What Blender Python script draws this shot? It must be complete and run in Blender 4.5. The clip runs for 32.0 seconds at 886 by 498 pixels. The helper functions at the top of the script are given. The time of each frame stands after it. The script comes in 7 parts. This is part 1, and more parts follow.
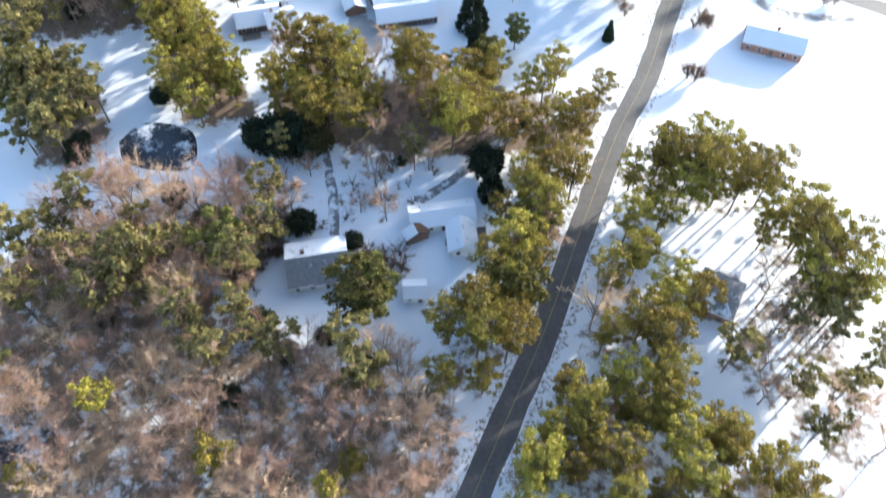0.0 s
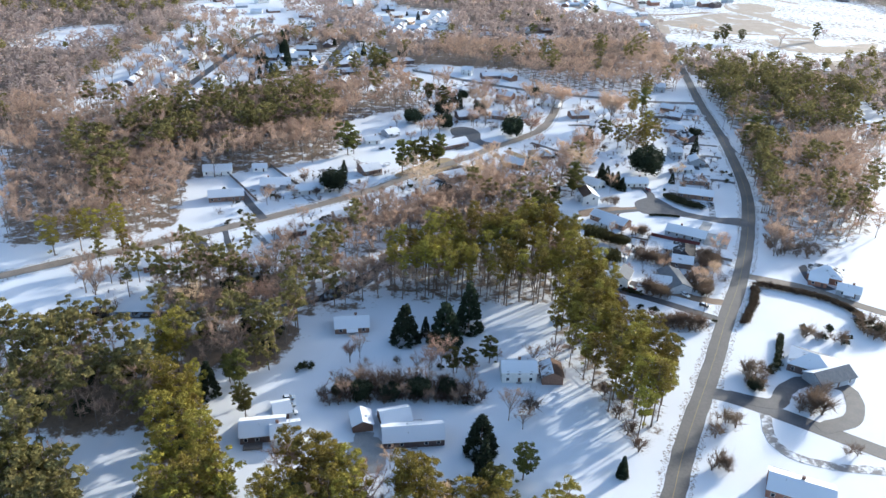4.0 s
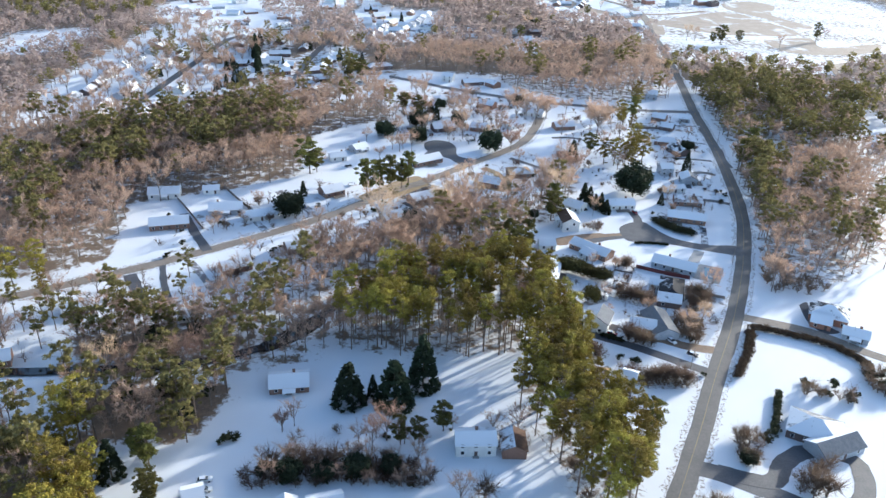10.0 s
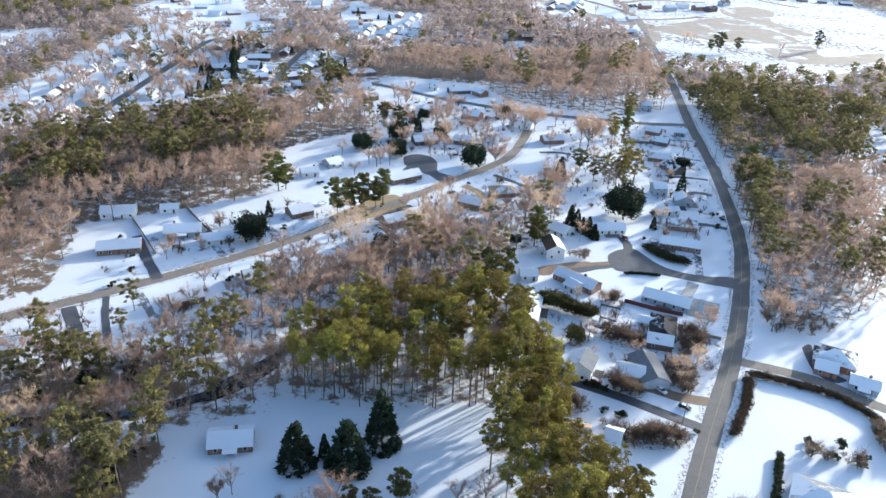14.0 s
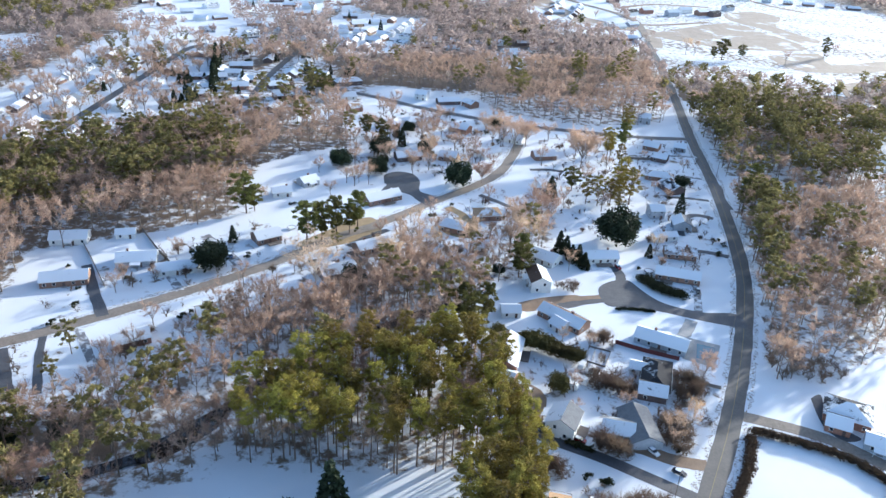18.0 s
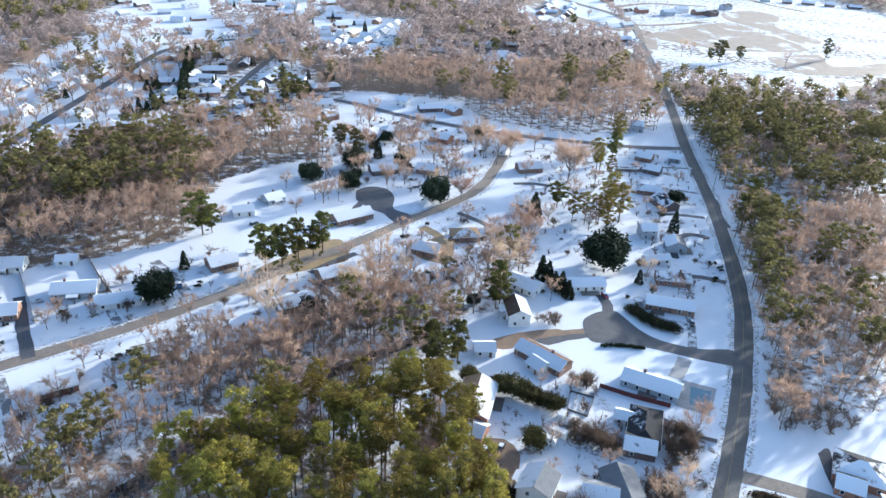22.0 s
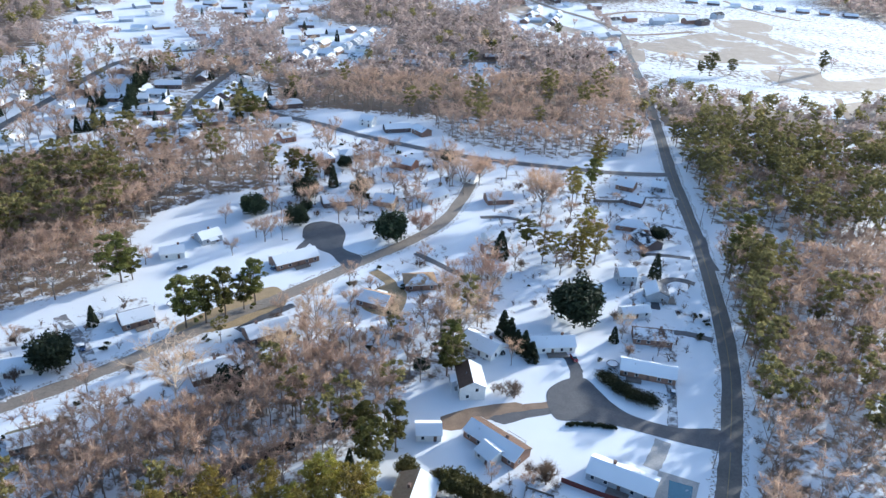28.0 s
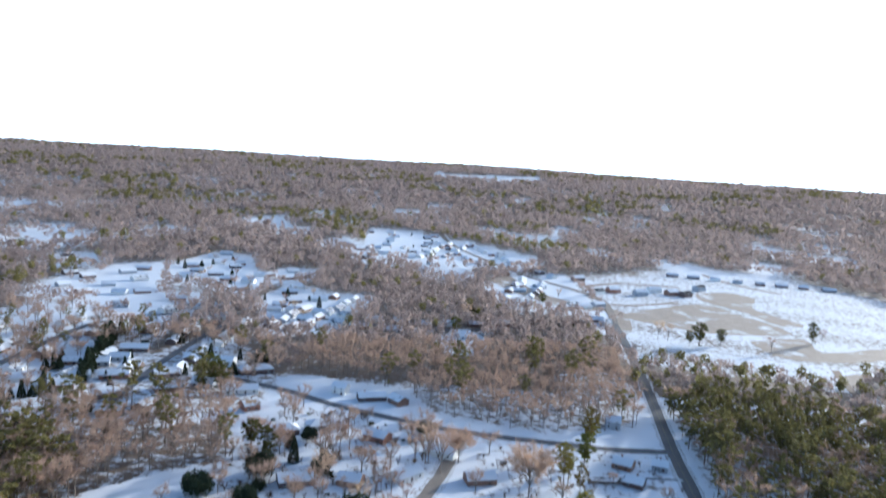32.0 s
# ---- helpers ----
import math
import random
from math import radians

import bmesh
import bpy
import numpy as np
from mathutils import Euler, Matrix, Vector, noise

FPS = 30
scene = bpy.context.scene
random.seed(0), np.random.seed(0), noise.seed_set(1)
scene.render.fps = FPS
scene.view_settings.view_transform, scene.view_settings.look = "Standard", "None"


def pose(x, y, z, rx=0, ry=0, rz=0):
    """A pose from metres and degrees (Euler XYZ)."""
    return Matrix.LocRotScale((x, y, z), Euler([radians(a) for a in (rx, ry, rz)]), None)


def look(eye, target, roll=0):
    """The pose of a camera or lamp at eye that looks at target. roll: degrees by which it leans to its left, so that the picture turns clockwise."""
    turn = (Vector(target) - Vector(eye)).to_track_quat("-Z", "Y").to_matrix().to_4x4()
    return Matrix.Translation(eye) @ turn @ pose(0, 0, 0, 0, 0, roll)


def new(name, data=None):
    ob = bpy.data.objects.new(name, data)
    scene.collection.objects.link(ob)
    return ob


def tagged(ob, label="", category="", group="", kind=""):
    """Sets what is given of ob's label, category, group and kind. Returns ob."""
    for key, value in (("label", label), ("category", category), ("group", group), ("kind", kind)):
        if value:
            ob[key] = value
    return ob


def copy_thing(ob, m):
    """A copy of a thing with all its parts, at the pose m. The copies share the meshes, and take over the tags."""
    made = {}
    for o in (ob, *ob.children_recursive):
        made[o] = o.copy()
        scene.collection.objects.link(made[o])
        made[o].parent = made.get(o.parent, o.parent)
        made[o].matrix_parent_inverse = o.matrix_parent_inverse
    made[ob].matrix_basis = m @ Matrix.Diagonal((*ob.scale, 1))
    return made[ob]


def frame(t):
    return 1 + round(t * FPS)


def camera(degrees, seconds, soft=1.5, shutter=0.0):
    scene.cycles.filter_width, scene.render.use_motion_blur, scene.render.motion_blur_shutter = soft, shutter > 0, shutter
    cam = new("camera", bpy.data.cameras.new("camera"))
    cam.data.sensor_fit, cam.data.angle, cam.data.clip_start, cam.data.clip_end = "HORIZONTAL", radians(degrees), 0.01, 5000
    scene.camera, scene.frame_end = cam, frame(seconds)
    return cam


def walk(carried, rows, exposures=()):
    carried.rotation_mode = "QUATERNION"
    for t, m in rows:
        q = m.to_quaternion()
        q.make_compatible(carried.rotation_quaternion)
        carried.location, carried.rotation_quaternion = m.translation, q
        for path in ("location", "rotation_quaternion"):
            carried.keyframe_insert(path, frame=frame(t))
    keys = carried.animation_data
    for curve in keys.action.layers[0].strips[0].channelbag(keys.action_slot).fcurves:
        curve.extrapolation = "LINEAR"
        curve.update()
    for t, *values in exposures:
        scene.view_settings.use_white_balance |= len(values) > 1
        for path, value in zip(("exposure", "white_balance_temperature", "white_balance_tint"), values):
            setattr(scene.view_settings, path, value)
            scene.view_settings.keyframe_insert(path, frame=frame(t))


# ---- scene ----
cam = camera(60.56, 32.0, soft=1.45, shutter=0.22)
# seconds, eye, target, roll
PATH = [
    (0, (-0.00, 0.00, 164.72), (2.64, 55.34, 81.47), 0.21),
    (0.5, (0.07, 1.07, 163.54), (2.91, 73.39, 94.54), 1.98),
    (1, (0.21, 1.73, 162.46), (2.20, 86.22, 109.00), 2.16),
    (1.5, (0.30, 2.35, 161.66), (2.51, 88.62, 111.14), 2.09),
    (2, (0.80, 3.47, 161.44), (2.71, 89.76, 110.94), 2.31),
    (2.5, (1.59, 4.94, 161.57), (3.15, 91.21, 111.03), 2.29),
    (3, (2.39, 6.64, 161.95), (3.56, 92.90, 111.38), 2.23),
    (3.5, (3.32, 8.74, 162.36), (3.98, 95.22, 112.15), 2.40),
    (4, (4.12, 11.24, 162.49), (4.17, 100.71, 117.82), 2.41),
    (4.5, (4.98, 13.83, 162.42), (4.94, 103.42, 117.99), 2.48),
    (6.5, (8.92, 25.93, 161.86), (7.99, 115.60, 117.61), 2.48),
    (7, (10.15, 29.49, 161.85), (9.38, 119.17, 117.61), 2.50),
    (7.5, (11.71, 33.33, 161.96), (10.83, 122.97, 117.65), 2.49),
    (8, (13.41, 37.26, 162.05), (13.02, 126.84, 117.61), 2.51),
    (8.5, (15.20, 41.21, 162.06), (14.88, 130.72, 117.47), 2.39),
    (9, (17.32, 44.98, 162.14), (17.26, 134.37, 117.31), 2.42),
    (9.5, (19.24, 48.74, 162.34), (19.07, 138.02, 117.29), 2.31),
    (10, (20.77, 52.54, 162.46), (20.77, 141.76, 117.28), 2.20),
    (10.5, (21.97, 56.53, 162.32), (22.57, 145.68, 117.01), 2.32),
    (11, (22.80, 60.57, 162.04), (23.56, 149.69, 116.68), 2.16),
    (11.5, (23.91, 64.71, 161.80), (24.96, 153.80, 116.40), 2.42),
    (12, (24.79, 68.73, 161.69), (25.99, 157.87, 116.37), 2.39),
    (12.5, (26.00, 72.58, 161.73), (26.88, 161.71, 116.40), 2.59),
    (13, (27.46, 76.44, 161.73), (28.58, 165.59, 116.45), 2.80),
    (13.5, (28.95, 80.34, 161.84), (29.48, 169.49, 116.55), 2.78),
    (14, (30.49, 84.39, 161.86), (30.98, 173.57, 116.61), 2.90),
    (14.5, (31.95, 88.09, 161.92), (32.03, 177.27, 116.69), 2.88),
    (16.5, (37.73, 103.94, 161.47), (37.45, 193.19, 116.36), 2.94),
    (17, (39.34, 107.93, 161.42), (39.09, 197.18, 116.30), 3.08),
    (17.5, (40.71, 111.98, 161.29), (40.50, 201.23, 116.19), 3.00),
    (18, (41.85, 116.25, 161.01), (41.86, 205.49, 115.88), 2.98),
    (18.5, (43.11, 120.40, 160.78), (42.83, 209.61, 115.58), 3.01),
    (19, (44.49, 124.25, 160.65), (44.09, 213.48, 115.50), 2.76),
    (19.5, (46.33, 127.61, 160.78), (46.25, 216.81, 115.56), 3.03),
    (20, (47.95, 131.44, 160.64), (48.17, 220.65, 115.45), 2.72),
    (20.5, (49.78, 135.61, 160.28), (49.62, 224.66, 114.78), 2.82),
    (21, (51.01, 140.20, 159.76), (51.75, 229.24, 114.24), 2.84),
    (21.5, (51.88, 144.61, 159.28), (52.42, 233.68, 113.83), 2.69),
    (22, (52.99, 148.75, 159.06), (53.19, 237.86, 113.68), 2.88),
    (22.5, (54.34, 152.77, 159.05), (54.14, 241.99, 113.88), 2.68),
    (23, (56.32, 156.37, 159.26), (56.04, 245.61, 114.14), 2.95),
    (23.5, (58.24, 159.89, 159.53), (57.64, 249.15, 114.45), 2.99),
    (24, (59.84, 163.53, 159.69), (59.61, 252.82, 114.67), 2.81),
    (24.5, (61.52, 167.25, 159.83), (61.27, 256.52, 114.75), 2.94),
    (25, (62.82, 171.23, 159.83), (62.75, 260.48, 114.74), 2.91),
    (25.5, (63.81, 175.23, 159.71), (63.68, 264.49, 114.62), 2.74),
    (27.5, (68.36, 190.63, 159.02), (68.80, 279.93, 114.03), 2.86),
    (28, (69.80, 194.21, 158.85), (70.75, 283.45, 113.73), 3.21),
    (28.5, (71.06, 197.66, 158.60), (71.95, 286.64, 112.96), 3.05),
    (29, (72.22, 201.00, 158.27), (73.95, 282.33, 100.10), 3.32),
    (29.5, (73.09, 205.04, 158.12), (76.33, 272.84, 84.69), 4.79),
    (30, (73.77, 209.71, 157.88), (77.71, 272.97, 80.53), 5.69),
    (30.5, (74.47, 214.48, 157.20), (78.13, 284.58, 85.98), 5.41),
    (31, (75.19, 218.81, 155.53), (77.92, 302.95, 101.54), 4.77),
    (31.5, (75.87, 222.78, 152.51), (77.51, 316.87, 118.70), 3.25),
    (32, (76.55, 226.76, 149.08), (76.84, 326.07, 137.37), 3.71),
]
walk(cam, [(t, look(eye, target, roll)) for t, eye, target, roll in PATH], exposures=[(0, 1.95, 5750, 7), (1, 1.36, 5800, 7), (4, 1.22, 5580, 7), (10, 1.27, 5450, 7), (20, 1.32, 5310, 7), (28, 1.2, 5260, 7), (30, 1.16, 5330, 6), (31, 1.26, 5250, 7), (32, 0.8, 5150, 7)])

# ---- light: a low winter sun ahead and to the right, thin high cloud
SUN_AZ, SUN_EL = 50.0, 13.5     # degrees clockwise from +y, and above the horizon
toward = Vector((math.sin(radians(SUN_AZ)) * math.cos(radians(SUN_EL)),
                 math.cos(radians(SUN_AZ)) * math.cos(radians(SUN_EL)), math.sin(radians(SUN_EL))))
sun = new("sun", bpy.data.lights.new("sun", "SUN"))
sun.data.energy, sun.data.angle, sun.data.color = 4.1, radians(0.9), (1.0, 0.86, 0.67)
sun.matrix_world = look(toward * 100, (0, 0, 0))

world = bpy.data.worlds.new("sky")
scene.world = world
world.use_nodes = True
wn, wl = world.node_tree.nodes, world.node_tree.links
wn.clear()
sky = wn.new("ShaderNodeTexSky")
sky.sky_type, sky.sun_disc = "NISHITA", False
sky.sun_elevation, sky.sun_rotation = radians(SUN_EL), radians(SUN_AZ)
sky.air_density, sky.dust_density = 1.0, 2.0
wc = wn.new("ShaderNodeTexCoord")
wm = wn.new("ShaderNodeMapping")
wm.inputs["Scale"].default_value = (1.0, 1.0, 5.0)
wz = wn.new("ShaderNodeTexNoise")
wz.inputs["Scale"].default_value, wz.inputs["Detail"].default_value = 1.6, 5.0
# thin cloud thickens towards the horizon
ws = wn.new("ShaderNodeSeparateXYZ")
wh = wn.new("ShaderNodeMath")
wh.operation = "MULTIPLY_ADD"
wh.inputs[1].default_value, wh.inputs[2].default_value = -2.3, 0.5
wa = wn.new("ShaderNodeMath")
wa.operation = "ADD"
wr = wn.new("ShaderNodeValToRGB")
wr.color_ramp.elements[0].position, wr.color_ramp.elements[1].position = 0.45, 0.72
wx = wn.new("ShaderNodeMix")
wx.data_type = "RGBA"
wx.inputs["B"].default_value = (9.7, 10.6, 11.5, 1.0)
wb = wn.new("ShaderNodeBackground")
wb.inputs["Strength"].default_value = 0.15
wo = wn.new("ShaderNodeOutputWorld")
wl.new(wc.outputs["Generated"], wm.inputs["Vector"])
wl.new(wm.outputs["Vector"], wz.inputs["Vector"])
wl.new(wc.outputs["Generated"], ws.inputs["Vector"])
wl.new(ws.outputs["Z"], wh.inputs[0])
wl.new(wh.outputs["Value"], wa.inputs[0])
wl.new(wz.outputs["Fac"], wa.inputs[1])
wl.new(wa.outputs["Value"], wr.inputs["Fac"])
wl.new(wr.outputs["Color"], wx.inputs["Factor"])
wl.new(sky.outputs["Color"], wx.inputs["A"])
wl.new(wx.outputs["Result"], wb.inputs["Color"])
wl.new(wb.outputs["Background"], wo.inputs["Surface"])

# ---- materials
def node(nt, kind, **values):
    n = nt.nodes.new(kind)
    for k, v in values.items():
        n.inputs[k.replace("_", " ")].default_value = v
    return n


def surface(name, dark, light, rough=0.8, scale=1.0, fine=8.0, bump=0.3, depth=0.05, by="", spread=0.0, metal=0.0, spec=0.5, thin=0.0):
    """A surface of two tones with broad stains and a fine grain; by: "object" or "island" adds a random tone to each."""
    m = bpy.data.materials.new(name)
    m.use_nodes = True
    nt = m.node_tree
    bsdf = nt.nodes["Principled BSDF"]
    bsdf.inputs["Roughness"].default_value, bsdf.inputs["Metallic"].default_value = rough, metal
    bsdf.inputs["Specular IOR Level"].default_value = spec
    geo = node(nt, "ShaderNodeNewGeometry")
    broad = node(nt, "ShaderNodeTexNoise", Scale=scale, Detail=4.0, Roughness=0.6)
    grain = node(nt, "ShaderNodeTexNoise", Scale=scale * fine, Detail=3.0, Roughness=0.7)
    add = node(nt, "ShaderNodeMath")
    add.operation = "MULTIPLY_ADD"
    add.inputs[1].default_value = 0.55
    half = node(nt, "ShaderNodeMath")
    half.operation = "MULTIPLY"
    half.inputs[1].default_value = 0.45
    nt.links.new(geo.outputs["Position"], broad.inputs["Vector"])
    nt.links.new(geo.outputs["Position"], grain.inputs["Vector"])
    nt.links.new(broad.outputs["Fac"], half.inputs[0])
    nt.links.new(grain.outputs["Fac"], add.inputs[0])
    nt.links.new(half.outputs[0], add.inputs[2])
    ramp = node(nt, "ShaderNodeValToRGB")
    ramp.color_ramp.elements[0].position, ramp.color_ramp.elements[1].position = 0.34, 0.66
    ramp.color_ramp.elements[0].color, ramp.color_ramp.elements[1].color = (*dark, 1), (*light, 1)
    nt.links.new(add.outputs[0], ramp.inputs["Fac"])
    out = ramp.outputs["Color"]
    if by:
        hsv = node(nt, "ShaderNodeHueSaturation")
        rnd = nt.nodes.new("ShaderNodeObjectInfo").outputs["Random"] if by == "object" else geo.outputs["Random Per Island"]
        mr = node(nt, "ShaderNodeMapRange")
        mr.inputs["To Min"].default_value, mr.inputs["To Max"].default_value = 1 - spread, 1 + spread
        nt.links.new(rnd, mr.inputs["Value"])
        nt.links.new(mr.outputs["Result"], hsv.inputs["Value"])
        mh = node(nt, "ShaderNodeMapRange")
        mh.inputs["To Min"].default_value, mh.inputs["To Max"].default_value = 0.5 - spread * 0.06, 0.5 + spread * 0.06
        nt.links.new(rnd, mh.inputs["Value"])
        nt.links.new(mh.outputs["Result"], hsv.inputs["Hue"])
        nt.links.new(out, hsv.inputs["Color"])
        out = hsv.outputs["Color"]
    nt.links.new(out, bsdf.inputs["Base Color"])
    if bump:
        b = node(nt, "ShaderNodeBump", Strength=bump, Distance=depth)
        nt.links.new(add.outputs[0], b.inputs["Height"])
        nt.links.new(b.outputs["Normal"], bsdf.inputs["Normal"])
    if thin:
        # thin leaves and twigs let light through
        through_ = nt.nodes.new("ShaderNodeBsdfTranslucent")
        nt.links.new(out, through_.inputs["Color"])
        both = nt.nodes.new("ShaderNodeMixShader")
        both.inputs["Fac"].default_value = thin
        nt.links.new(bsdf.outputs["BSDF"], both.inputs[1])
        nt.links.new(through_.outputs["BSDF"], both.inputs[2])
        nt.links.new(both.outputs["Shader"], nt.nodes["Material Output"].inputs["Surface"])
    return m


def snowed(name, under_dark, under_light, cover=0.6, scale=0.35, snow=(0.68, 0.7, 0.73), rough=0.75, mask="", spec=0.5):
    """Snow lying over another surface; cover: how much of it is white. mask: a vertex attribute that thins the snow."""
    m = surface(name, under_dark, under_light, rough=rough, scale=scale * 3, fine=6.0, spec=spec)
    nt = m.node_tree
    bsdf = nt.nodes["Principled BSDF"]
    base = bsdf.inputs["Base Color"].links[0].from_socket
    geo = node(nt, "ShaderNodeNewGeometry")
    where = node(nt, "ShaderNodeTexNoise", Scale=scale, Detail=9.0, Roughness=0.72)
    nt.links.new(geo.outputs["Position"], where.inputs["Vector"])
    level = node(nt, "ShaderNodeMath")
    level.operation = "ADD"
    nt.links.new(where.outputs["Fac"], level.inputs[0])
    level.inputs[1].default_value = (cover - 0.5) * 0.9
    if mask:
        at = nt.nodes.new("ShaderNodeAttribute")
        at.attribute_name = mask
        less = node(nt, "ShaderNodeMath")
        less.operation = "MULTIPLY_ADD"
        less.inputs[1].default_value = -0.5
        nt.links.new(at.outputs["Fac"], less.inputs[0])
        nt.links.new(level.outputs[0], less.inputs[2])
        level = less
    edge = node(nt, "ShaderNodeMapRange")
    edge.inputs["From Min"].default_value, edge.inputs["From Max"].default_value = 0.44, 0.54
    nt.links.new(level.outputs[0], edge.inputs["Value"])
    tone = node(nt, "ShaderNodeTexNoise", Scale=0.06, Detail=5.0)
    nt.links.new(geo.outputs["Position"], tone.inputs["Vector"])
    white = node(nt, "ShaderNodeMix")
    white.data_type = "RGBA"
    white.inputs["A"].default_value = (snow[0] * 0.84, snow[1] * 0.85, snow[2] * 0.88, 1)
    white.inputs["B"].default_value = (*snow, 1)
    nt.links.new(tone.outputs["Fac"], white.inputs["Factor"])
    mix = node(nt, "ShaderNodeMix")
    mix.data_type = "RGBA"
    nt.links.new(edge.outputs["Result"], mix.inputs["Factor"])
    nt.links.new(base, mix.inputs["A"])
    nt.links.new(white.outputs["Result"], mix.inputs["B"])
    nt.links.new(mix.outputs["Result"], bsdf.inputs["Base Color"])
    return m


def glassy(name, tint):
    m = bpy.data.materials.new(name)
    m.use_nodes = True
    b = m.node_tree.nodes["Principled BSDF"]
    b.inputs["Base Color"].default_value, b.inputs["Roughness"].default_value = (*tint, 1), 0.06
    b.inputs["Specular IOR Level"].default_value = 0.8
    return m


M_GROUND = snowed("snowy_ground", (0.075, 0.052, 0.036), (0.2, 0.14, 0.092), cover=0.8, scale=0.17, mask="litter")
M_MAIN = surface("dark_worn_asphalt", (0.042, 0.041, 0.043), (0.1, 0.093, 0.09), rough=0.65, scale=0.12, fine=9, bump=0.1)
M_ROAD = surface("worn_asphalt", (0.12, 0.104, 0.09), (0.26, 0.215, 0.175), rough=0.85, scale=0.12, fine=9, bump=0.1)
M_LANE = surface("damp_asphalt", (0.038, 0.041, 0.05), (0.09, 0.09, 0.1), rough=0.7, scale=0.2, fine=9, bump=0.1)
M_DRIVE = snowed("snow_dusted_drive", (0.10, 0.10, 0.11), (0.2, 0.19, 0.19), cover=0.45, scale=0.3)
M_DIRT = surface("dry_grass", (0.2, 0.14, 0.07), (0.36, 0.26, 0.14), scale=0.2, fine=10)
M_LINE = surface("road_paint", (0.2, 0.15, 0.06), (0.34, 0.26, 0.1), scale=1)
M_BARK = surface("grey_brown_bark", (0.08, 0.058, 0.042), (0.2, 0.145, 0.11), scale=2, bump=0.6, depth=0.03)
M_LIMB = surface("pale_grey_bark", (0.075, 0.06, 0.05), (0.27, 0.215, 0.175), scale=2, bump=0.6, depth=0.03)
M_TWIG = surface("bare_twigs", (0.31, 0.205, 0.145), (0.6, 0.43, 0.315), scale=0.12, fine=12, bump=0, by="object", spread=0.36, thin=0.5, spec=0.1)
M_PALE = surface("pale_sycamore_bark", (0.4, 0.33, 0.26), (0.64, 0.56, 0.46), scale=1.0, bump=0)
# far twigs: brown greyed in the base colour to stand in for haze
M_HAZETWIG = surface("haze_greyed_twigs", (0.265, 0.205, 0.182), (0.43, 0.345, 0.308), scale=0.012, fine=12, bump=0, by="island", spread=0.1, thin=0.5, spec=0.1)
M_NEEDLE = surface("pine_needles", (0.062, 0.053, 0.014), (0.39, 0.305, 0.055), scale=0.3, fine=7, bump=0, by="object", spread=0.3, thin=0.18, spec=0.15)
# needles of the farther pines: olive greyed in the colour, as haze would
M_HAZENEEDLE = surface("haze_greyed_needles", (0.078, 0.072, 0.032), (0.3, 0.255, 0.095), scale=0.12, fine=8, bump=0, by="island", spread=0.12, thin=0.45, spec=0.15)
M_SPRUCE = surface("dark_evergreen_needles", (0.012, 0.02, 0.012), (0.04, 0.052, 0.026), scale=0.4, fine=8, bump=0, by="object", spread=0.2, thin=0.25, spec=0.2)
M_HEDGE = surface("dark_hedge_leaves", (0.014, 0.02, 0.01), (0.05, 0.052, 0.022), scale=0.8, fine=6, bump=0, by="object", spread=0.2, thin=0.25, spec=0.2)
M_RUST = surface("rusty_shrub_twigs", (0.08, 0.058, 0.046), (0.18, 0.13, 0.098), scale=0.6, fine=8, bump=0, by="object", spread=0.25, thin=0.5, spec=0.1)
M_DARKHEDGE = surface("dark_brown_hedge_twigs", (0.035, 0.026, 0.02), (0.11, 0.075, 0.05), scale=0.7, fine=8, bump=0, by="object", spread=0.2, thin=0.4, spec=0.1)
M_WATER = glassy("dark_pond_water", (0.008, 0.009, 0.014))
M_STUFFTWIG = surface("bare_twigs_joined", (0.27, 0.185, 0.14), (0.53, 0.385, 0.295), scale=0.12, fine=12, bump=0, by="island", spread=0.2, thin=0.5, spec=0.1)
M_MUD = surface("muddy_gravel", (0.13, 0.085, 0.055), (0.26, 0.18, 0.12), scale=0.25, fine=9)
# thawed leafy grass, its tones darkened to carry the pine row's shadow
M_SHADEBED = snowed("shade_toned_thawed_grass", (0.06, 0.048, 0.028), (0.17, 0.125, 0.06), cover=0.2, scale=0.25)
M_BRONZE = surface("bronze_evergreen_leaves", (0.026, 0.026, 0.009), (0.12, 0.1, 0.032), scale=0.5, fine=8, bump=0, by="object", spread=0.2, thin=0.25, spec=0.2)
M_CONCRETE = surface("grey_concrete", (0.22, 0.22, 0.22), (0.36, 0.35, 0.34), scale=0.3, fine=8)
M_POOL = snowed("pool_water_with_ice", (0.03, 0.11, 0.17), (0.045, 0.15, 0.22), cover=0.34, scale=0.22, rough=0.12)
M_REDWOOD = surface("dark_red_fence_wood", (0.07, 0.018, 0.018), (0.14, 0.035, 0.03), scale=1.5)
M_GREYWOOD = surface("weathered_fence_wood", (0.1, 0.085, 0.075), (0.2, 0.17, 0.15), scale=1.5)
M_RUBBER = surface("black_rubber", (0.01, 0.01, 0.01), (0.025, 0.025, 0.025), scale=6)
M_METAL = surface("grey_metal", (0.3, 0.3, 0.31), (0.45, 0.45, 0.46), rough=0.4, scale=4, metal=0.8)
M_SNOW = snowed("lying_snow", (0.5, 0.5, 0.5), (0.6, 0.6, 0.6), cover=1.0, scale=0.3)
M_SITE = snowed("thawing_earth", (0.2, 0.155, 0.115), (0.36, 0.29, 0.225), cover=0.38, scale=0.03)
M_YARDPINE = surface("dark_pine_needles", (0.042, 0.047, 0.015), (0.19, 0.175, 0.05), scale=0.3, fine=8, bump=0, by="object", spread=0.25, thin=0.4, spec=0.15)
M_VERGE = snowed("thawing_verge", (0.09, 0.068, 0.048), (0.21, 0.16, 0.115), cover=0.52, scale=1.1)
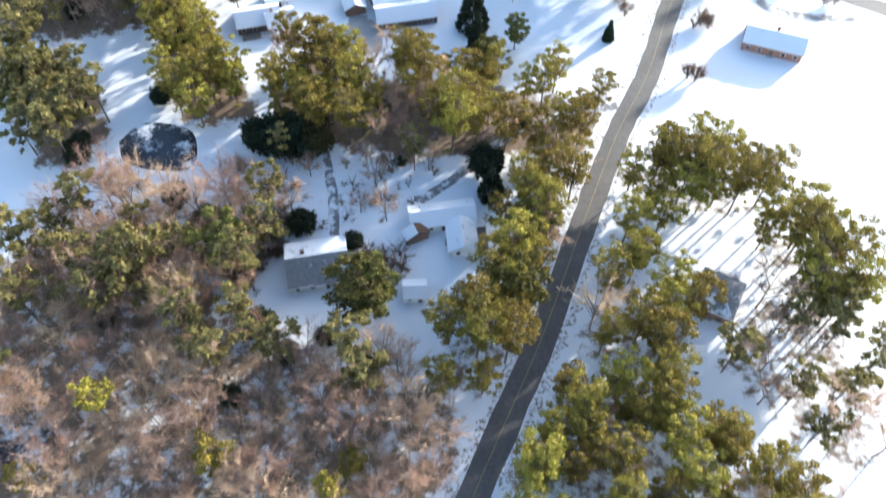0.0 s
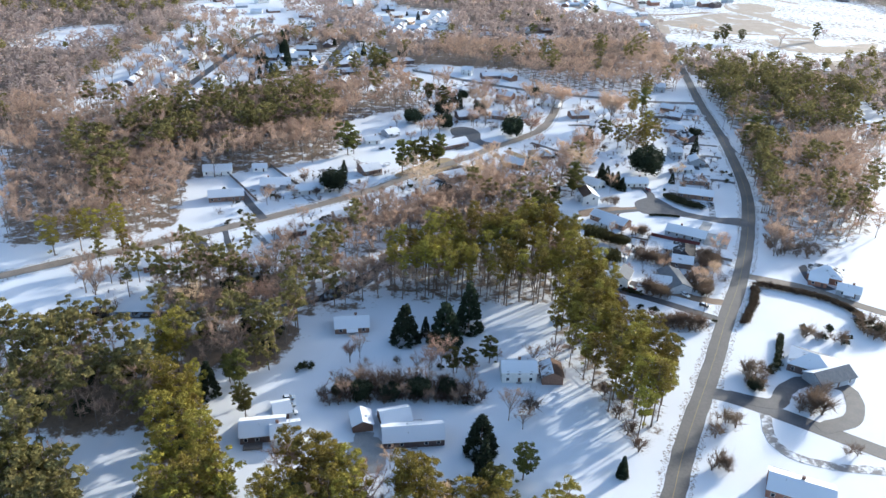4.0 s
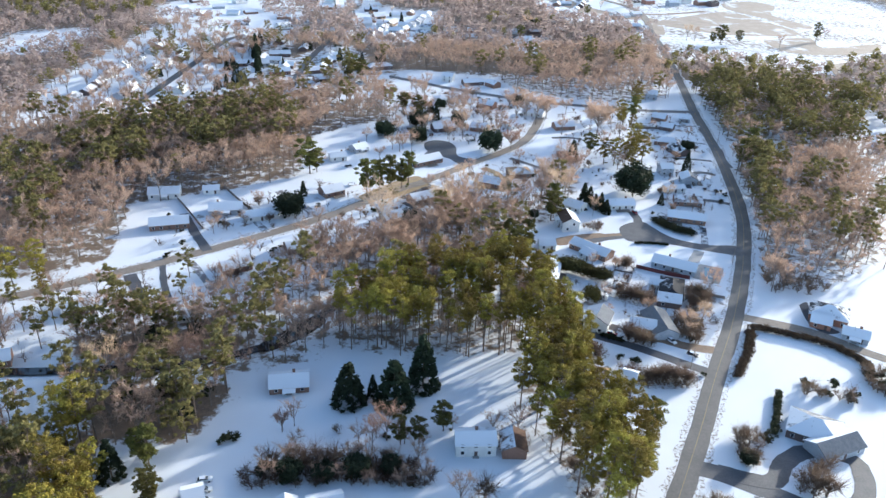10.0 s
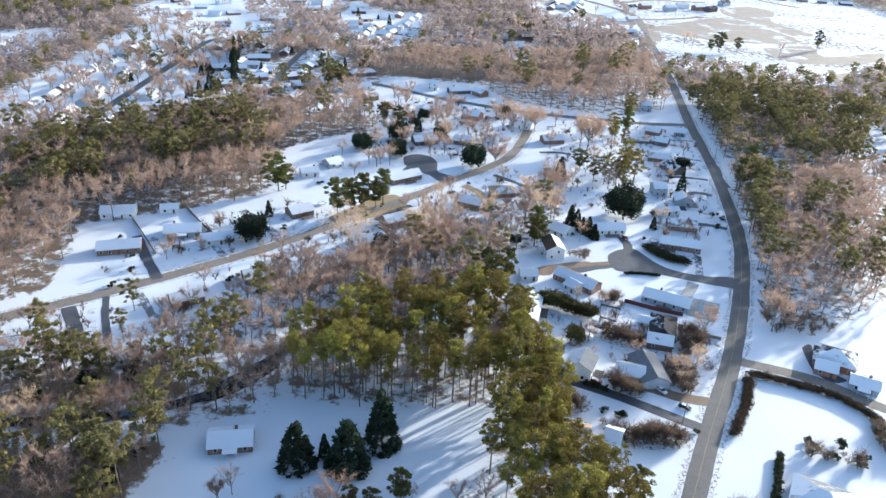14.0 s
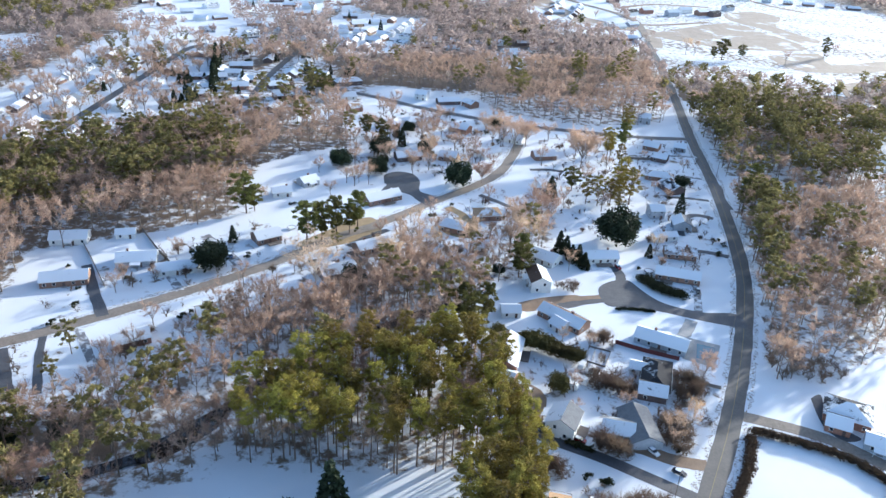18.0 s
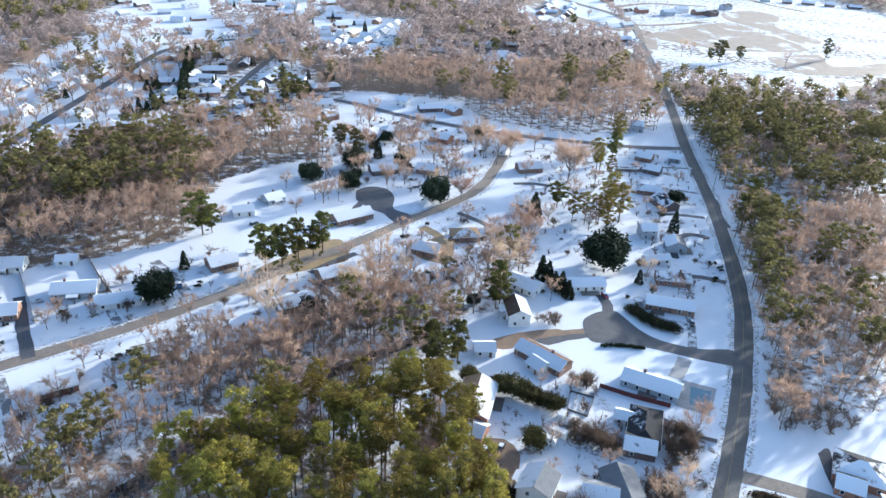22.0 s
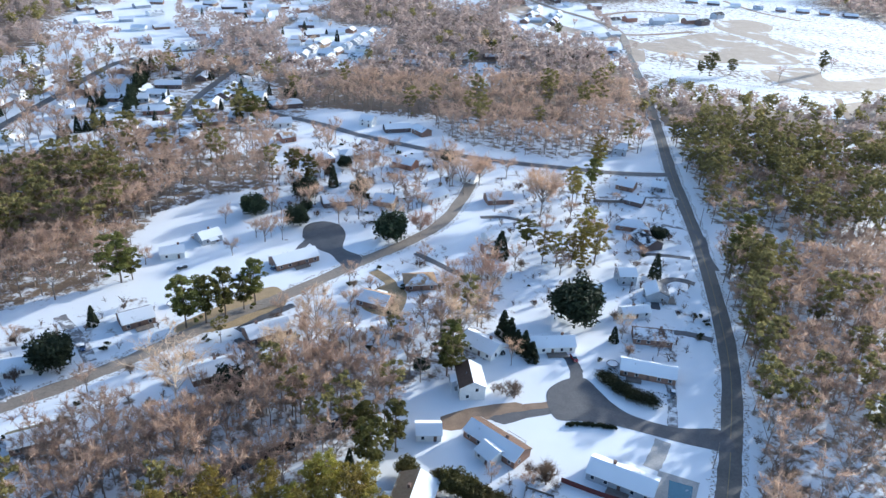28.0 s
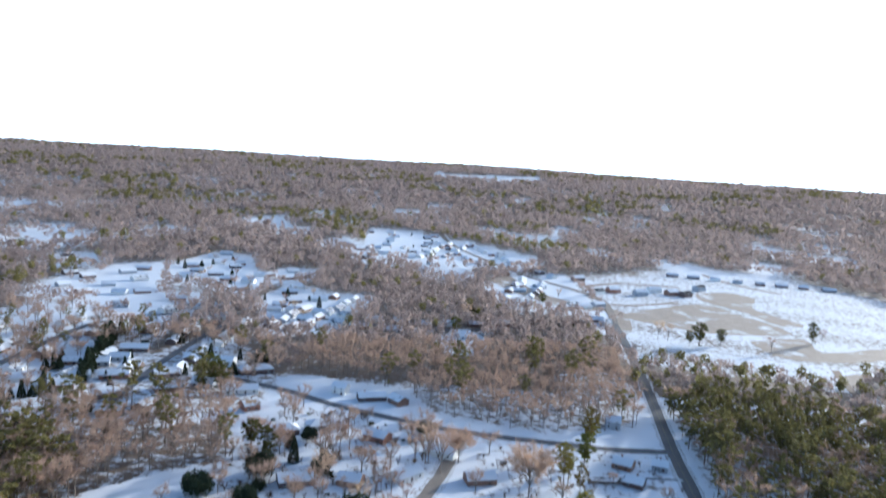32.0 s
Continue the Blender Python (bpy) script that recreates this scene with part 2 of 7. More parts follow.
M_ICE = snowed("half_frozen_pond", (0.008, 0.01, 0.016), (0.03, 0.033, 0.042), cover=0.42, scale=0.13, rough=0.25)

# ---- builders
def link_mesh(name, verts, faces, materials, parent=None, smooth=False, face_mats=None):
    me = bpy.data.meshes.new(name)
    me.from_pydata(np.asarray(verts, float).tolist(), [], [list(map(int, f)) for f in faces])
    for m in materials if isinstance(materials, (list, tuple)) else [materials]:
        me.materials.append(m)
    if face_mats is not None:
        me.polygons.foreach_set("material_index", np.asarray(face_mats, np.int32))
    if smooth:
        me.polygons.foreach_set("use_smooth", [True] * len(me.polygons))
    me.update()
    ob = new(name, me)
    ob.parent = parent
    return ob


def part(name, bm, material, parent, label=""):
    me = bpy.data.meshes.new(name)
    bm.to_mesh(me)
    bm.free()
    me.materials.append(material)
    ob = new(name, me)
    ob.parent = parent
    return tagged(ob, label)


def box(bm, x0, x1, y0, y1, z0, z1, m=None):
    """A box between the given limits, turned and moved by m."""
    corners = [(x, y, z) for z in (z0, z1) for y in (y0, y1) for x in (x0, x1)]
    v = [bm.verts.new(m @ Vector(c) if m else c) for c in corners]
    for f in ((0, 2, 3, 1), (4, 5, 7, 6), (0, 1, 5, 4), (2, 6, 7, 3), (0, 4, 6, 2), (1, 3, 7, 5)):
        bm.faces.new([v[i] for i in f])


def tube(path, radii, sides=5):
    """Vertices and faces of a tapering tube along a path."""
    verts, faces = [], []
    path = [np.asarray(p, float) for p in path]
    for i, (p, r) in enumerate(zip(path, radii)):
        d = path[min(i + 1, len(path) - 1)] - path[max(i - 1, 0)]
        d = d / (np.linalg.norm(d) + 1e-9)
        a = np.cross(d, (0.3, 0.9, 0.2))
        a = a / (np.linalg.norm(a) + 1e-9)
        b = np.cross(d, a)
        for k in range(sides):
            w = 2 * math.pi * k / sides
            verts.append(p + r * (a * math.cos(w) + b * math.sin(w)))
        if i:
            o = (i - 1) * sides
            faces += [(o + k, o + (k + 1) % sides, o + sides + (k + 1) % sides, o + sides + k) for k in range(sides)]
    faces.append(tuple(range(len(verts) - sides, len(verts))))
    return verts, faces


def join(pieces):
    verts, faces, n = [], [], 0
    for v, f in pieces:
        verts += list(v)
        faces += [tuple(i + n for i in face) for face in f]
        n += len(v)
    return verts, faces


def needles(rng, centre, size, count, leaf, flat=0.6):
    """A clump of small pointed leaf faces round a centre."""
    d = rng.normal(size=(count, 3))
    d /= np.linalg.norm(d, axis=1)[:, None]
    c = np.asarray(centre) + d * np.asarray(size) * rng.uniform(0.45, 1.0, (count, 1))
    u = rng.normal(size=(count, 3))
    u[:, 2] *= flat
    u /= np.linalg.norm(u, axis=1)[:, None]
    w = np.cross(u, d + rng.normal(size=(count, 3)) * 0.5)
    w /= np.linalg.norm(w, axis=1)[:, None] + 1e-9
    s = leaf * rng.uniform(0.6, 1.3, (count, 1))
    tri = np.stack([c - u * s * 0.6 - w * s * 0.36, c + u * s * 0.85, c - u * s * 0.5 + w * s * 0.4], 1)
    return tri.reshape(-1, 3), np.arange(3 * count).reshape(-1, 3)


def twigs(rng, base, ends, width):
    """Long thin faces from each base point to its end."""
    base, ends = np.asarray(base), np.asarray(ends)
    side = np.cross(ends - base, rng.normal(size=base.shape))
    side /= np.linalg.norm(side, axis=1)[:, None] + 1e-9
    tri = np.stack([base - side * width, base + side * width, ends], 1)
    return tri.reshape(-1, 3), np.arange(3 * len(base)).reshape(-1, 3)


def pine_parts(seed, height=20.0, crown=0.5, spread=3.6, clumps=24, count=58, leaf=0.6):
    """A tall pine: bare lower trunk, uneven tiers of limbs that end in flat tufts of needles."""
    rng = np.random.default_rng(seed)
    lean = rng.normal(size=2) * 0.022 * height
    def axis(s):
        return np.array([lean[0] * s * s, lean[1] * s * s, height * s])
    wood = [tube([axis(s) for s in (0, 0.3, 0.6, 0.97)], [0.26, 0.21, 0.15, 0.03], 6)]
    leaf_parts = []
    heavy = rng.uniform(0, 6.28)
    for i in range(clumps):
        v = (i + 0.5) / clumps
        s = 1 - crown * (0.04 + 0.94 * v)
        # widest below the middle, heavier on one side, with gaps
        full = math.sin(math.pi * min(1.0, 0.16 + 0.78 * v)) ** 0.8
        a = 2.4 * i + rng.uniform(-0.6, 0.6)
        reach = spread * full * (rng.uniform(0.25, 1.0) if i % 3 else rng.uniform(0.8, 1.12)) * (1 + 0.16 * math.cos(a - heavy))
        p = axis(s - 0.03)
        q = axis(s) + [math.cos(a) * reach, math.sin(a) * reach, rng.uniform(-0.2, 0.7)]
        wood.append(tube([p, q], [0.07, 0.02], 3))
        r = rng.uniform(0.75, 1.5) * (0.72 + 0.08 * spread)
        leaf_parts.append(needles(rng, q, (r, r, r * 0.52), int(count * (0.6 + 0.4 * r)), leaf, 0.4))
    for i in range(5):
        s = 1 - crown * rng.uniform(1.0, 1.45)
        a, reach = rng.uniform(0, 6.28), spread * rng.uniform(0.3, 0.7)
        p, q = axis(s), axis(s) + [math.cos(a) * reach, math.sin(a) * reach, 0.3]
        wood.append(tube([p, q], [0.06, 0.02], 3))
        if i < 2:
            leaf_parts.append(needles(rng, q, (0.8, 0.8, 0.4), count // 2, leaf))
    leaf_parts.append(needles(rng, axis(0.985), (0.7, 0.7, 0.8), count, leaf))
    return join(wood), join(leaf_parts)


def bare_parts(seed, height=14.0, spread=5.0, limbs=10, fine=900, width=0.035):
    """A leafless tree: forked trunk, limbs, branches, and a haze of twigs."""
    rng = np.random.default_rng(seed)
    fork = height * rng.uniform(0.22, 0.34)
    wood = [tube([(0, 0, 0), (0.1, 0, fork * 0.6), (0.0, 0.1, fork), (rng.normal() * 0.4, rng.normal() * 0.4, height * 0.62)], [0.24, 0.19, 0.16, 0.06], 5)]
    tips = []
    for i in range(limbs):
        a = 2.4 * i + rng.uniform(-0.5, 0.5)
        start = np.array([0, 0, fork + (height * 0.6 - fork) * i / limbs])
        reach = spread * rng.uniform(0.6, 1.0) * (1 - 0.35 * i / limbs)
        top = height * rng.uniform(0.68, 0.97)
        mid = start + [math.cos(a) * reach * 0.55, math.sin(a) * reach * 0.55, (top - start[2]) * 0.5]
        end = np.array([math.cos(a) * reach, math.sin(a) * reach, top])
        wood.append(tube([start, mid, end], [0.12, 0.075, 0.025], 4))
        for k in range(4):
            s = rng.uniform(0.35, 0.95)
            p = mid + (end - mid) * s if s > 0.5 else start + (mid - start) * (2 * s)
            q = p + rng.normal(size=3) * [1.2, 1.2, 0.5] * spread / 4 + [0, 0, 0.9]
            wood.append(tube([p, q], [0.05, 0.02], 3))
            tips += [(p, q)]
        tips += [(mid, end), (mid, end)]
    pick = rng.integers(0, len(tips), fine)
    s = rng.uniform(0.15, 1.0, (fine, 1))
    base = np.array([tips[i][0] for i in pick]) * (1 - s) + np.array([tips[i][1] for i in pick]) * s
    out = base - [0, 0, height * 0.45]
    out /= np.linalg.norm(out, axis=1)[:, None]
    ends = base + out * rng.uniform(0.5, 1.4, (fine, 1)) + rng.normal(size=(fine, 3)) * 0.8
    return join(wood), twigs(rng, base, ends, width)


def cone_parts(seed, height=11.0, radius=3.0, tiers=16, per=17, count=13, leaf=0.62):
    """A dense cone-shaped evergreen down to the ground."""
    rng = np.random.default_rng(seed)
    wood = [tube([(0, 0, 0), (0, 0, height * 0.95)], [0.2, 0.03], 5)]
    leaf_parts = []
    for i in range(tiers):
        s = i / (tiers - 1)
        r = radius * (1 - s) ** 0.8 * (1 + rng.normal() * 0.06) + 0.15
        for k in range(max(3, int(per * (1 - s * 0.75)))):
            a = rng.uniform(0, 2 * math.pi)
            q = (math.cos(a) * r * 0.85, math.sin(a) * r * 0.85, 0.5 + (height - 0.7) * s)
            leaf_parts.append(needles(rng, q, (0.7, 0.7, 0.5), count, leaf))
    return join(wood), join(leaf_parts)


def bush_parts(seed, radius=1.2, height=1.6, clumps=9, count=22, leaf=0.42):
    rng = np.random.default_rng(seed)
    wood = [tube([(0, 0, 0), (rng.normal() * 0.2, rng.normal() * 0.2, height * 0.7)], [0.06, 0.02], 4)]
    leaf_parts = []
    for i in range(clumps):
        a, r = rng.uniform(0, 6.28), radius * math.sqrt(rng.uniform(0, 0.75))
        leaf_parts.append(needles(rng, (math.cos(a) * r, math.sin(a) * r, height * rng.uniform(0.35, 0.75)), (radius * 0.42, radius * 0.42, height * 0.3), count, leaf))
    return join(wood), join(leaf_parts)


def prototype(kind, parts, wood, leaves, label, category, crown_name="crown"):
    """One tree with its trunk and crown, parked far below until it is copied."""
    root = new(kind)
    tagged(root, label, category)
    link_mesh("trunk", *parts[0], wood, root)
    link_mesh(crown_name, *parts[1], leaves, root)
    return root


def scatter(area, spacing, seed, jitter=0.9):
    """Points at about the given spacing inside a polygon."""
    rng = np.random.default_rng(seed)
    xs, ys = [p[0] for p in area], [p[1] for p in area]
    out = []
    for gy in np.arange(min(ys), max(ys), spacing):
        for gx in np.arange(min(xs), max(xs), spacing):
            x, y = gx + rng.uniform(-0.5, 0.5) * jitter * spacing, gy + rng.uniform(-0.5, 0.5) * jitter * spacing
            if inside(x, y, area):
                out.append((x, y))
    return out


def inside(x, y, area):
    odd = False
    for (x0, y0), (x1, y1) in zip(area, [*area[1:], area[0]]):
        if (y0 > y) != (y1 > y) and x < x0 + (y - y0) * (x1 - x0) / (y1 - y0):
            odd = not odd
    return odd


def inside_many(x, y, area):
    """The same for arrays of points."""
    odd = np.zeros(x.shape, bool)
    for (x0, y0), (x1, y1) in zip(area, [*area[1:], area[0]]):
        if y0 != y1:
            odd ^= ((y0 > y) != (y1 > y)) & (x < x0 + (y - y0) * (x1 - x0) / (y1 - y0))
    return odd


def smooth_line(points, steps=8):
    """A line that runs smoothly through the given points."""
    p = [np.array(q, float) for q in (points[0], *points, points[-1])]
    out = []
    for i in range(1, len(p) - 2):
        for k in range(steps):
            t = k / steps
            a, b, c, d = p[i - 1], p[i], p[i + 1], p[i + 2]
            out.append(0.5 * (2 * b + (c - a) * t + (2 * a - 5 * b + 4 * c - d) * t * t + (3 * b - a - 3 * c + d) * t ** 3))
    out.append(p[-2])
    return out


ROAD_LINES = []


def strip(name, points, width, material, z=0.05, label="", category="road", thick=0.3, ragged=0.0, kind="structure"):
    """A paved strip along a smooth line: a slab with its top at z."""
    line = smooth_line(points)
    ROAD_LINES.append((line, width))
    rng = np.random.default_rng(len(points) * 7 + int(width * 10))
    verts, faces = [], []
    for i, p in enumerate(line):
        d = line[min(i + 1, len(line) - 1)] - line[max(i - 1, 0)]
        d /= np.linalg.norm(d) + 1e-9
        n = np.array([-d[1], d[0]])
        l, r = p + n * (width / 2 + rng.normal() * ragged), p - n * (width / 2 + rng.normal() * ragged)
        verts += [(*l, z), (*r, z), (*r, z - thick), (*l, z - thick)]
        if i:
            o = 4 * (i - 1)
            faces += [(o + k, o + 4 + k, o + 4 + (k + 1) % 4, o + (k + 1) % 4) for k in range(4)]
    faces += [(0, 1, 2, 3), tuple(len(verts) - 4 + k for k in (3, 2, 1, 0))]
    return tagged(link_mesh(name, verts, faces, material), label, category, kind=kind)


def patch(name, outline, material, z=0.05, label="", category="road", thick=0.3, kind="structure", steps=5):
    """A flat slab with a rounded outline."""
    line = smooth_line([*outline, outline[0]], steps)[:-1]
    n = len(line)
    verts = [(*p, z) for p in line] + [(*p, z - thick) for p in line]
    faces = [tuple(range(n))] + [(i, i + n, (i + 1) % n + n, (i + 1) % n) for i in range(n)]
    return tagged(link_mesh(name, verts, faces, material), label, category, kind=kind)

# ---- the plan: outlines and rows of numbers in metres
GROVE = [(-22.1, 304.7), (-12.4, 315.0), (17.8, 332.9), (47.2, 344.7), (60.1, 337.6), (70.6, 309.8), (66.0, 297.1), (53.8, 289.3), (22.3, 283.7), (-14.6, 284.7)]
PINE_ROW = [(47.0, 262.0), (57.0, 296.0), (68.0, 301.0), (72.0, 285.0), (77.0, 255.0), (86.0, 226.0), (80.0, 203.0), (69.0, 203.0), (56.0, 230.0)]
CREEK_WOODS = [(-104.3, 258.9), (-49.5, 267.7), (-21.5, 281.1), (-16.7, 297.5), (1.4, 316.9), (62.6, 398.5), (35.7, 411.2), (-22.3, 358.3), (-48.7, 329.0), (-78.3, 307.2), (-120.8, 290.2)]
NW_PINES = [(-198.2, 318.3), (-300.3, 507.0), (-225.6, 553.1), (-111.2, 562.9), (-66.2, 540.5), (-62.5, 457.0), (-99.3, 432.7), (-139.1, 409.9), (-125.9, 350.2), (-142.7, 335.6)]
NW_BAND = [(-197.1, 459.0), (-195.0, 507.6), (-153.9, 544.5), (-102.8, 569.7), (-71.3, 536.0), (-94.7, 486.5), (-136.3, 459.3), (-156.4, 429.9), (-180.2, 416.5)]
NW_LEFT = [(-227.8, 450.7), (-193.7, 445.2), (-170.8, 390.9), (-152.1, 336.8), (-165.8, 335.6)]
NW_BARE = [(-100.3, 449.8), (-155.8, 553.9), (-110.3, 585.0), (-33.9, 634.8), (-14.5, 573.4), (-45.4, 553.7), (-71.7, 522.5), (-75.7, 486.5), (-83.2, 460.6)]
MID_BARE = [(-56.4, 641.8), (-80.7, 589.3), (-119.6, 592.5), (-134.6, 645.4), (-176.3, 806.2), (-68.0, 792.7), (-20.6, 722.4), (-22.4, 647.3)]
BELT = [(-20.6, 722.4), (-13.2, 786.6), (224.5, 808.8), (199.6, 655.5), (143.0, 636.6), (76.7, 657.8), (57.0, 702.4)]
EAST_PINES = [(228.4, 712.6), (312.3, 701.6), (359.4, 663.9), (289.9, 527.5), (211.3, 550.5), (214.7, 605.0)]
EAST_BARE = [(162.0, 338.0), (173.0, 378.0), (186.0, 430.0), (199.0, 500.0), (212.0, 540.0), (289.9, 527.5), (228.0, 380.0), (210.0, 356.0), (188.0, 349.0), (170.0, 345.0)]
EAST_ROADSIDE = [(196.0, 500.1), (214.8, 502.1), (197.9, 429.6), (175.4, 379.1), (187.0, 428.7)]
SOUTH_PINES = [(-92.5, 230.3), (-83.7, 234.6), (-72.0, 207.3), (-63.0, 189.7), (-52.0, 176.0), (-45.0, 158.0), (-68.0, 155.0), (-80.0, 178.0)]
SOUTH_BELT = [(-45.0, 160.0), (-39.0, 184.0), (-27.0, 187.0), (-20.0, 171.0), (4.0, 173.0), (24.0, 168.0), (40.0, 166.0), (52.0, 155.0), (50.0, 139.0), (23.0, 140.0), (-13.0, 141.0), (-36.0, 150.0)]
SW_WOODS = [(-103.9, 108.7), (-92.3, 128.0), (-74.5, 128.1), (-40.0, 128.3), (-37.4, 110.4), (-42.0, 88.7), (-95.9, 88.8)]
SW_FAR = [(-151.7, 232.3), (-134.9, 248.2), (-104.7, 238.0), (-92.0, 222.0), (-86.0, 198.0), (-114.0, 194.0), (-133.0, 196.0)]
SE_ROW = [(61.0, 131.6), (79.2, 140.1), (108.3, 88.1), (110.1, 83.4), (94.2, 83.4), (83.2, 114.4), (63.7, 121.8)]
ROADSIDE_W = [(24.2, 124.5), (43.6, 140.2), (38.0, 110.5), (26.7, 90.1), (19.3, 71.8), (5.5, 63.8), (-2.1, 72.7), (15.9, 97.3)]
ROADSIDE_E = [(62.0, 141.0), (71.0, 138.0), (64.0, 116.0), (56.0, 101.0), (65.0, 91.0), (60.0, 66.0), (48.0, 54.0), (30.0, 42.0), (16.0, 42.0), (22.0, 58.0), (36.0, 84.0), (50.0, 114.0)]
FOOT_BARE = [(-108.2, 107.6), (-84.4, 117.1), (-37.4, 85.2), (-10.1, 78.1), (10.2, 60.5), (2.4, 29.9), (-97.0, 34.3), (-113.7, 88.6)]
FOOT_EAST = [(46.2, 70.6), (62.9, 61.3), (83.7, 39.6), (72.8, 24.0), (10.5, 26.7), (26.0, 60.2)]
RIGHT_WOODS = [(65.6, 77.7), (82.9, 96.0), (96.9, 98.8), (105.8, 64.4), (97.2, 41.3), (79.9, 52.2)]
CREEK_PINES = [(-119.0, 286.0), (-90.0, 297.0), (-64.0, 304.0), (-54.0, 288.0), (-72.0, 285.0), (-108.0, 277.0)]
FAR_GAP_D = [(-150.0, 640.0), (-165.0, 740.0), (-75.0, 770.0), (-42.0, 722.0), (-95.0, 636.0)]
BIG_PINES = [(137.0, 506.0, 1.1), (142.0, 500.0, 1.15), (131.0, 497.0, 1.05), (140.0, 515.0, 1.0), (134.0, 489.0, 0.9), (124.0, 496.0, 0.95), (118.0, 498.0, 0.85), (140.0, 562.0, 1.0), (144.0, 572.0, 0.95), (147.0, 558.0, 0.9), (161.0, 617.0, 1.0), (164.0, 622.0, 0.85)]
STREET_PINES = [(-171.0, 314.0, 1.0), (-161.0, 319.0, 0.9), (-151.0, 315.0, 1.05), (-143.0, 321.0, 0.95), (-137.0, 311.0, 0.85)]
# dark evergreens added below the southern pines in place of deep shade
SHADE_EVERGREENS = [(-94.0, 226.0, 0.7), (-86.0, 216.0, 0.65), (-78.0, 204.0, 0.7), (-72.0, 192.0, 0.6), (-64.0, 180.0, 0.65), (-104.0, 228.0, 0.7), (-116.0, 222.0, 0.75), (-124.0, 208.0, 0.7), (-110.0, 206.0, 0.6), (-98.0, 250.0, 0.7), (-84.0, 254.0, 0.65), (-70.0, 258.0, 0.6), (-60.0, 246.0, 0.6), (-108.0, 176.0, 0.7), (-100.0, 162.0, 0.7), (-96.0, 150.0, 0.6), (-100.0, 280.0, 0.65), (-86.0, 290.0, 0.7), (-72.0, 294.0, 0.65), (-36.0, 176.0, 0.6), (-28.0, 164.0, 0.65), (-10.0, 158.0, 0.6), (10.0, 156.0, 0.6), (30.0, 152.0, 0.6), (-76.0, 166.0, 0.6)]
GLADE_PINES = [(-68.0, 226.0, 0.8), (-58.0, 208.0, 0.85), (-61.0, 213.0, 0.7), (9.0, 173.0, 0.7), (22.0, 176.0, 0.75)]
SW_CREEK = [(-102.9, 256.4), (-48.7, 265.0), (-48.1, 252.1), (-56.0, 232.9), (-89.6, 231.1)]
STREET_BACK = [(-54.0, 362.9), (-27.5, 378.8), (-8.3, 390.0), (22.4, 411.2), (27.3, 429.4), (57.5, 417.6), (68.7, 449.1), (92.0, 478.8), (101.2, 470.1), (89.9, 420.4), (62.6, 398.6), (46.4, 351.3), (-44.6, 345.4)]
CLOSE_YARDS = [(-26.3, 571.8), (-10.4, 660.5), (59.3, 639.1), (93.6, 614.8), (50.4, 518.3), (21.4, 534.0), (-12.6, 536.5)]
MID_YARDS = [(103.7, 616.3), (163.9, 615.7), (136.8, 455.6), (100.1, 452.1), (90.6, 510.9)]
COLUMN_YARDS = [(163.9, 615.7), (206.8, 612.7), (181.1, 488.0), (174.0, 427.5), (137.8, 424.4), (148.6, 495.0)]
TERRACE_BACK = [(-75.7, 486.5), (-22.3, 542.2), (11.5, 526.2), (-4.7, 500.1), (-46.9, 455.2)]
EAST_OUTER = [(184.7, 392.5), (228.7, 369.9), (324.7, 556.5), (212.6, 493.9)]
SW_MID = [(-129.0, 186.0), (-114.0, 187.0), (-93.0, 168.0), (-87.0, 152.0), (-97.6, 140.0), (-106.0, 140.0)]
SOUTH_YARDS = [(-56.6, 136.0), (-29.6, 144.4), (2.5, 142.5), (20.8, 128.5), (-6.5, 122.8), (-43.0, 110.4)]
EAST_YARDS = [(61.8, 315.9), (67.8, 361.1), (100.5, 363.6), (142.5, 337.1), (133.0, 306.7), (121.6, 293.9), (79.1, 303.8)]
SOUTH_GARDEN = [(-37.5, 223.6), (-11.5, 242.4), (19.6, 237.6), (20.9, 212.3), (-9.5, 216.2), (-34.3, 216.1)]
FAR_YARDS = [(-155.8, 553.9), (-278.2, 783.2), (-71.9, 810.3), (-20.6, 722.4), (-56.4, 641.8), (-80.7, 589.3), (-119.6, 592.5)]
DARK_TREES = [(-57.9, 404.4, 1.88), (48.0, 515.0, 1.65), (1.9, 526.4, 1.35), (126.0, 450.0, 2.35), (178.7, 530.2, 0.9), (-20.7, 535.5, 1.35), (0.1, 559.7, 1.2), (-29.3, 221.0, 0.68), (-21.4, 220.0, 0.75), (-11.8, 220.7, 0.75), (-2.2, 222.9, 0.75), (7.5, 224.2, 0.68), (117.9, 234.2, 0.6), (-70.0, 108.0, 0.6), (-61.0, 96.0, 0.55), (-52.0, 84.0, 0.6), (-40.0, 88.0, 0.7), (-33.0, 80.0, 0.6), (-78.0, 92.0, 0.6), (-24.0, 84.0, 0.55), (-14.0, 76.0, 0.6), (-45.0, 70.0, 0.6), (-31.4, 117.3, 0.8), (-18.0, 111.7, 0.6), (18.2, 135.4, 0.9), (-45.3, 102.1, 0.8), (-56.0, 118.0, 0.9), (-66.0, 128.0, 0.8), (-37.7, 145.4, 1.35), (-44.5, 147.5, 1.05), (-32.0, 144.4, 1.05)]
OLIVE_TREES = [(84.3, 329.6, 0.85), (64.6, 361.4, 0.7), (74.4, 357.6, 0.72), (77.5, 356.3, 0.8), (80.6, 354.6, 0.85), (83.6, 353.0, 0.78), (86.5, 351.6, 0.85), (89.5, 349.9, 0.76), (92.6, 348.0, 0.65)]
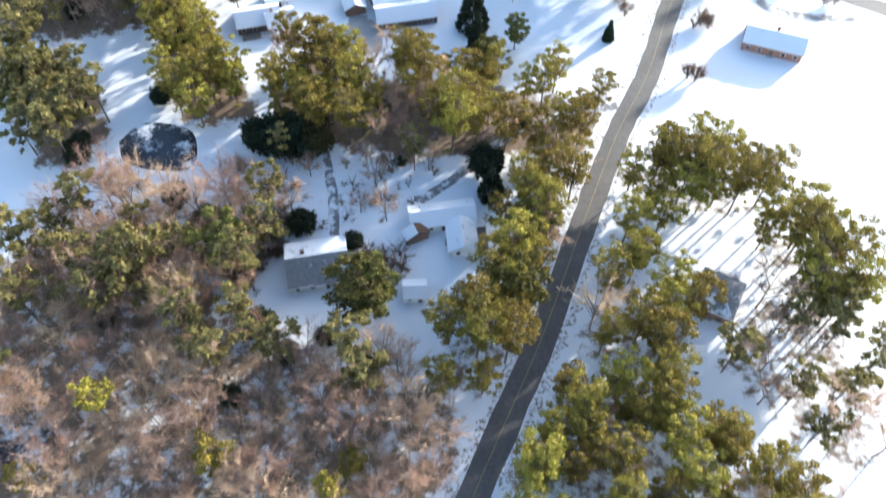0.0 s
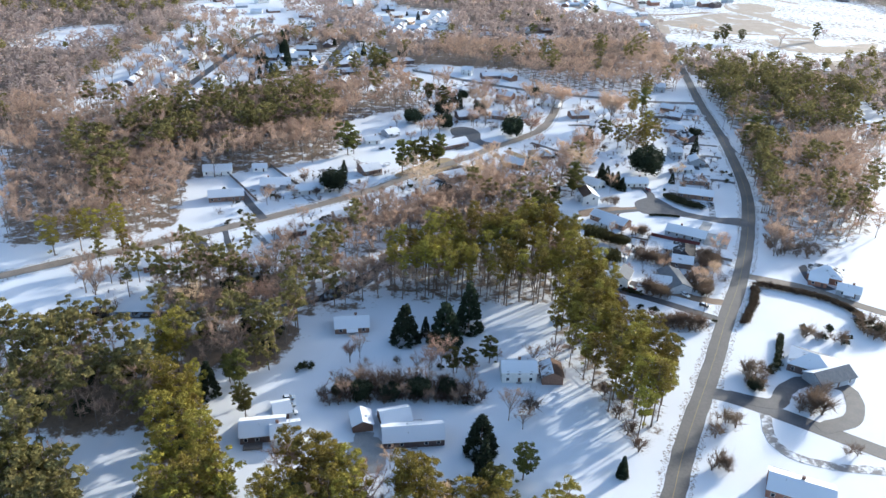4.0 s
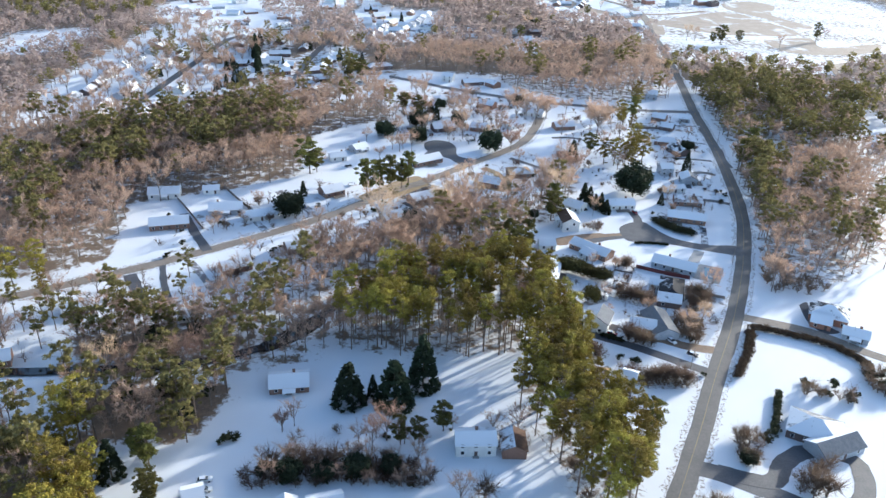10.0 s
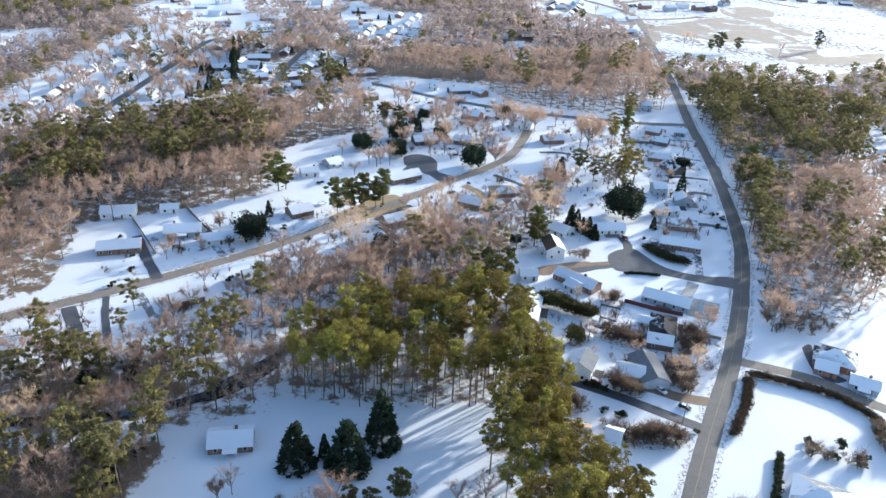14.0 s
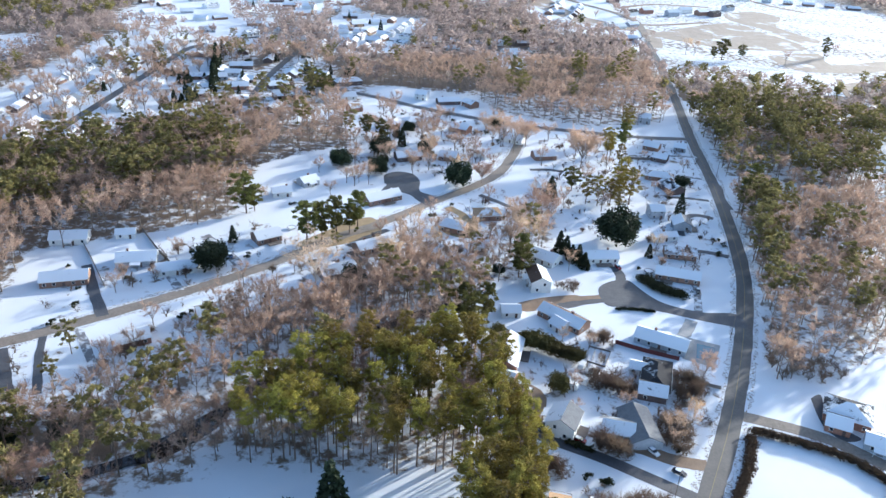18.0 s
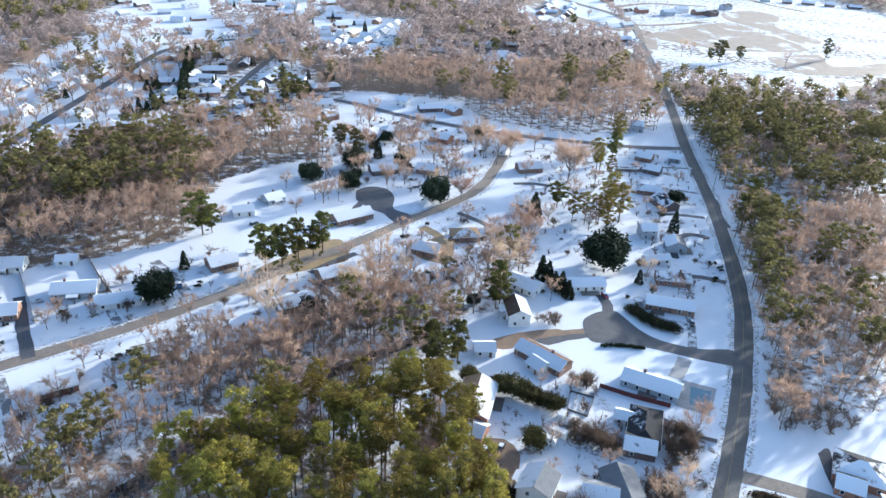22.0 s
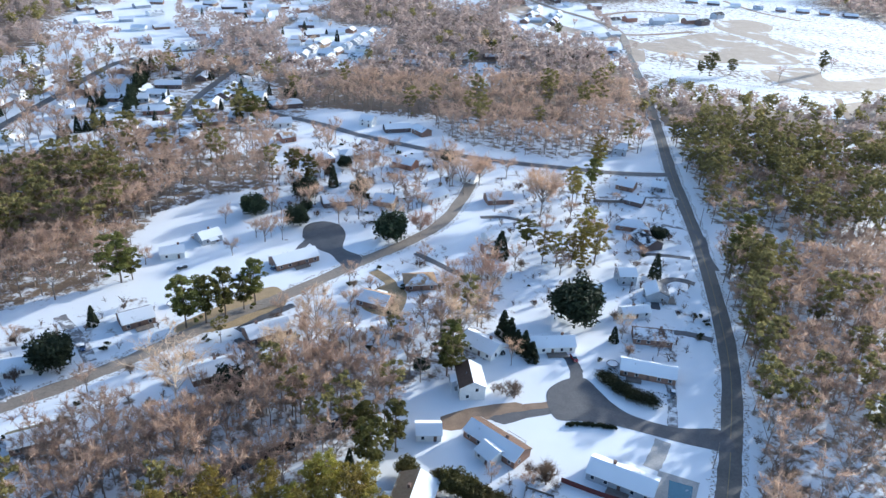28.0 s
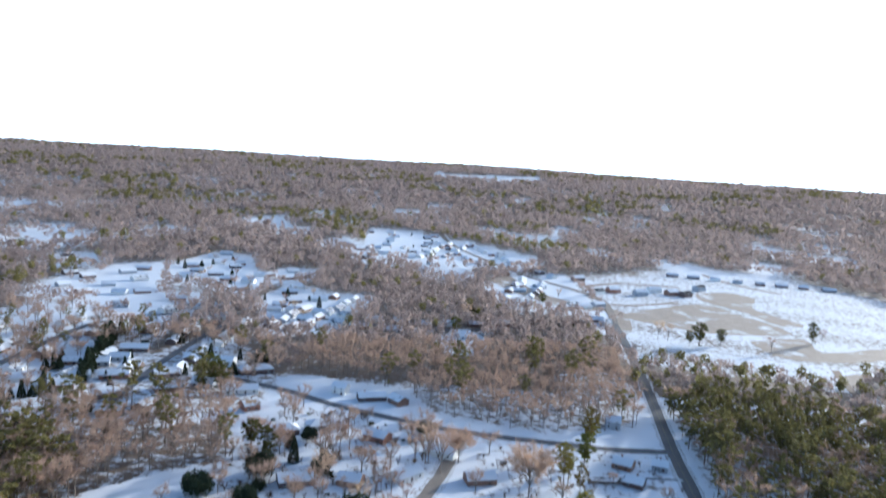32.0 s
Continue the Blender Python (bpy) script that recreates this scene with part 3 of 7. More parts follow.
YARD_PINES = [(-21.7, 432.5, 1.35), (-15.4, 436.3, 1.12), (-9.2, 440.9, 1.12), (-3.8, 447.2, 1.12), (-0.3, 451.0, 1.05), (-57.9, 463.2, 1.35), (-54.4, 466.0, 1.2), (-11.6, 590.6, 1.2), (-0.2, 575.4, 1.2), (155.2, 592.6, 1.35), (112.5, 515.8, 1.05), (203.2, 498.1, 1.35), (216.5, 499.6, 1.35), (215.4, 519.1, 1.35), (60.7, 372.3, 1.2), (54.0, 362.2, 1.2), (50.6, 370.3, 1.12), (77.7, 419.3, 1.05), (75.8, 410.7, 1.05), (-60.6, 688.1, 1.2), (-61.6, 669.4, 1.2), (-52.3, 677.0, 1.12), (23.1, 243.8, 0.9), (9.8, 236.8, 0.68)]
YARD_PINES_B = [(31.0, 184.1, 0.83), (15.5, 237.3, 0.75), (-63.4, 221.9, 1.2), (90.5, 246.1, 0.9), (-48.6, 106.3, 1.2), (-14.8, 90.4, 1.35), (-11.6, 91.8, 1.2), (-111.0, 169.0, 1.2), (-114.3, 159.3, 1.2), (27.9, 107.2, 1.2), (21.5, 88.9, 1.35)]
SPRUCES = [(-8.7, 256.1, 1.65), (6.4, 256.0, 1.9), (15.6, 267.1, 1.9), (-1.2, 260.7, 0.58), (99.4, 503.3, 1.24), (97.1, 438.8, 0.82), (99.4, 434.3, 0.82), (101.7, 430.0, 0.91), (104.1, 426.6, 0.91), (106.5, 422.8, 0.82), (139.2, 437.5, 0.58), (12.4, 577.1, 1.15), (167.4, 490.7, 0.82), (-55.9, 431.3, 0.66), (18.6, 195.7, 1.9), (61.3, 187.5, 0.58), (-73.0, 218.1, 1.48), (19.1, 183.4, 1.15), (19.2, 126.6, 1.15), (61.4, 187.3, 0.49)]
YARD_BARES = [(56.8, 550.9, 1.2), (22.1, 528.8, 0.84), (31.0, 547.6, 0.96), (6.9, 583.0, 0.96), (-6.7, 598.3, 0.96), (89.4, 472.7, 1.2), (84.5, 462.9, 1.2), (94.5, 468.5, 1.2), (77.6, 449.1, 1.2), (73.3, 436.6, 1.32), (80.2, 425.9, 1.2), (54.5, 431.1, 1.08), (61.6, 417.2, 1.08), (27.5, 428.6, 1.2), (25.8, 414.2, 1.32), (19.3, 407.0, 1.32), (34.7, 422.0, 1.2), (77.0, 586.0, 1.32), (83.2, 574.7, 1.32), (32.0, 596.8, 1.08), (-7.2, 511.5, 0.84), (-1.4, 509.2, 0.84), (49.5, 530.9, 0.72), (68.8, 536.5, 0.72), (142.8, 439.8, 0.6), (148.3, 523.6, 0.72), (117.3, 303.5, 0.72), (134.3, 333.7, 0.96), (127.4, 317.1, 0.72), (138.8, 342.8, 0.72)]
YARD_BARES_B = [(106.1, 321.9, 0.6), (123.6, 309.4, 0.72), (171.0, 344.9, 0.84), (167.2, 348.8, 0.84), (98.9, 418.8, 0.6), (-28.0, 240.3, 0.66), (-24.7, 243.4, 0.6), (38.9, 242.8, 0.6), (5.3, 238.3, 0.84), (1.3, 233.6, 0.72), (-28.0, 241.2, 0.6), (28.3, 211.3, 0.72), (-9.0, 186.5, 0.72), (32.7, 207.3, 0.6), (26.1, 245.1, 0.48), (47.1, 244.8, 0.6), (-83.1, 127.1, 1.32), (-77.0, 126.2, 1.08), (-61.9, 107.1, 0.84), (-9.4, 119.1, 0.72), (25.2, 144.8, 0.72), (-4.0, 144.6, 0.84), (2.5, 136.3, 0.84)]
RUST_SHRUBS = [(105.4, 362.8, 1.56), (97.8, 334.3, 1.44), (101.6, 333.0, 1.56), (105.2, 331.3, 1.56), (108.9, 329.7, 1.44), (94.0, 301.5, 1.8), (96.6, 299.8, 2.04), (99.3, 298.4, 1.8), (79.4, 289.8, 1.8), (77.5, 291.1, 1.44), (88.4, 275.4, 1.44), (97.0, 275.2, 1.68), (101.3, 274.7, 1.92), (105.6, 275.5, 1.8), (109.3, 275.0, 1.44), (131.9, 338.4, 1.56), (132.3, 330.8, 1.56), (95.5, 207.1, 1.56), (135.0, 224.2, 2.4), (136.7, 221.3, 2.04), (-27.8, 224.3, 1.92), (-22.1, 226.3, 2.04), (-16.1, 225.1, 2.04), (-10.2, 225.5, 1.92), (63.0, 227.3, 1.44), (64.7, 215.1, 1.44), (66.8, 206.7, 1.44), (68.8, 198.7, 1.44), (94.4, 192.2, 1.44), (82.7, 169.1, 1.8)]
RUST_SHRUBS_B = [(84.9, 168.0, 1.68), (35.6, 215.0, 1.92)]
SHRUBS = [(93.6, 286.2, 1.62), (88.5, 288.1, 1.25), (152.9, 276.8, 2.0), (162.0, 275.2, 1.88), (85.2, 302.9, 1.25), (87.2, 301.9, 1.38), (89.2, 301.0, 1.38), (91.2, 300.2, 1.25), (75.4, 310.8, 1.5), (77.5, 309.3, 1.5), (78.9, 308.3, 1.5), (70.2, 294.3, 1.0), (118.5, 302.0, 1.62), (117.3, 279.9, 1.0), (131.4, 423.9, 1.25), (174.2, 442.6, 1.5), (34.8, 470.4, 1.25), (179.5, 453.2, 1.25), (47.8, 423.8, 1.25), (67.0, 610.9, 1.5), (32.2, 564.0, 1.5), (-58.0, 364.2, 1.62), (-104.2, 354.9, 1.5), (-118.0, 398.7, 1.0), (-7.4, 401.9, 1.5), (-41.4, 434.2, 1.12), (157.8, 270.3, 1.88), (165.8, 268.0, 1.75), (127.0, 245.1, 1.62), (-42.7, 236.6, 2.0)]
SHRUBS_B = [(178.5, 281.0, 2.4), (182.0, 276.0, 2.6), (184.5, 281.5, 2.2), (-45.4, 234.7, 1.62), (-56.4, 258.0, 1.88)]
D_STUB = [(120.1, 406.3), (122.1, 416.2), (120.9, 425.9)]
D_WEST = [(112.8, 398.0), (96.5, 393.8), (83.3, 389.3), (75.1, 384.6)]
D_ISLE = [(148.8, 386.5), (152.2, 399.6), (155.2, 413.9)]
D_RANCH = [(144.7, 381.9), (141.3, 375.0), (137.9, 369.2)]
D_DIRT = [(69.2, 309.7), (75.2, 316.7), (76.3, 325.5), (72.4, 330.8)]
D_BROWN = [(126.6, 296.4), (116.7, 298.1), (106.3, 302.9), (96.8, 304.8)]
D_COL1 = [(178.8, 441.8), (170.6, 445.4), (163.0, 446.4)]
D_COL2 = [(184.5, 486.8), (175.3, 490.0), (165.5, 480.4), (161.4, 463.2)]
D_COL3 = [(189.4, 511.6), (176.0, 513.6), (165.3, 513.5)]
D_COL4 = [(195.8, 545.3), (181.5, 548.3), (169.3, 545.4)]
D_COL5 = [(202.8, 585.1), (183.7, 584.1), (158.0, 580.7)]
D_LOOP = [(200.0, 543.7), (201.5, 532.9), (198.2, 514.3), (198.2, 500.3)]
D_T1 = [(-87.8, 362.5), (-99.0, 380.5), (-111.3, 401.7)]
D_T2 = [(-65.3, 384.3), (-74.9, 398.0), (-79.8, 404.6)]
D_T3 = [(-47.3, 408.6), (-57.0, 421.8), (-70.6, 435.9)]
D_S1 = [(-114.1, 337.5), (-103.6, 320.6), (-97.1, 310.3)]
D_S2 = [(-103.0, 346.6), (-97.1, 331.5), (-88.7, 313.9)]
D_S3 = [(-92.3, 352.2), (-80.5, 335.0), (-73.2, 323.0)]
D_S4 = [(14.6, 452.4), (5.5, 443.1), (-2.7, 432.4)]
D_S5 = [(43.0, 483.7), (51.1, 474.5), (54.5, 460.8)]
D_S6 = [(60.5, 502.9), (72.4, 492.1), (79.9, 485.1)]
D_S7 = [(-1.3, 426.8), (7.3, 416.7), (14.4, 407.2)]
D_N1 = [(10.9, 513.6), (6.4, 495.7), (-1.2, 484.1)]
D_N2 = [(91.6, 546.1), (103.2, 547.6), (111.7, 545.2)]
D_E1 = [(107.5, 230.3), (122.1, 226.5), (129.4, 235.0), (139.9, 240.8), (152.5, 236.6), (147.0, 220.4), (132.5, 213.6)]
D_E2 = [(116.8, 220.0), (114.4, 208.3), (117.8, 200.4), (128.5, 195.9), (145.1, 194.4)]
D_GAR = [(-20.1, 185.9), (-18.4, 193.4), (-18.5, 202.7)]
D_SOUTH = [(-26.7, 144.4), (-24.2, 128.3), (-22.8, 113.0)]
D_BELT = [(59.5, 158.5), (35.9, 153.7), (21.9, 144.7), (8.7, 132.3), (-0.6, 125.6)]
HEDGE_CLOSE = [(131.1, 414.3), (136.7, 406.1), (141.7, 401.8), (146.2, 401.1)]
HEDGE_FIELD = [(146.2, 313.1), (155.0, 310.2), (164.1, 306.7), (172.5, 301.6), (178.8, 295.1), (181.8, 288.1)]
HEDGE_ROADSIDE = [(144.6, 309.7), (141.0, 300.8), (137.6, 293.2), (131.8, 283.2), (128.6, 279.0)]
FENCE_RED = [(109.8, 361.6), (121.3, 356.2), (132.7, 352.1)]
FENCE_LOT = [(-100.9, 438.0), (-86.5, 418.3), (-71.9, 400.5)]
FENCE_LOT2 = [(-120.4, 419.5), (-110.9, 406.0), (-95.7, 383.3)]
FENCE_POOL = [(131.4, 340.3), (139.4, 336.9), (144.5, 335.3)]
FENCE_YARD = [(153.8, 573.9), (169.2, 574.4), (181.6, 574.4)]
FENCE_FIELD = [(51.6, 247.0), (61.0, 227.1), (71.2, 201.5)]
P_POOLDECK = [(140.0, 368.4), (151.1, 364.0), (144.3, 348.9), (133.7, 353.9)]
P_POOL = [(142.2, 364.5), (148.6, 362.2), (144.9, 352.3), (139.1, 354.7)]
P_PADS = [(131.1, 346.4), (139.9, 339.9), (137.7, 335.8), (129.1, 341.2)]
P_PINEGRASS = [(-5.3, 460.3), (5.0, 465.9), (11.3, 452.1), (0.2, 437.7), (-18.3, 428.3), (-26.2, 432.1), (-15.4, 447.4)]
P_TANYARD = [(51.1, 474.5), (58.8, 465.8), (55.4, 447.8), (41.5, 452.9), (44.7, 466.7)]
P_GARPAD = [(-23.2, 197.0), (-13.8, 200.3), (-10.7, 186.4), (-20.8, 184.6)]
P_POND = [(-86.2, 150.5), (-80.7, 157.3), (-70.6, 156.3), (-64.7, 151.8), (-63.7, 140.0), (-74.5, 139.5), (-83.2, 143.0)]
P_CREEKPOOL = [(-28.0, 315.1), (-33.6, 308.3), (-41.2, 299.3), (-48.4, 287.3), (-39.1, 287.8), (-29.5, 296.6), (-24.8, 307.6)]
P_POND2 = [(-96.7, 65.8), (-89.2, 66.2), (-81.3, 61.9), (-80.7, 56.7), (-89.1, 56.1), (-94.5, 58.0)]
P_BARNPAD = [(38.8, 246.0), (48.8, 250.4), (50.5, 238.0), (40.0, 236.3)]
P_FIELDEDGE = [(64.3, 303.1), (73.4, 309.9), (71.5, 294.4), (70.6, 285.9), (64.1, 288.4)]
CARS_LANE = [(88.2, 304.6, -25, 'red'), (81.5, 306.5, -31, 'white'), (71.5, 321.9, -31, 'dark'), (110.8, 300.9, -57, 'white'), (116.8, 292.1, -34, 'dark'), (74.0, 328.1, -117, 'dark'), (69.7, 326.9, -22, 'red'), (67.1, 324.5, -122, 'white')]
CARS_STREET = [(-53.0, 415.9, -64, 'blue'), (95.5, 426.4, -55, 'dark'), (122.3, 424.4, -75, 'red'), (1.2, 481.2, 43, 'blue'), (-37.5, 477.1, 44, 'dark'), (5.8, 423.4, -26, 'dark'), (9.9, 493.6, 31, 'dark'), (153.9, 405.9, -101, 'dark')]
CARS_SOUTH = [(-46.0, 217.9, 12, 'white'), (-44.9, 214.0, 13, 'white'), (-43.7, 210.0, 14, 'white'), (106.3, 182.0, -54, 'dark'), (53.5, 276.1, -55, 'dark'), (-5.5, 184.1, -57, 'white')]
FAR_HEDGE_A = [(-164.1, 637.2), (-151.8, 644.8), (-141.1, 654.6)]
FAR_HEDGE_B = [(-172.1, 691.4), (-166.4, 697.9), (-162.4, 706.9)]
FAR_HEDGE_C = [(-135.8, 668.6), (-148.4, 719.7), (-167.4, 789.4)]
FAR_HEDGE_D = [(-187.0, 716.6), (-168.6, 720.2)]
FAR_HEDGE_E = [(98.1, 1019.5), (113.6, 951.2), (126.4, 924.3)]
FAR_TREES_F = [(152.4, 924.6), (176.5, 926.9), (213.0, 937.6)]
P_EASTBULB = [(109.6, 397.8), (110.8, 405.5), (117.5, 411.8), (124.6, 413.1), (128.2, 406.9), (132.1, 399.5), (138.4, 393.2), (151.2, 388.6), (165.0, 388.5), (166.3, 378.5), (156.0, 379.8), (142.8, 384.1), (130.9, 388.2), (120.1, 389.6), (111.9, 390.1)]
P_WESTBULB = [(7.0, 513.2), (6.2, 525.6), (13.4, 531.7), (22.1, 528.8), (26.7, 518.6), (27.6, 503.8), (36.7, 496.3), (34.4, 483.8), (27.4, 489.9), (22.6, 497.5), (15.4, 502.4)]
LOW_STREET = [(-44.8, 365.3), (0.1, 384.9), (15.7, 404.0), (43.0, 431.7), (53.3, 407.5), (33.3, 357.1), (-22.2, 336.4)]
P_DARKYARD = [(115.9, 349.9), (124.1, 351.7), (130.5, 345.3), (127.7, 336.2), (120.8, 329.1), (114.7, 333.4)]
P_CARYARD = [(67.9, 332.4), (75.3, 332.8), (80.0, 325.7), (76.8, 311.7), (72.7, 309.9), (67.4, 316.2), (65.6, 323.1)]
P_GREYYARD = [(104.5, 318.4), (113.2, 318.9), (113.4, 305.6), (107.6, 302.2), (98.1, 303.3), (97.6, 308.0)]
P_HEDGEBED = [(94.9, 337.0), (112.0, 331.4), (112.3, 325.9), (103.5, 327.2), (94.8, 332.2)]
P_ROCKBED = [(94.1, 304.6), (102.2, 302.7), (103.9, 297.5), (96.5, 295.6), (91.2, 298.3)]
P_LOWBED = [(94.6, 277.6), (109.9, 282.2), (114.6, 278.5), (110.2, 271.7), (93.2, 271.0)]
P_LOWBED2 = [(72.7, 295.9), (83.2, 296.5), (84.6, 289.3), (77.0, 286.2), (72.4, 288.7)]
P_DRIVEHOUSE = [(173.5, 333.3), (178.0, 335.5), (175.0, 322.4), (179.7, 315.7), (181.6, 312.5), (175.4, 311.3), (171.7, 318.7)]
P_WESTBROWN = [(74.1, 388.4), (83.8, 393.6), (99.1, 397.8), (100.7, 395.1), (95.6, 388.7), (85.5, 387.8), (80.8, 382.8), (74.7, 382.3)]
P_WESTDARK = [(89.7, 388.8), (100.2, 396.2), (111.8, 397.7), (112.1, 393.3), (102.1, 389.9), (94.5, 386.1)]
P_SHADEBED = [(63.2, 301.1), (69.4, 303.6), (73.1, 293.5), (73.9, 285.9), (74.9, 278.7), (71.4, 270.1), (65.7, 269.9), (62.4, 289.2)]
THICKET_A = [(85.2, 283.6), (93.6, 278.6), (107.5, 281.9), (113.8, 275.9), (110.0, 271.6), (93.4, 270.9)]
THICKET_B = [(94.2, 338.9), (103.7, 340.2), (112.6, 334.2), (112.0, 326.6), (105.1, 328.6), (95.1, 333.1)]
THICKET_C = [(126.7, 339.1), (135.8, 343.0), (135.8, 329.3), (131.1, 325.3), (125.3, 327.4)]
THICKET_D = [(113.3, 318.2), (123.9, 316.5), (127.2, 312.1), (121.9, 300.0), (114.4, 299.6), (113.2, 305.9)]
THICKET_E = [(91.5, 304.2), (98.1, 305.6), (105.0, 303.3), (103.2, 297.0), (93.7, 297.0)]
THICKET_F = [(74.4, 294.6), (81.5, 293.9), (80.8, 287.2), (74.6, 288.8)]
THICKET_G = [(-35.9, 220.0), (-10.6, 230.1), (19.3, 226.2), (20.7, 218.2), (-9.7, 218.6), (-34.0, 214.0)]
THICKET_H = [(91.6, 405.2), (101.6, 405.3), (101.4, 400.2), (91.5, 399.3)]
THICKET_I = [(100.7, 367.0), (108.2, 366.2), (108.2, 358.7), (100.9, 360.2)]
THICKET_J = [(176.0, 389.1), (186.3, 358.7), (197.2, 350.8), (191.1, 342.2), (167.3, 342.7), (165.0, 357.2)]
HEDGE_LAWN = [(114.9, 387.2), (122.4, 387.8), (130.4, 386.5)]
HEDGE_BLACK = [(84.3, 303.3), (87.8, 301.9), (91.3, 299.7)]
HEDGE_COURT = [(97.5, 439.7), (101.5, 432.0), (106.4, 422.0)]
STREET_YARDS = [(-81.7, 344.5), (-51.4, 382.4), (-19.3, 417.7), (19.2, 456.5), (48.0, 495.9), (73.4, 512.8), (80.3, 463.4), (51.5, 411.9), (25.0, 409.3), (-2.1, 390.7), (-32.5, 357.5), (-70.8, 324.6)]
TERRACE_YARDS = [(-118.9, 374.6), (-103.5, 402.4), (-75.3, 436.4), (-49.9, 457.0), (-19.9, 442.1), (-37.3, 408.6), (-66.7, 379.1), (-103.6, 346.3)]
SITE_A = [(274.9, 1016.6), (383.0, 1105.7), (409.7, 1055.2), (428.2, 962.1), (339.6, 940.6), (301.2, 963.6), (275.0, 983.2)]
SITE_B = [(400.8, 1174.4), (452.6, 1207.6), (474.9, 1168.0), (442.0, 1092.2), (464.9, 1015.6), (432.6, 998.6), (419.4, 1069.2), (393.8, 1124.2)]
SITE_C = [(367.6, 916.7), (430.0, 941.3), (422.2, 887.6), (497.2, 920.9), (469.3, 872.7), (400.2, 849.7), (368.3, 867.4)]
SITE_D = [(398.7, 809.0), (419.7, 819.2), (423.6, 793.6), (382.4, 722.2), (380.0, 746.7)]
SITE_E = [(254.3, 1037.4), (276.4, 1023.3), (263.4, 935.5), (251.3, 915.8), (254.9, 967.9)]
SITE_F = [(125.7, 1220.7), (160.2, 1271.3), (189.0, 1137.8), (214.0, 1081.4), (255.7, 1044.4), (242.1, 1018.5), (199.6, 1041.2), (166.8, 1102.4)]
TRACK_A = [(458.4, 1121.4), (475.5, 1076.0), (484.3, 1021.3), (518.0, 960.3)]
TRACK_B = [(258.1, 1178.6), (313.1, 1224.8), (355.8, 1228.8), (396.7, 1225.8)]
TRACK_C = [(251.4, 1114.9), (293.0, 1094.3), (346.6, 1123.0), (372.8, 1116.9)]
TRACK_D = [(246.5, 1064.0), (285.8, 1063.5), (359.0, 1102.4)]
TRACK_E = [(258.1, 859.3), (300.8, 867.6), (331.0, 858.1), (366.4, 847.8)]
TRACK_F = [(401.3, 826.3), (385.6, 775.5), (375.7, 728.9)]
TRACK_G = [(397.1, 777.9), (389.4, 748.6), (387.7, 731.3)]
TRACK_H = [(476.3, 1369.6), (492.2, 1285.3), (530.3, 1221.4)]
FIELD_TREES = [(277.7, 899.9), (285.9, 897.7), (302.1, 887.4), (309.5, 883.7), (331.7, 892.4), (427.6, 920.6), (443.3, 933.9), (369.5, 874.3), (214.0, 1081.4), (190.7, 1038.2), (113.5, 908.4), (93.4, 871.4), (104.9, 922.7)]
FIELD_SHELLS = [(347.3, 1168.8), (365.7, 1156.2), (381.1, 1150.9), (323.0, 1140.7), (291.2, 1148.2), (267.5, 1126.0), (134.8, 906.5), (261.4, 1226.7), (417.3, 1209.3)]
SYC_AT = [(-9.1, 384.4)]
GARDEN_BED = [(99.2, 358.6), (107.0, 355.6), (103.2, 345.5), (97.1, 348.6)]
WEST_YARDS = [(-153.9, 293.7), (-140.5, 321.9), (-96.6, 341.2), (-73.1, 338.0), (-67.8, 300.6), (-100.5, 298.0), (-121.3, 280.3), (-134.5, 258.0)]
THICKET_K = [(128.9, 228.7), (143.6, 236.2), (144.5, 231.9), (132.3, 220.0), (127.4, 221.7)]
THICKET_L = [(118.1, 246.8), (125.3, 247.3), (121.4, 234.0), (114.5, 233.5)]
THICKET_M = [(91.0, 197.0), (97.3, 196.8), (95.1, 190.0), (89.2, 189.7)]
THICKET_N = [(98.9, 219.1), (106.6, 219.0), (104.4, 212.3), (97.6, 211.9)]
THICKET_O = [(137.6, 206.9), (143.2, 206.6), (139.2, 199.9), (134.1, 200.2)]
THICKET_P = [(150.8, 274.3), (158.0, 273.0), (155.4, 268.2), (149.4, 269.6)]
THICKET_S = [(-48.0, 122.0), (-36.0, 126.0), (-34.0, 108.0), (-46.0, 100.0), (-58.0, 110.0)]
THICKET_T = [(-14.0, 112.0), (-6.0, 108.0), (-4.0, 98.0), (-16.0, 94.0), (-22.0, 98.0)]
THICKET_R = [(174.0, 284.0), (182.0, 288.0), (190.0, 279.0), (186.0, 268.0), (176.0, 272.0)]
THICKET_Q = [(161.3, 271.4), (166.8, 269.9), (164.3, 265.6), (159.3, 266.7)]
HEDGE_HOUSE = [(141.0, 269.8), (136.3, 259.7), (130.6, 247.6)]
FAR_GAP_A = [(-254.3, 1151.8), (-235.3, 1280.4), (-182.2, 1243.5), (-110.1, 1047.9), (-112.7, 975.8), (-174.5, 1022.7), (-203.5, 1011.4)]
FAR_GAP_B = [(-102.0, 979.6), (-87.9, 1043.7), (-52.0, 1032.4), (-30.2, 924.3), (-44.8, 869.3), (-73.4, 876.6)]
FAR_GAP_C = [(-75.0, 1754.5), (16.4, 1734.0), (96.5, 1636.2), (95.0, 1430.1), (1.9, 1313.7), (-47.3, 1458.8)]
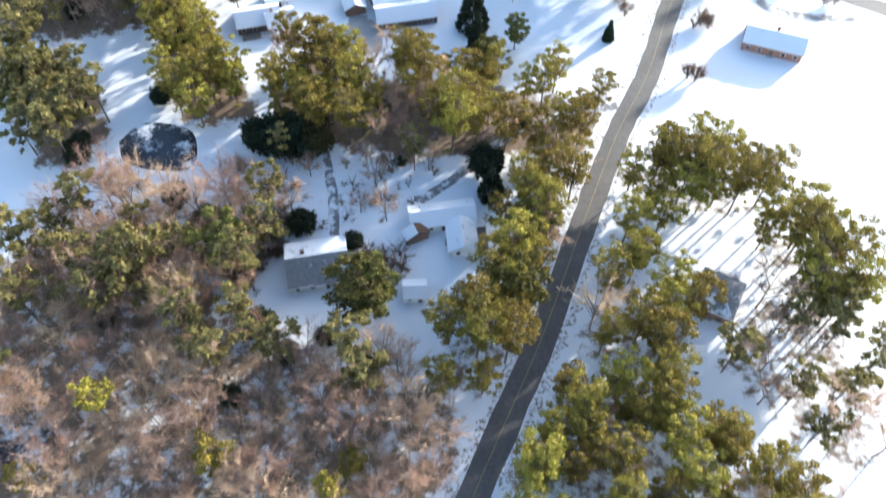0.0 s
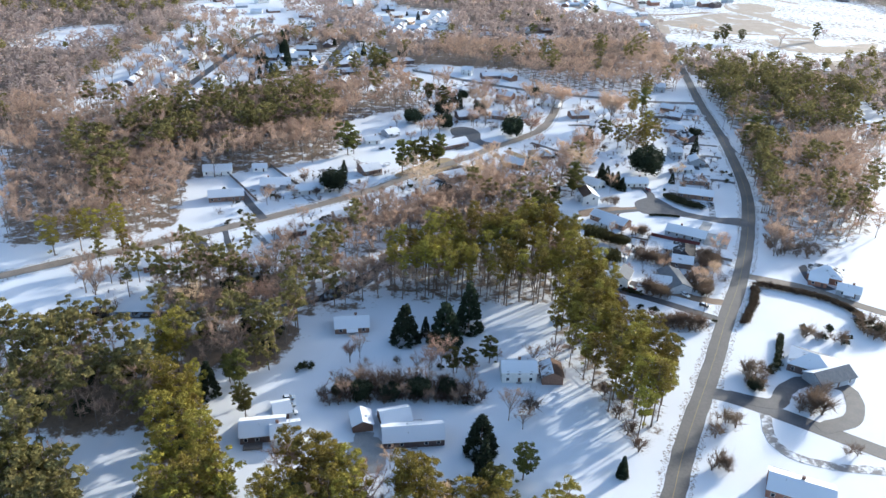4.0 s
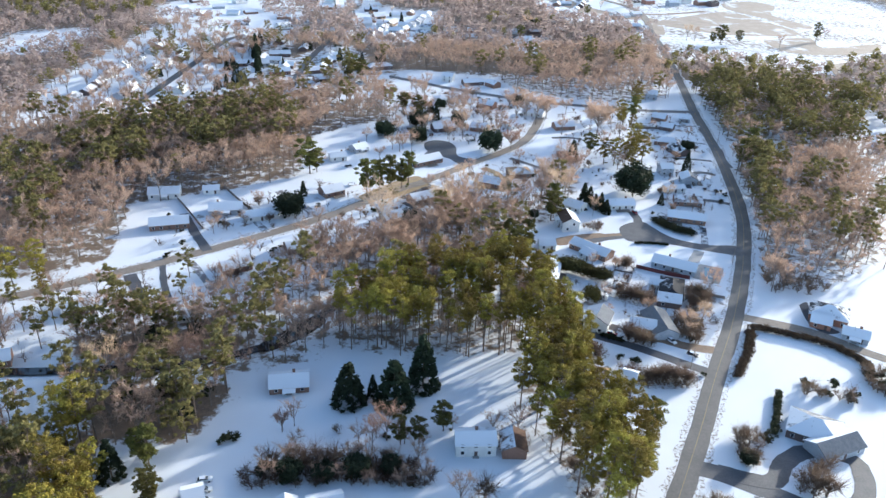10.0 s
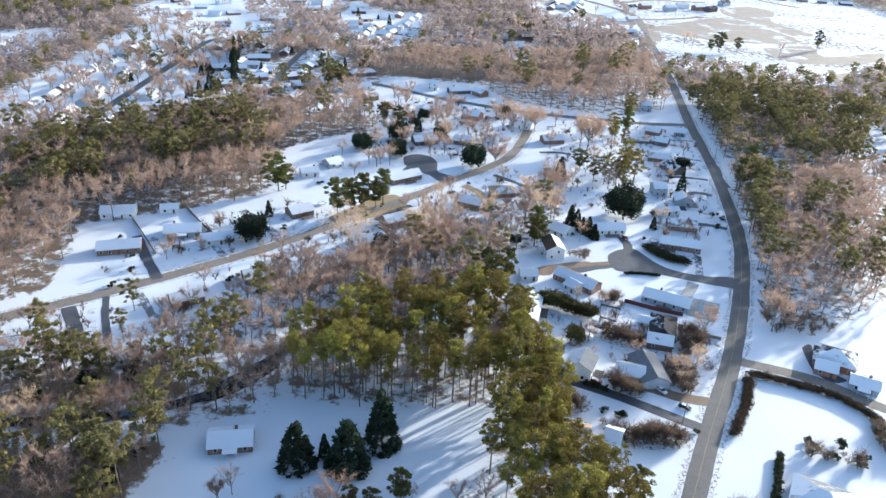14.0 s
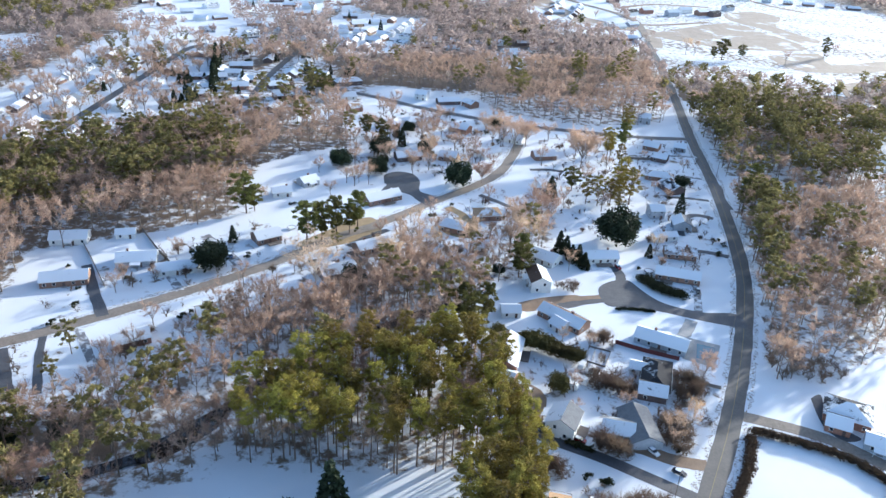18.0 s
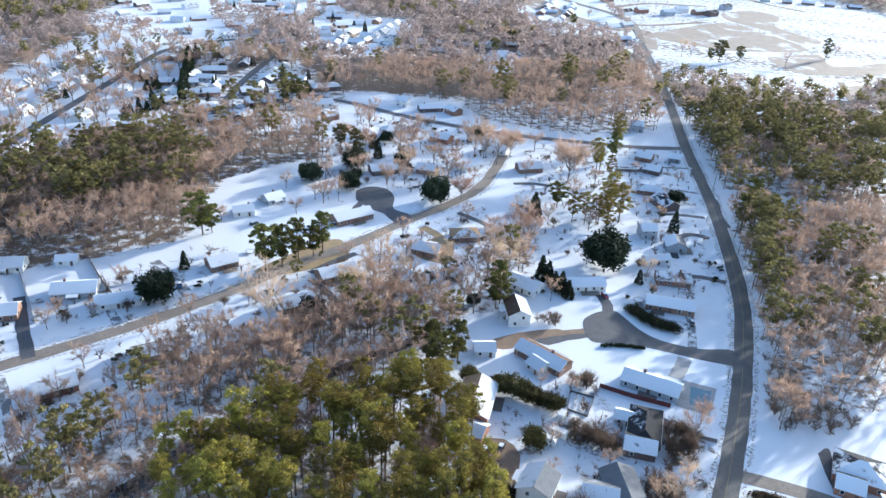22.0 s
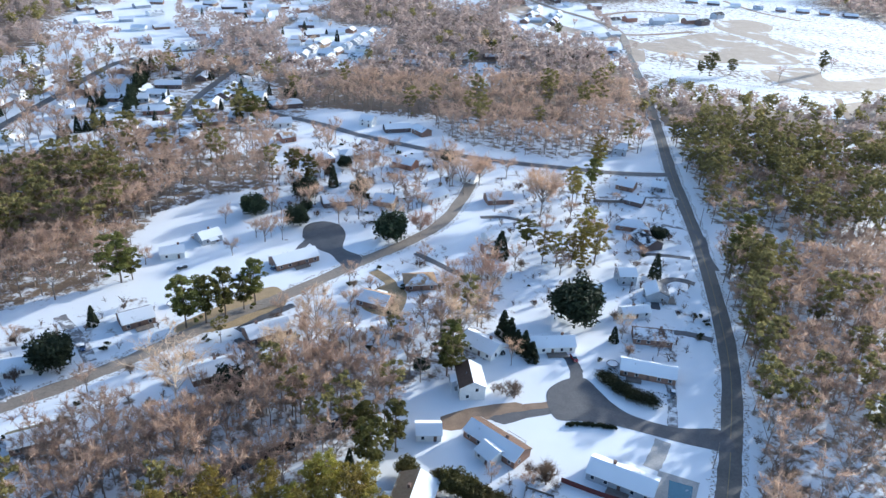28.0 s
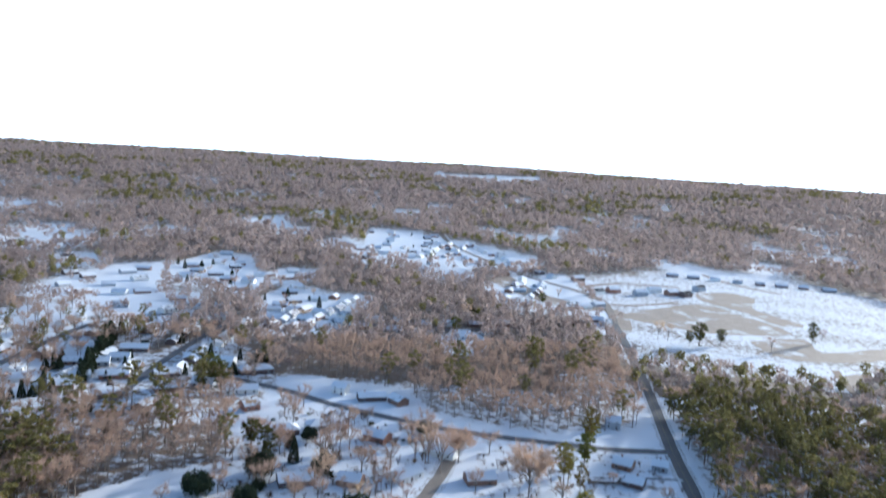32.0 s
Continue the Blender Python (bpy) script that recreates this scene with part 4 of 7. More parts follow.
HOUSES_EAST = [
    (127.8, 362.8, -27, 19.6, 8.5, 2.9, 'gable', 3, 0, 0.97),
    (66.6, 347.3, 78, 19.0, 11, 4.4, 'gable', 4, 4, -0.4),
    (65.7, 334.4, -24, 8.0, 7, 2.8, 'wing', 4, 0, 0.8),
    (70.4, 379.5, 5, 7.7, 6.5, 2.7, 'gable', 0, 0, 0.98),
    (91.5, 375.7, -42, 20.0, 8, 3.0, 'gable', 1, 1, 0.6),
    (89.5, 370.7, -49, 6.4, 7, 2.7, 'wing', 0, 0, 0.95),
    (88.7, 428.4, -38, 14.7, 9, 3.0, 'gable', 0, 0, 0.98),
    (83.7, 403.9, -83, 12.4, 8.5, 5.2, 'gable', 0, 1, -0.4),
    (120.0, 338.5, 74, 19.0, 9.8, 3.2, 'hip', 2, 2, 0.2),
    (117.0, 330.5, -14, 9.5, 8, 3.0, 'wing', 2, 2, 0.4),
    (114.8, 344.5, -16, 5.5, 5.5, 2.6, 'wing', 0, 0, 0.98),
]
HOUSES_EAST_B = [
    (83.6, 310.3, 67, 10.4, 9.5, 5.0, 'gable', 0, 3, 0.45),
]
HOUSES_LANE = [
    (101.1, 309.1, -11, 9.9, 8, 3.2, 'gable', 3, 3, 0.6),
    (108.2, 310.5, -84, 17.0, 10, 3.0, 'wing', 3, 3, 0.12),
    (181.5, 323.7, -26, 14.5, 12, 3.4, 'hip', 4, 2, 0.5),
    (175.9, 318.1, -24, 7.7, 8, 2.8, 'wing', 4, 2, 0.7),
    (185.6, 308.6, -27, 9.6, 7, 2.8, 'gable', 3, 0, 0.9),
    (77.9, 273.3, -12, 5.8, 9, 3.2, 'gable', 4, 4, 0.35),
    (88.0, 271.4, -24, 4.9, 8, 4.5, 'gable', 0, 0, 0.95),
    (114.2, 431.5, 8, 17.3, 8, 2.9, 'gable', 0, 0, 0.97),
    (147.7, 417.4, -14, 19.2, 8, 2.9, 'gable', 1, 0, 0.95),
    (154.3, 439.9, -6, 14.5, 8, 2.9, 'gable', 1, 1, 0.35),
]
HOUSES_LANE_B = [
    (151.4, 458.1, 14, 12.0, 5.5, 2.6, 'gable', 0, 0, 0.97),
]
HOUSES_NORTH = [
    (163.9, 473.6, 85, 9.6, 9, 3.2, 'gable', 3, 3, 0.55),
    (153.2, 486.0, 6, 7.6, 8, 4.8, 'gable', 3, 0, 0.9),
    (171.1, 524.5, -68, 14.1, 9, 3.0, 'gable', 2, 2, 0.3),
    (168.1, 541.5, -15, 16.1, 8, 2.9, 'hip', 1, 1, 0.5),
    (176.1, 596.6, -29, 9.8, 9, 3.0, 'gable', 1, 0, 0.85),
    (176.3, 574.7, -28, 9.3, 8, 2.9, 'gable', 2, 2, 0.5),
    (194.8, 597.3, -18, 7.8, 8, 2.9, 'gable', 3, 0, 0.8),
    (95.3, 506.0, 15, 7.7, 9, 3.0, 'gable', 4, 1, 0.35),
    (97.9, 520.5, 30, 11.2, 8, 3.0, 'gable', 0, 0, 0.95),
    (101.8, 568.0, 14, 14.1, 9, 3.0, 'gable', 1, 0, 0.8),
]
HOUSES_NORTH_B = [
    (183.6, 656.8, -12, 8.9, 9, 4.5, 'gable', 3, 0, 0.8),
]
HOUSES_STREET = [
    (39.2, 430.7, -41, 7.9, 9, 3.0, 'gable', 0, 0, 0.98),
    (63.7, 473.7, 11, 13.0, 10, 3.0, 'hip', 1, 4, 0.3),
    (92.4, 485.7, -20, 15.5, 9, 3.0, 'gable', 0, 0, 0.95),
    (46.7, 456.7, -21, 12.7, 9, 3.0, 'gable', 1, 4, 0.45),
    (8.8, 430.8, 34, 16.1, 9, 3.0, 'gable', 1, 0, 0.85),
    (-4.1, 404.8, 31, 14.7, 9, 3.0, 'gable', 1, 0, 0.85),
    (-70.3, 346.1, 33, 12.7, 8, 2.9, 'gable', 4, 0, 0.85),
    (-46.6, 367.4, 29, 12.2, 8, 2.9, 'gable', 1, 5, 0.4),
    (45.8, 409.0, -22, 7.6, 8, 3.0, 'gable', 0, 0, 0.8),
    (59.8, 437.5, -23, 8.3, 8, 3.0, 'gable', 0, 0, 0.8),
]
HOUSES_STREET_B = [
    (-122.5, 306.9, 24, 10.9, 8, 3.0, 'gable', 1, 5, 0.4),
    (-77.5, 304.4, 17, 8.3, 5.5, 2.6, 'gable', 0, 0, 0.97),
]
HOUSES_TERRACE = [
    (-128.2, 423.5, 12, 16.0, 9, 3.0, 'gable', 0, 0, 0.97),
    (-105.6, 430.8, 14, 8.4, 6, 2.6, 'gable', 0, 0, 0.97),
    (-91.0, 406.5, 13, 16.6, 10, 3.1, 'gable', 3, 0, 0.9),
    (-71.8, 400.6, 22, 16.5, 8, 2.8, 'wing', 0, 0, 0.95),
    (-113.3, 386.8, 17, 18.2, 9, 3.0, 'gable', 1, 0, 0.75),
    (-41.2, 434.9, 36, 11.8, 9, 3.0, 'gable', 1, 3, 0.4),
    (-45.5, 488.5, 22, 10.0, 7, 3.0, 'gable', 0, 0, 0.97),
    (-34.5, 505.2, 44, 9.8, 8, 3.2, 'gable', 3, 0, 0.8),
    (7.9, 488.4, 36, 19.8, 9, 3.0, 'gable', 1, 0, 0.93),
    (17.6, 554.0, 21, 15.5, 9, 3.0, 'gable', 2, 2, 0.5),
]
HOUSES_TERRACE_B = [
    (66.9, 566.7, 45, 15.3, 9, 3.2, 'gable', 0, 0, 0.97),
]
HOUSES_TEE = [
    (49.7, 612.7, -28, 12.7, 9, 3.5, 'gable', 4, 0, 0.9),
    (19.5, 625.5, 27, 19.4, 10, 3.2, 'hip', 0, 0, 0.97),
    (0.6, 614.2, 22, 13.3, 9, 3.2, 'hip', 2, 0, 0.75),
    (19.7, 688.2, -15, 8.9, 9, 4.5, 'gable', 0, 0, 0.97),
    (40.0, 678.5, 18, 17.2, 8, 3.0, 'gable', 2, 0, 0.8),
    (56.7, 673.8, -50, 10.9, 8, 3.5, 'gable', 1, 3, 0.5),
    (-41.5, 719.2, 27, 21.2, 10, 3.5, 'hip', 2, 0, 0.85),
    (-27.2, 648.0, 38, 9.3, 9, 3.5, 'gable', 4, 4, 0.3),
    (-39.9, 676.8, 17, 20.1, 9, 3.0, 'gable', 0, 0, 0.9),
    (42.4, 557.3, -13, 10.7, 9, 3.0, 'gable', 1, 0, 0.8),
]
HOUSES_TEE_B = [
    (83.9, 597.9, -25, 15.9, 9, 3.0, 'gable', 0, 0, 0.85),
]
HOUSES_SOUTH = [
    (-30.4, 264.4, 10, 13.2, 9, 2.7, 'gable', 1, 0, 0.99),
    (33.0, 236.5, 4, 12.4, 8, 4.6, 'gable', 0, 0, 0.9),
    (45.0, 236.5, 92, 9.0, 7.5, 3.4, 'wing', 1, 1, 0.3),
    (-19.9, 206.3, -76, 7.4, 6.5, 2.7, 'gable', 1, 0, 0.95),
    (-2.9, 200.6, 9, 19.3, 8.5, 2.9, 'gable', 2, 0, 0.95),
    (-9.3, 208.8, 18, 9.8, 8, 2.6, 'wing', 1, 0, 0.97),
    (-50.4, 200.2, 12, 14.0, 9, 3.0, 'gable', 2, 2, 0.8),
    (-46.8, 210.4, 22, 5.6, 7, 2.6, 'wing', 0, 0, 0.9),
    (144.4, 249.5, -28, 15.7, 13, 3.4, 'hip', 2, 3, 0.6),
    (147.6, 241.8, 23, 16.5, 9, 2.9, 'wing', 3, 3, 0.4),
    (112.9, 182.4, -23, 18.1, 10, 3.4, 'gable', 4, 0, 0.9),
]
HOUSES_SOUTH_B = [
    (-26.8, 105.0, 8, 15.0, 13, 3.0, 'gable', 0, 3, -0.5),
    (5.4, 118.8, 6, 17.0, 7, 3.0, 'gable', 0, 0, 0.85),
]
HOUSES_FOOT = [
    (10.2, 111.7, -87, 9.3, 7, 2.8, 'gable', 0, 0, 0.85),
    (-1.7, 113.2, -69, 2.8, 6, 2.9, 'gable', 1, 1, 0.5),
    (-2.4, 96.3, 0, 5.3, 5, 2.4, 'gable', 0, 0, 0.97),
    (72.3, 91.2, -31, 9.9, 11, 3.4, 'hip', 1, 3, 0.35),
    (62.1, 74.8, -12, 5.8, 6, 2.6, 'gable', 0, 0, 0.9),
    (-137.4, 270.1, 23, 14.4, 8, 3.0, 'gable', 1, 0, 0.85),
    (-43.1, 199.2, 15, 9.1, 8, 3.0, 'gable', 0, 0, 0.8),
]
HOUSES_FAR = [
    (-136.1, 754.0, 12, 18.9, 10, 3.2, 'gable', 2, 0, 0.95),
    (-113.1, 654.4, 39, 16.7, 10, 3.2, 'hip', 2, 0, 0.95),
    (-82.9, 671.7, 24, 16.0, 10, 3.2, 'gable', 1, 0, 0.95),
    (-122.8, 689.5, 19, 17.2, 9, 3.2, 'gable', 4, 0, 0.6),
    (-93.8, 699.0, 31, 15.2, 9, 3.2, 'gable', 2, 0, 0.7),
    (-174.3, 670.9, 23, 11.7, 9, 3.2, 'gable', 0, 0, 0.9),
    (-156.7, 588.0, -22, 10.5, 10, 3.4, 'gable', 4, 4, 0.25),
    (-159.3, 606.1, 31, 10.2, 9, 3.2, 'hip', 2, 0, 0.85),
    (-149.4, 612.8, 25, 7.4, 9, 3.2, 'gable', 2, 1, 0.5),
    (-98.0, 627.3, 9, 13.0, 9, 3.2, 'gable', 1, 0, 0.6),
]
HOUSES = [*HOUSES_EAST, *HOUSES_EAST_B, *HOUSES_LANE, *HOUSES_LANE_B, *HOUSES_NORTH, *HOUSES_NORTH_B, *HOUSES_STREET, *HOUSES_STREET_B, *HOUSES_TERRACE, *HOUSES_TERRACE_B, *HOUSES_TEE, *HOUSES_TEE_B, *HOUSES_SOUTH, *HOUSES_SOUTH_B, *HOUSES_FOOT, *HOUSES_FAR]

# ---- ground: one sheet, flat near the houses, cut by a creek, rising to wooded ridges far off
WOODS = [GROVE, PINE_ROW, CREEK_WOODS, NW_PINES, NW_BARE, MID_BARE, BELT, EAST_PINES, EAST_BARE, EAST_ROADSIDE, SOUTH_PINES,
         SOUTH_BELT, SW_WOODS, SW_FAR, SE_ROW, ROADSIDE_W, ROADSIDE_E, FOOT_BARE, FOOT_EAST, RIGHT_WOODS, STREET_BACK, EAST_OUTER, SW_MID, SW_CREEK, CREEK_PINES]
CREEK = [(-150, 266), (-104, 271), (-70, 277), (-46, 289), (-33, 302), (-22, 322), (-6, 344), (14, 362), (45, 388)]
FIELD = [(225, 815), (262, 975), (250, 1260), (430, 1400), (620, 1380), (700, 1100), (540, 900), (373, 769)]
FAR_LOT = [(-312, 1130), (-262, 1160), (-196, 950), (-256, 945)]
FAR_STREETS = [(-290, 600), (-120, 590), (-110, 640), (-140, 840), (-290, 900)]
FAR_TOWN = [(-70, 830), (-10, 840), (10, 1010), (-60, 1020)]
FAR_ESTATE = [(150, 1010), (250, 985), (250, 1260), (180, 1230), (130, 1130)]
FAR_ROWS = [(40, 1330), (180, 1280), (250, 1420), (120, 1620), (40, 1560)]
FAR_LAKE = [(20, 3420), (520, 3480), (500, 3780), (40, 3740)]
CLEARINGS = [FAR_GAP_D, FAR_GAP_A, FAR_GAP_B, FAR_GAP_C, FAR_LAKE, FIELD, FAR_LOT, FAR_STREETS, FAR_TOWN, FAR_ESTATE, FAR_ROWS]


def rise(x, y):
    """The height of the land: level near by, then up to the far ridges."""
    d = np.hypot(x, y)
    s = np.clip((d - 1500) / 3300, 0, 1)
    return 104 * s * s * (3 - 2 * s) * (1 + 0.05 * np.sin(x / 700 + 1) + 0.03 * np.sin(x / 260))


def creek_depth(x, y):
    best = np.full(np.shape(x), 1e9)
    line = smooth_line(CREEK, 4)
    for a, b in zip(line[:-1], line[1:]):
        d = b - a
        t = np.clip(((x - a[0]) * d[0] + (y - a[1]) * d[1]) / (d @ d), 0, 1)
        best = np.minimum(best, np.hypot(x - a[0] - t * d[0], y - a[1] - t * d[1]))
    return -2.6 * np.exp(-(best / 5.8) ** 2)


def spread_axis(lo, hi, step, far_lo, far_hi):
    core = list(np.arange(lo, hi + step, step))
    a, s = [core[0]], step
    while a[-1] > far_lo:
        s *= 1.16
        a.append(a[-1] - min(s, 160))
    b, s = [core[-1]], step
    while b[-1] < far_hi:
        s *= 1.06
        b.append(b[-1] + min(s, 90))
    return np.array(a[:0:-1] + core + b[1:])


def far_open(x, y):
    """Where the far woods open into snowy fields and yards."""
    v = np.sin(x / 83 + 1.3) * np.sin(y / 131 + 0.4) + 0.7 * np.sin(x / 41 + y / 57) + 0.5 * np.sin(x / 23 - y / 61 + 2)
    return v + np.clip((y - 1500) / 2500, 0, 0.8) < -0.62


gx, gy = spread_axis(-250, 330, 3.2, -4800, 4800), spread_axis(20, 720, 3.2, -900, 4900)
GX, GY = np.meshgrid(gx, gy)
gz = rise(GX, GY) + creek_depth(GX, GY)
gv = np.stack([GX, GY, gz], -1).reshape(-1, 3)
nx, ny = len(gx), len(gy)
gi = np.arange(nx * ny).reshape(ny, nx)
gf = np.stack([gi[:-1, :-1], gi[:-1, 1:], gi[1:, 1:], gi[1:, :-1]], -1).reshape(-1, 4)
ground = tagged(link_mesh("ground", gv, gf, M_GROUND, smooth=True), "snow-covered ground with brown leaf litter and some painted shade under trees", "ground", kind="structure")
wooded = np.zeros(GX.shape)
# at 0.84 the litter also stands in for deep shade between the trees
for area in WOODS:
    wooded = np.maximum(wooded, inside_many(GX, GY, area) * (0.84 if area in (SOUTH_PINES, SOUTH_BELT, SW_FAR, SW_MID, SW_CREEK, CREEK_PINES) else 0.66 if area in (NW_PINES, NW_BARE, FOOT_BARE) else 0.54))
far_wood = (GY > 720) | (np.abs(GX - 40) > 320)
for area in CLEARINGS:
    far_wood &= ~inside_many(GX, GY, area)
wooded = np.maximum(wooded, inside_many(GX, GY, FIELD) * (0.48 + 0.14 * np.sin(GX / 31 + GY / 17 + np.sin(GX / 47))))
far_wood &= ~far_open(GX, GY)
wooded = np.maximum(wooded, far_wood * 0.8)
for _ in range(2):
    wooded[1:-1, 1:-1] = (wooded[1:-1, 1:-1] * 2 + wooded[:-2, 1:-1] + wooded[2:, 1:-1] + wooded[1:-1, :-2] + wooded[1:-1, 2:]) / 6
wooded = np.maximum(wooded, np.clip(-creek_depth(GX, GY) * 0.15, 0, 1))
LITTER = wooded
# yards thaw sooner than the open fields
for area in (CLOSE_YARDS, MID_YARDS, COLUMN_YARDS, EAST_YARDS, SOUTH_YARDS, STREET_YARDS, TERRACE_YARDS, WEST_YARDS):
    LITTER = np.maximum(LITTER, inside_many(GX, GY, area) * (0.34 + 0.12 * np.sin(GX / 4.3 + np.sin(GY / 5.1)) * np.sin(GY / 3.7)))

# ---- roads
MAIN = [(-22, -20), (-5, 18), (12, 51.5), (28, 82.5), (43.5, 117), (58, 148), (71.5, 172), (85, 203), (107.5, 249), (122, 280), (138.5, 313.5),
        (155, 352), (168, 387), (182, 434), (197.5, 523), (209, 622), (221, 705), (236, 820), (252, 960)]
STREET = [(-260, 235), (-178, 298), (-126, 334), (-105, 349), (-67, 380), (-38, 407), (-9, 441), (9, 458.5), (37, 492), (56, 513), (72, 537), (83, 571), (90, 605), (97, 631)]
TEE = [(-70, 712), (-15, 686), (18, 665), (55.5, 647), (97.5, 632), (145, 624), (178, 620), (209, 622)]
EAST_CLOSE = [(112, 404), (122, 402.5), (134, 394.5), (151, 387), (168, 381)]
for road_, half_ in ((MAIN, 4.5), (STREET, 4.2), (TEE, 3.8)):
    for s_ in (-1, 1):
        line_ = smooth_line(road_, 3)
        strip("verge", [tuple(a_ + np.array([-(b_ - a_)[1], (b_ - a_)[0]]) / np.linalg.norm(b_ - a_) * half_ * s_) for a_, b_ in zip(line_[:-1], line_[1:])],
              1.7, M_VERGE, 0.026, "brown thawing road verge with patchy snow", "verge", ragged=0.6)
        ROAD_LINES.pop()
strip("main_road", MAIN, 7.0, M_MAIN, 0.06, "worn grey two-lane asphalt road cleared of snow", ragged=0.15)
strip("street", STREET, 6.4, M_ROAD, 0.062, "brownish residential street cleared of snow", ragged=0.2)
strip("tee_street", TEE, 6.2, M_LANE, 0.064, "dark damp residential street cleared of snow", ragged=0.15)
ROAD_LINES.append((smooth_line(EAST_CLOSE), 12))
ROAD_LINES.append((smooth_line([(38, 492), (28, 497), (12, 517)]), 16))

patch("west_turning_circle", P_WESTBULB, M_LANE, 0.072, "round dark asphalt turning circle")
patch("east_turning_circle", P_EASTBULB, M_LANE, 0.072, "round dark asphalt turning circle")
strip("lane_south", [(66, 318), (73.4, 308), (95, 297), (116.5, 284), (122, 281)], 4.6, M_LANE, 0.048, "narrow dark asphalt lane between snowy verges")
strip("lane_east", [(141, 322), (147, 321), (170, 312), (188, 297), (215, 280)], 5.5, M_ROAD, 0.046, "gravelly lane beside a hedge")
strip("estate_road", [(98, 232), (108, 229), (125, 219), (148, 203.5), (175, 186)], 7.0, M_LANE, 0.044, "dark curving private road")

# ---- drives, pads and bare patches
for n, (points, width, mat, words_) in enumerate([
        (D_STUB, 4.5, M_LANE, "short dark asphalt drive"), (D_WEST, 3.4, M_MUD, "brown gravel drive with melting snow"),
        (D_ISLE, 3.2, M_DRIVE, "narrow drive dusted with snow"), (D_RANCH, 5.0, M_CONCRETE, "grey concrete drive beside a ranch house"),
        (D_DIRT, 6.0, M_MUD, "brown earth drive past parked cars"), (D_BROWN, 5.0, M_MUD, "brown gravel drive to a grey house"),
        (D_COL1, 3.6, M_LANE, "dark asphalt drive across snowy lawn"), (D_COL2, 3.8, M_LANE, "dark asphalt drive across snowy lawn"),
        (D_COL3, 3.0, M_LANE, "dark asphalt drive across snowy lawn"), (D_COL4, 3.0, M_DRIVE, "narrow drive dusted with snow"),
        (D_COL5, 3.0, M_DRIVE, "narrow drive dusted with snow"), (D_LOOP, 3.2, M_LANE, "curving drive off the main road"),
        (D_T1, 4.6, M_LANE, "dark asphalt drive beside snowy lawn"), (D_T2, 3.5, M_DRIVE, "narrow drive dusted with snow"),
        (D_T3, 4.5, M_DRIVE, "narrow drive dusted with snow"), (D_S1, 5.4, M_LANE, "dark asphalt drive beside snowy lawn"),
        (D_S2, 2.8, M_LANE, "dark asphalt drive beside snowy lawn"), (D_S3, 3.2, M_DRIVE, "narrow drive dusted with snow"),
        (D_S4, 3.4, M_LANE, "dark asphalt drive beside snowy lawn"), (D_S5, 5.0, M_DIRT, "brown gravel drive with melting snow"),
        (D_S6, 3.4, M_LANE, "dark asphalt drive beside snowy lawn"), (D_S7, 3.0, M_LANE, "dark asphalt drive beside snowy lawn"),
        (D_N1, 3.4, M_LANE, "dark asphalt drive beside snowy lawn"), (D_N2, 3.2, M_LANE, "dark asphalt drive beside snowy lawn"),
        (D_E1, 6.0, M_LANE, "dark asphalt loop drive round a planted bed"), (D_E2, 3.6, M_DRIVE, "narrow drive dusted with snow"),
        (D_GAR, 6.0, M_CONCRETE, "grey concrete drive to a garage"), (D_SOUTH, 2.6, M_DRIVE, "drive with two dark wheel tracks"),
        (D_BELT, 2.8, M_DRIVE, "brown woodland track with patchy snow")]):
    strip("driveway", points, width, mat, 0.05 + 0.0016 * n, words_, "driveway", ragged=0.15)
patch("pool_deck", P_POOLDECK, M_CONCRETE, 0.12, "grey concrete deck round a pool", "deck", steps=1)
patch("parking_pad", P_PADS, M_CONCRETE, 0.1, "grey concrete pad beside the road", "pad", steps=1)
patch("pine_straw", P_PINEGRASS, M_DIRT, 0.03, "dry brown pine straw free of snow", "ground")
patch("tan_yard", P_TANYARD, M_DIRT, 0.03, "bare tan earth yard", "ground")
patch("garage_pad", P_GARPAD, M_CONCRETE, 0.09, "grey concrete apron before a garage", "pad")
patch("barn_yard", P_BARNPAD, M_VERGE, 0.03, "bare brown yard with timber", "ground")
patch("dark_yard", P_DARKYARD, M_LANE, 0.101, "dark asphalt yard round a dark-roofed house", "yard", steps=1)
patch("car_yard", P_CARYARD, M_MUD, 0.102, "muddy brown parking yard with cars", "yard", steps=2)
patch("grey_yard", P_GREYYARD, M_LANE, 0.103, "dark paved yard beside a grey house", "yard", steps=1)
patch("hedge_bed", P_HEDGEBED, M_VERGE, 0.032, "brown leafy bed with patchy snow", "ground")
patch("shrub_bed", P_ROCKBED, M_VERGE, 0.034, "brown leafy bed with patchy snow", "ground")
patch("shrub_bed", P_LOWBED, M_VERGE, 0.036, "brown leafy bed with patchy snow", "ground")
patch("shrub_bed", P_LOWBED2, M_VERGE, 0.038, "brown leafy bed with patchy snow", "ground")
patch("court", P_DRIVEHOUSE, M_LANE, 0.042, "dark paved court before a large house", "yard")
patch("west_gravel", P_WESTBROWN, M_MUD, 0.031, "brown rutted gravel beside a white shed", "yard", steps=2)
patch("west_apron", P_WESTDARK, M_LANE, 0.033, "dark asphalt apron of a turning circle", "yard", steps=2)
patch("shade_toned_grass", P_SHADEBED, M_SHADEBED, 0.035, "brown leafy grass toned dark for the shade of pines", "ground", steps=2)
patch("field_edge", P_FIELDEDGE, M_DIRT, 0.03, "dry tan grass at the edge of the grove", "ground")
patch("pond", P_POND, M_ICE, 0.02, "dark half-frozen pond with snowy banks", "pond")
patch("lower_pond", P_POND2, M_ICE, 0.02, "small dark pond among bare trees", "pond")
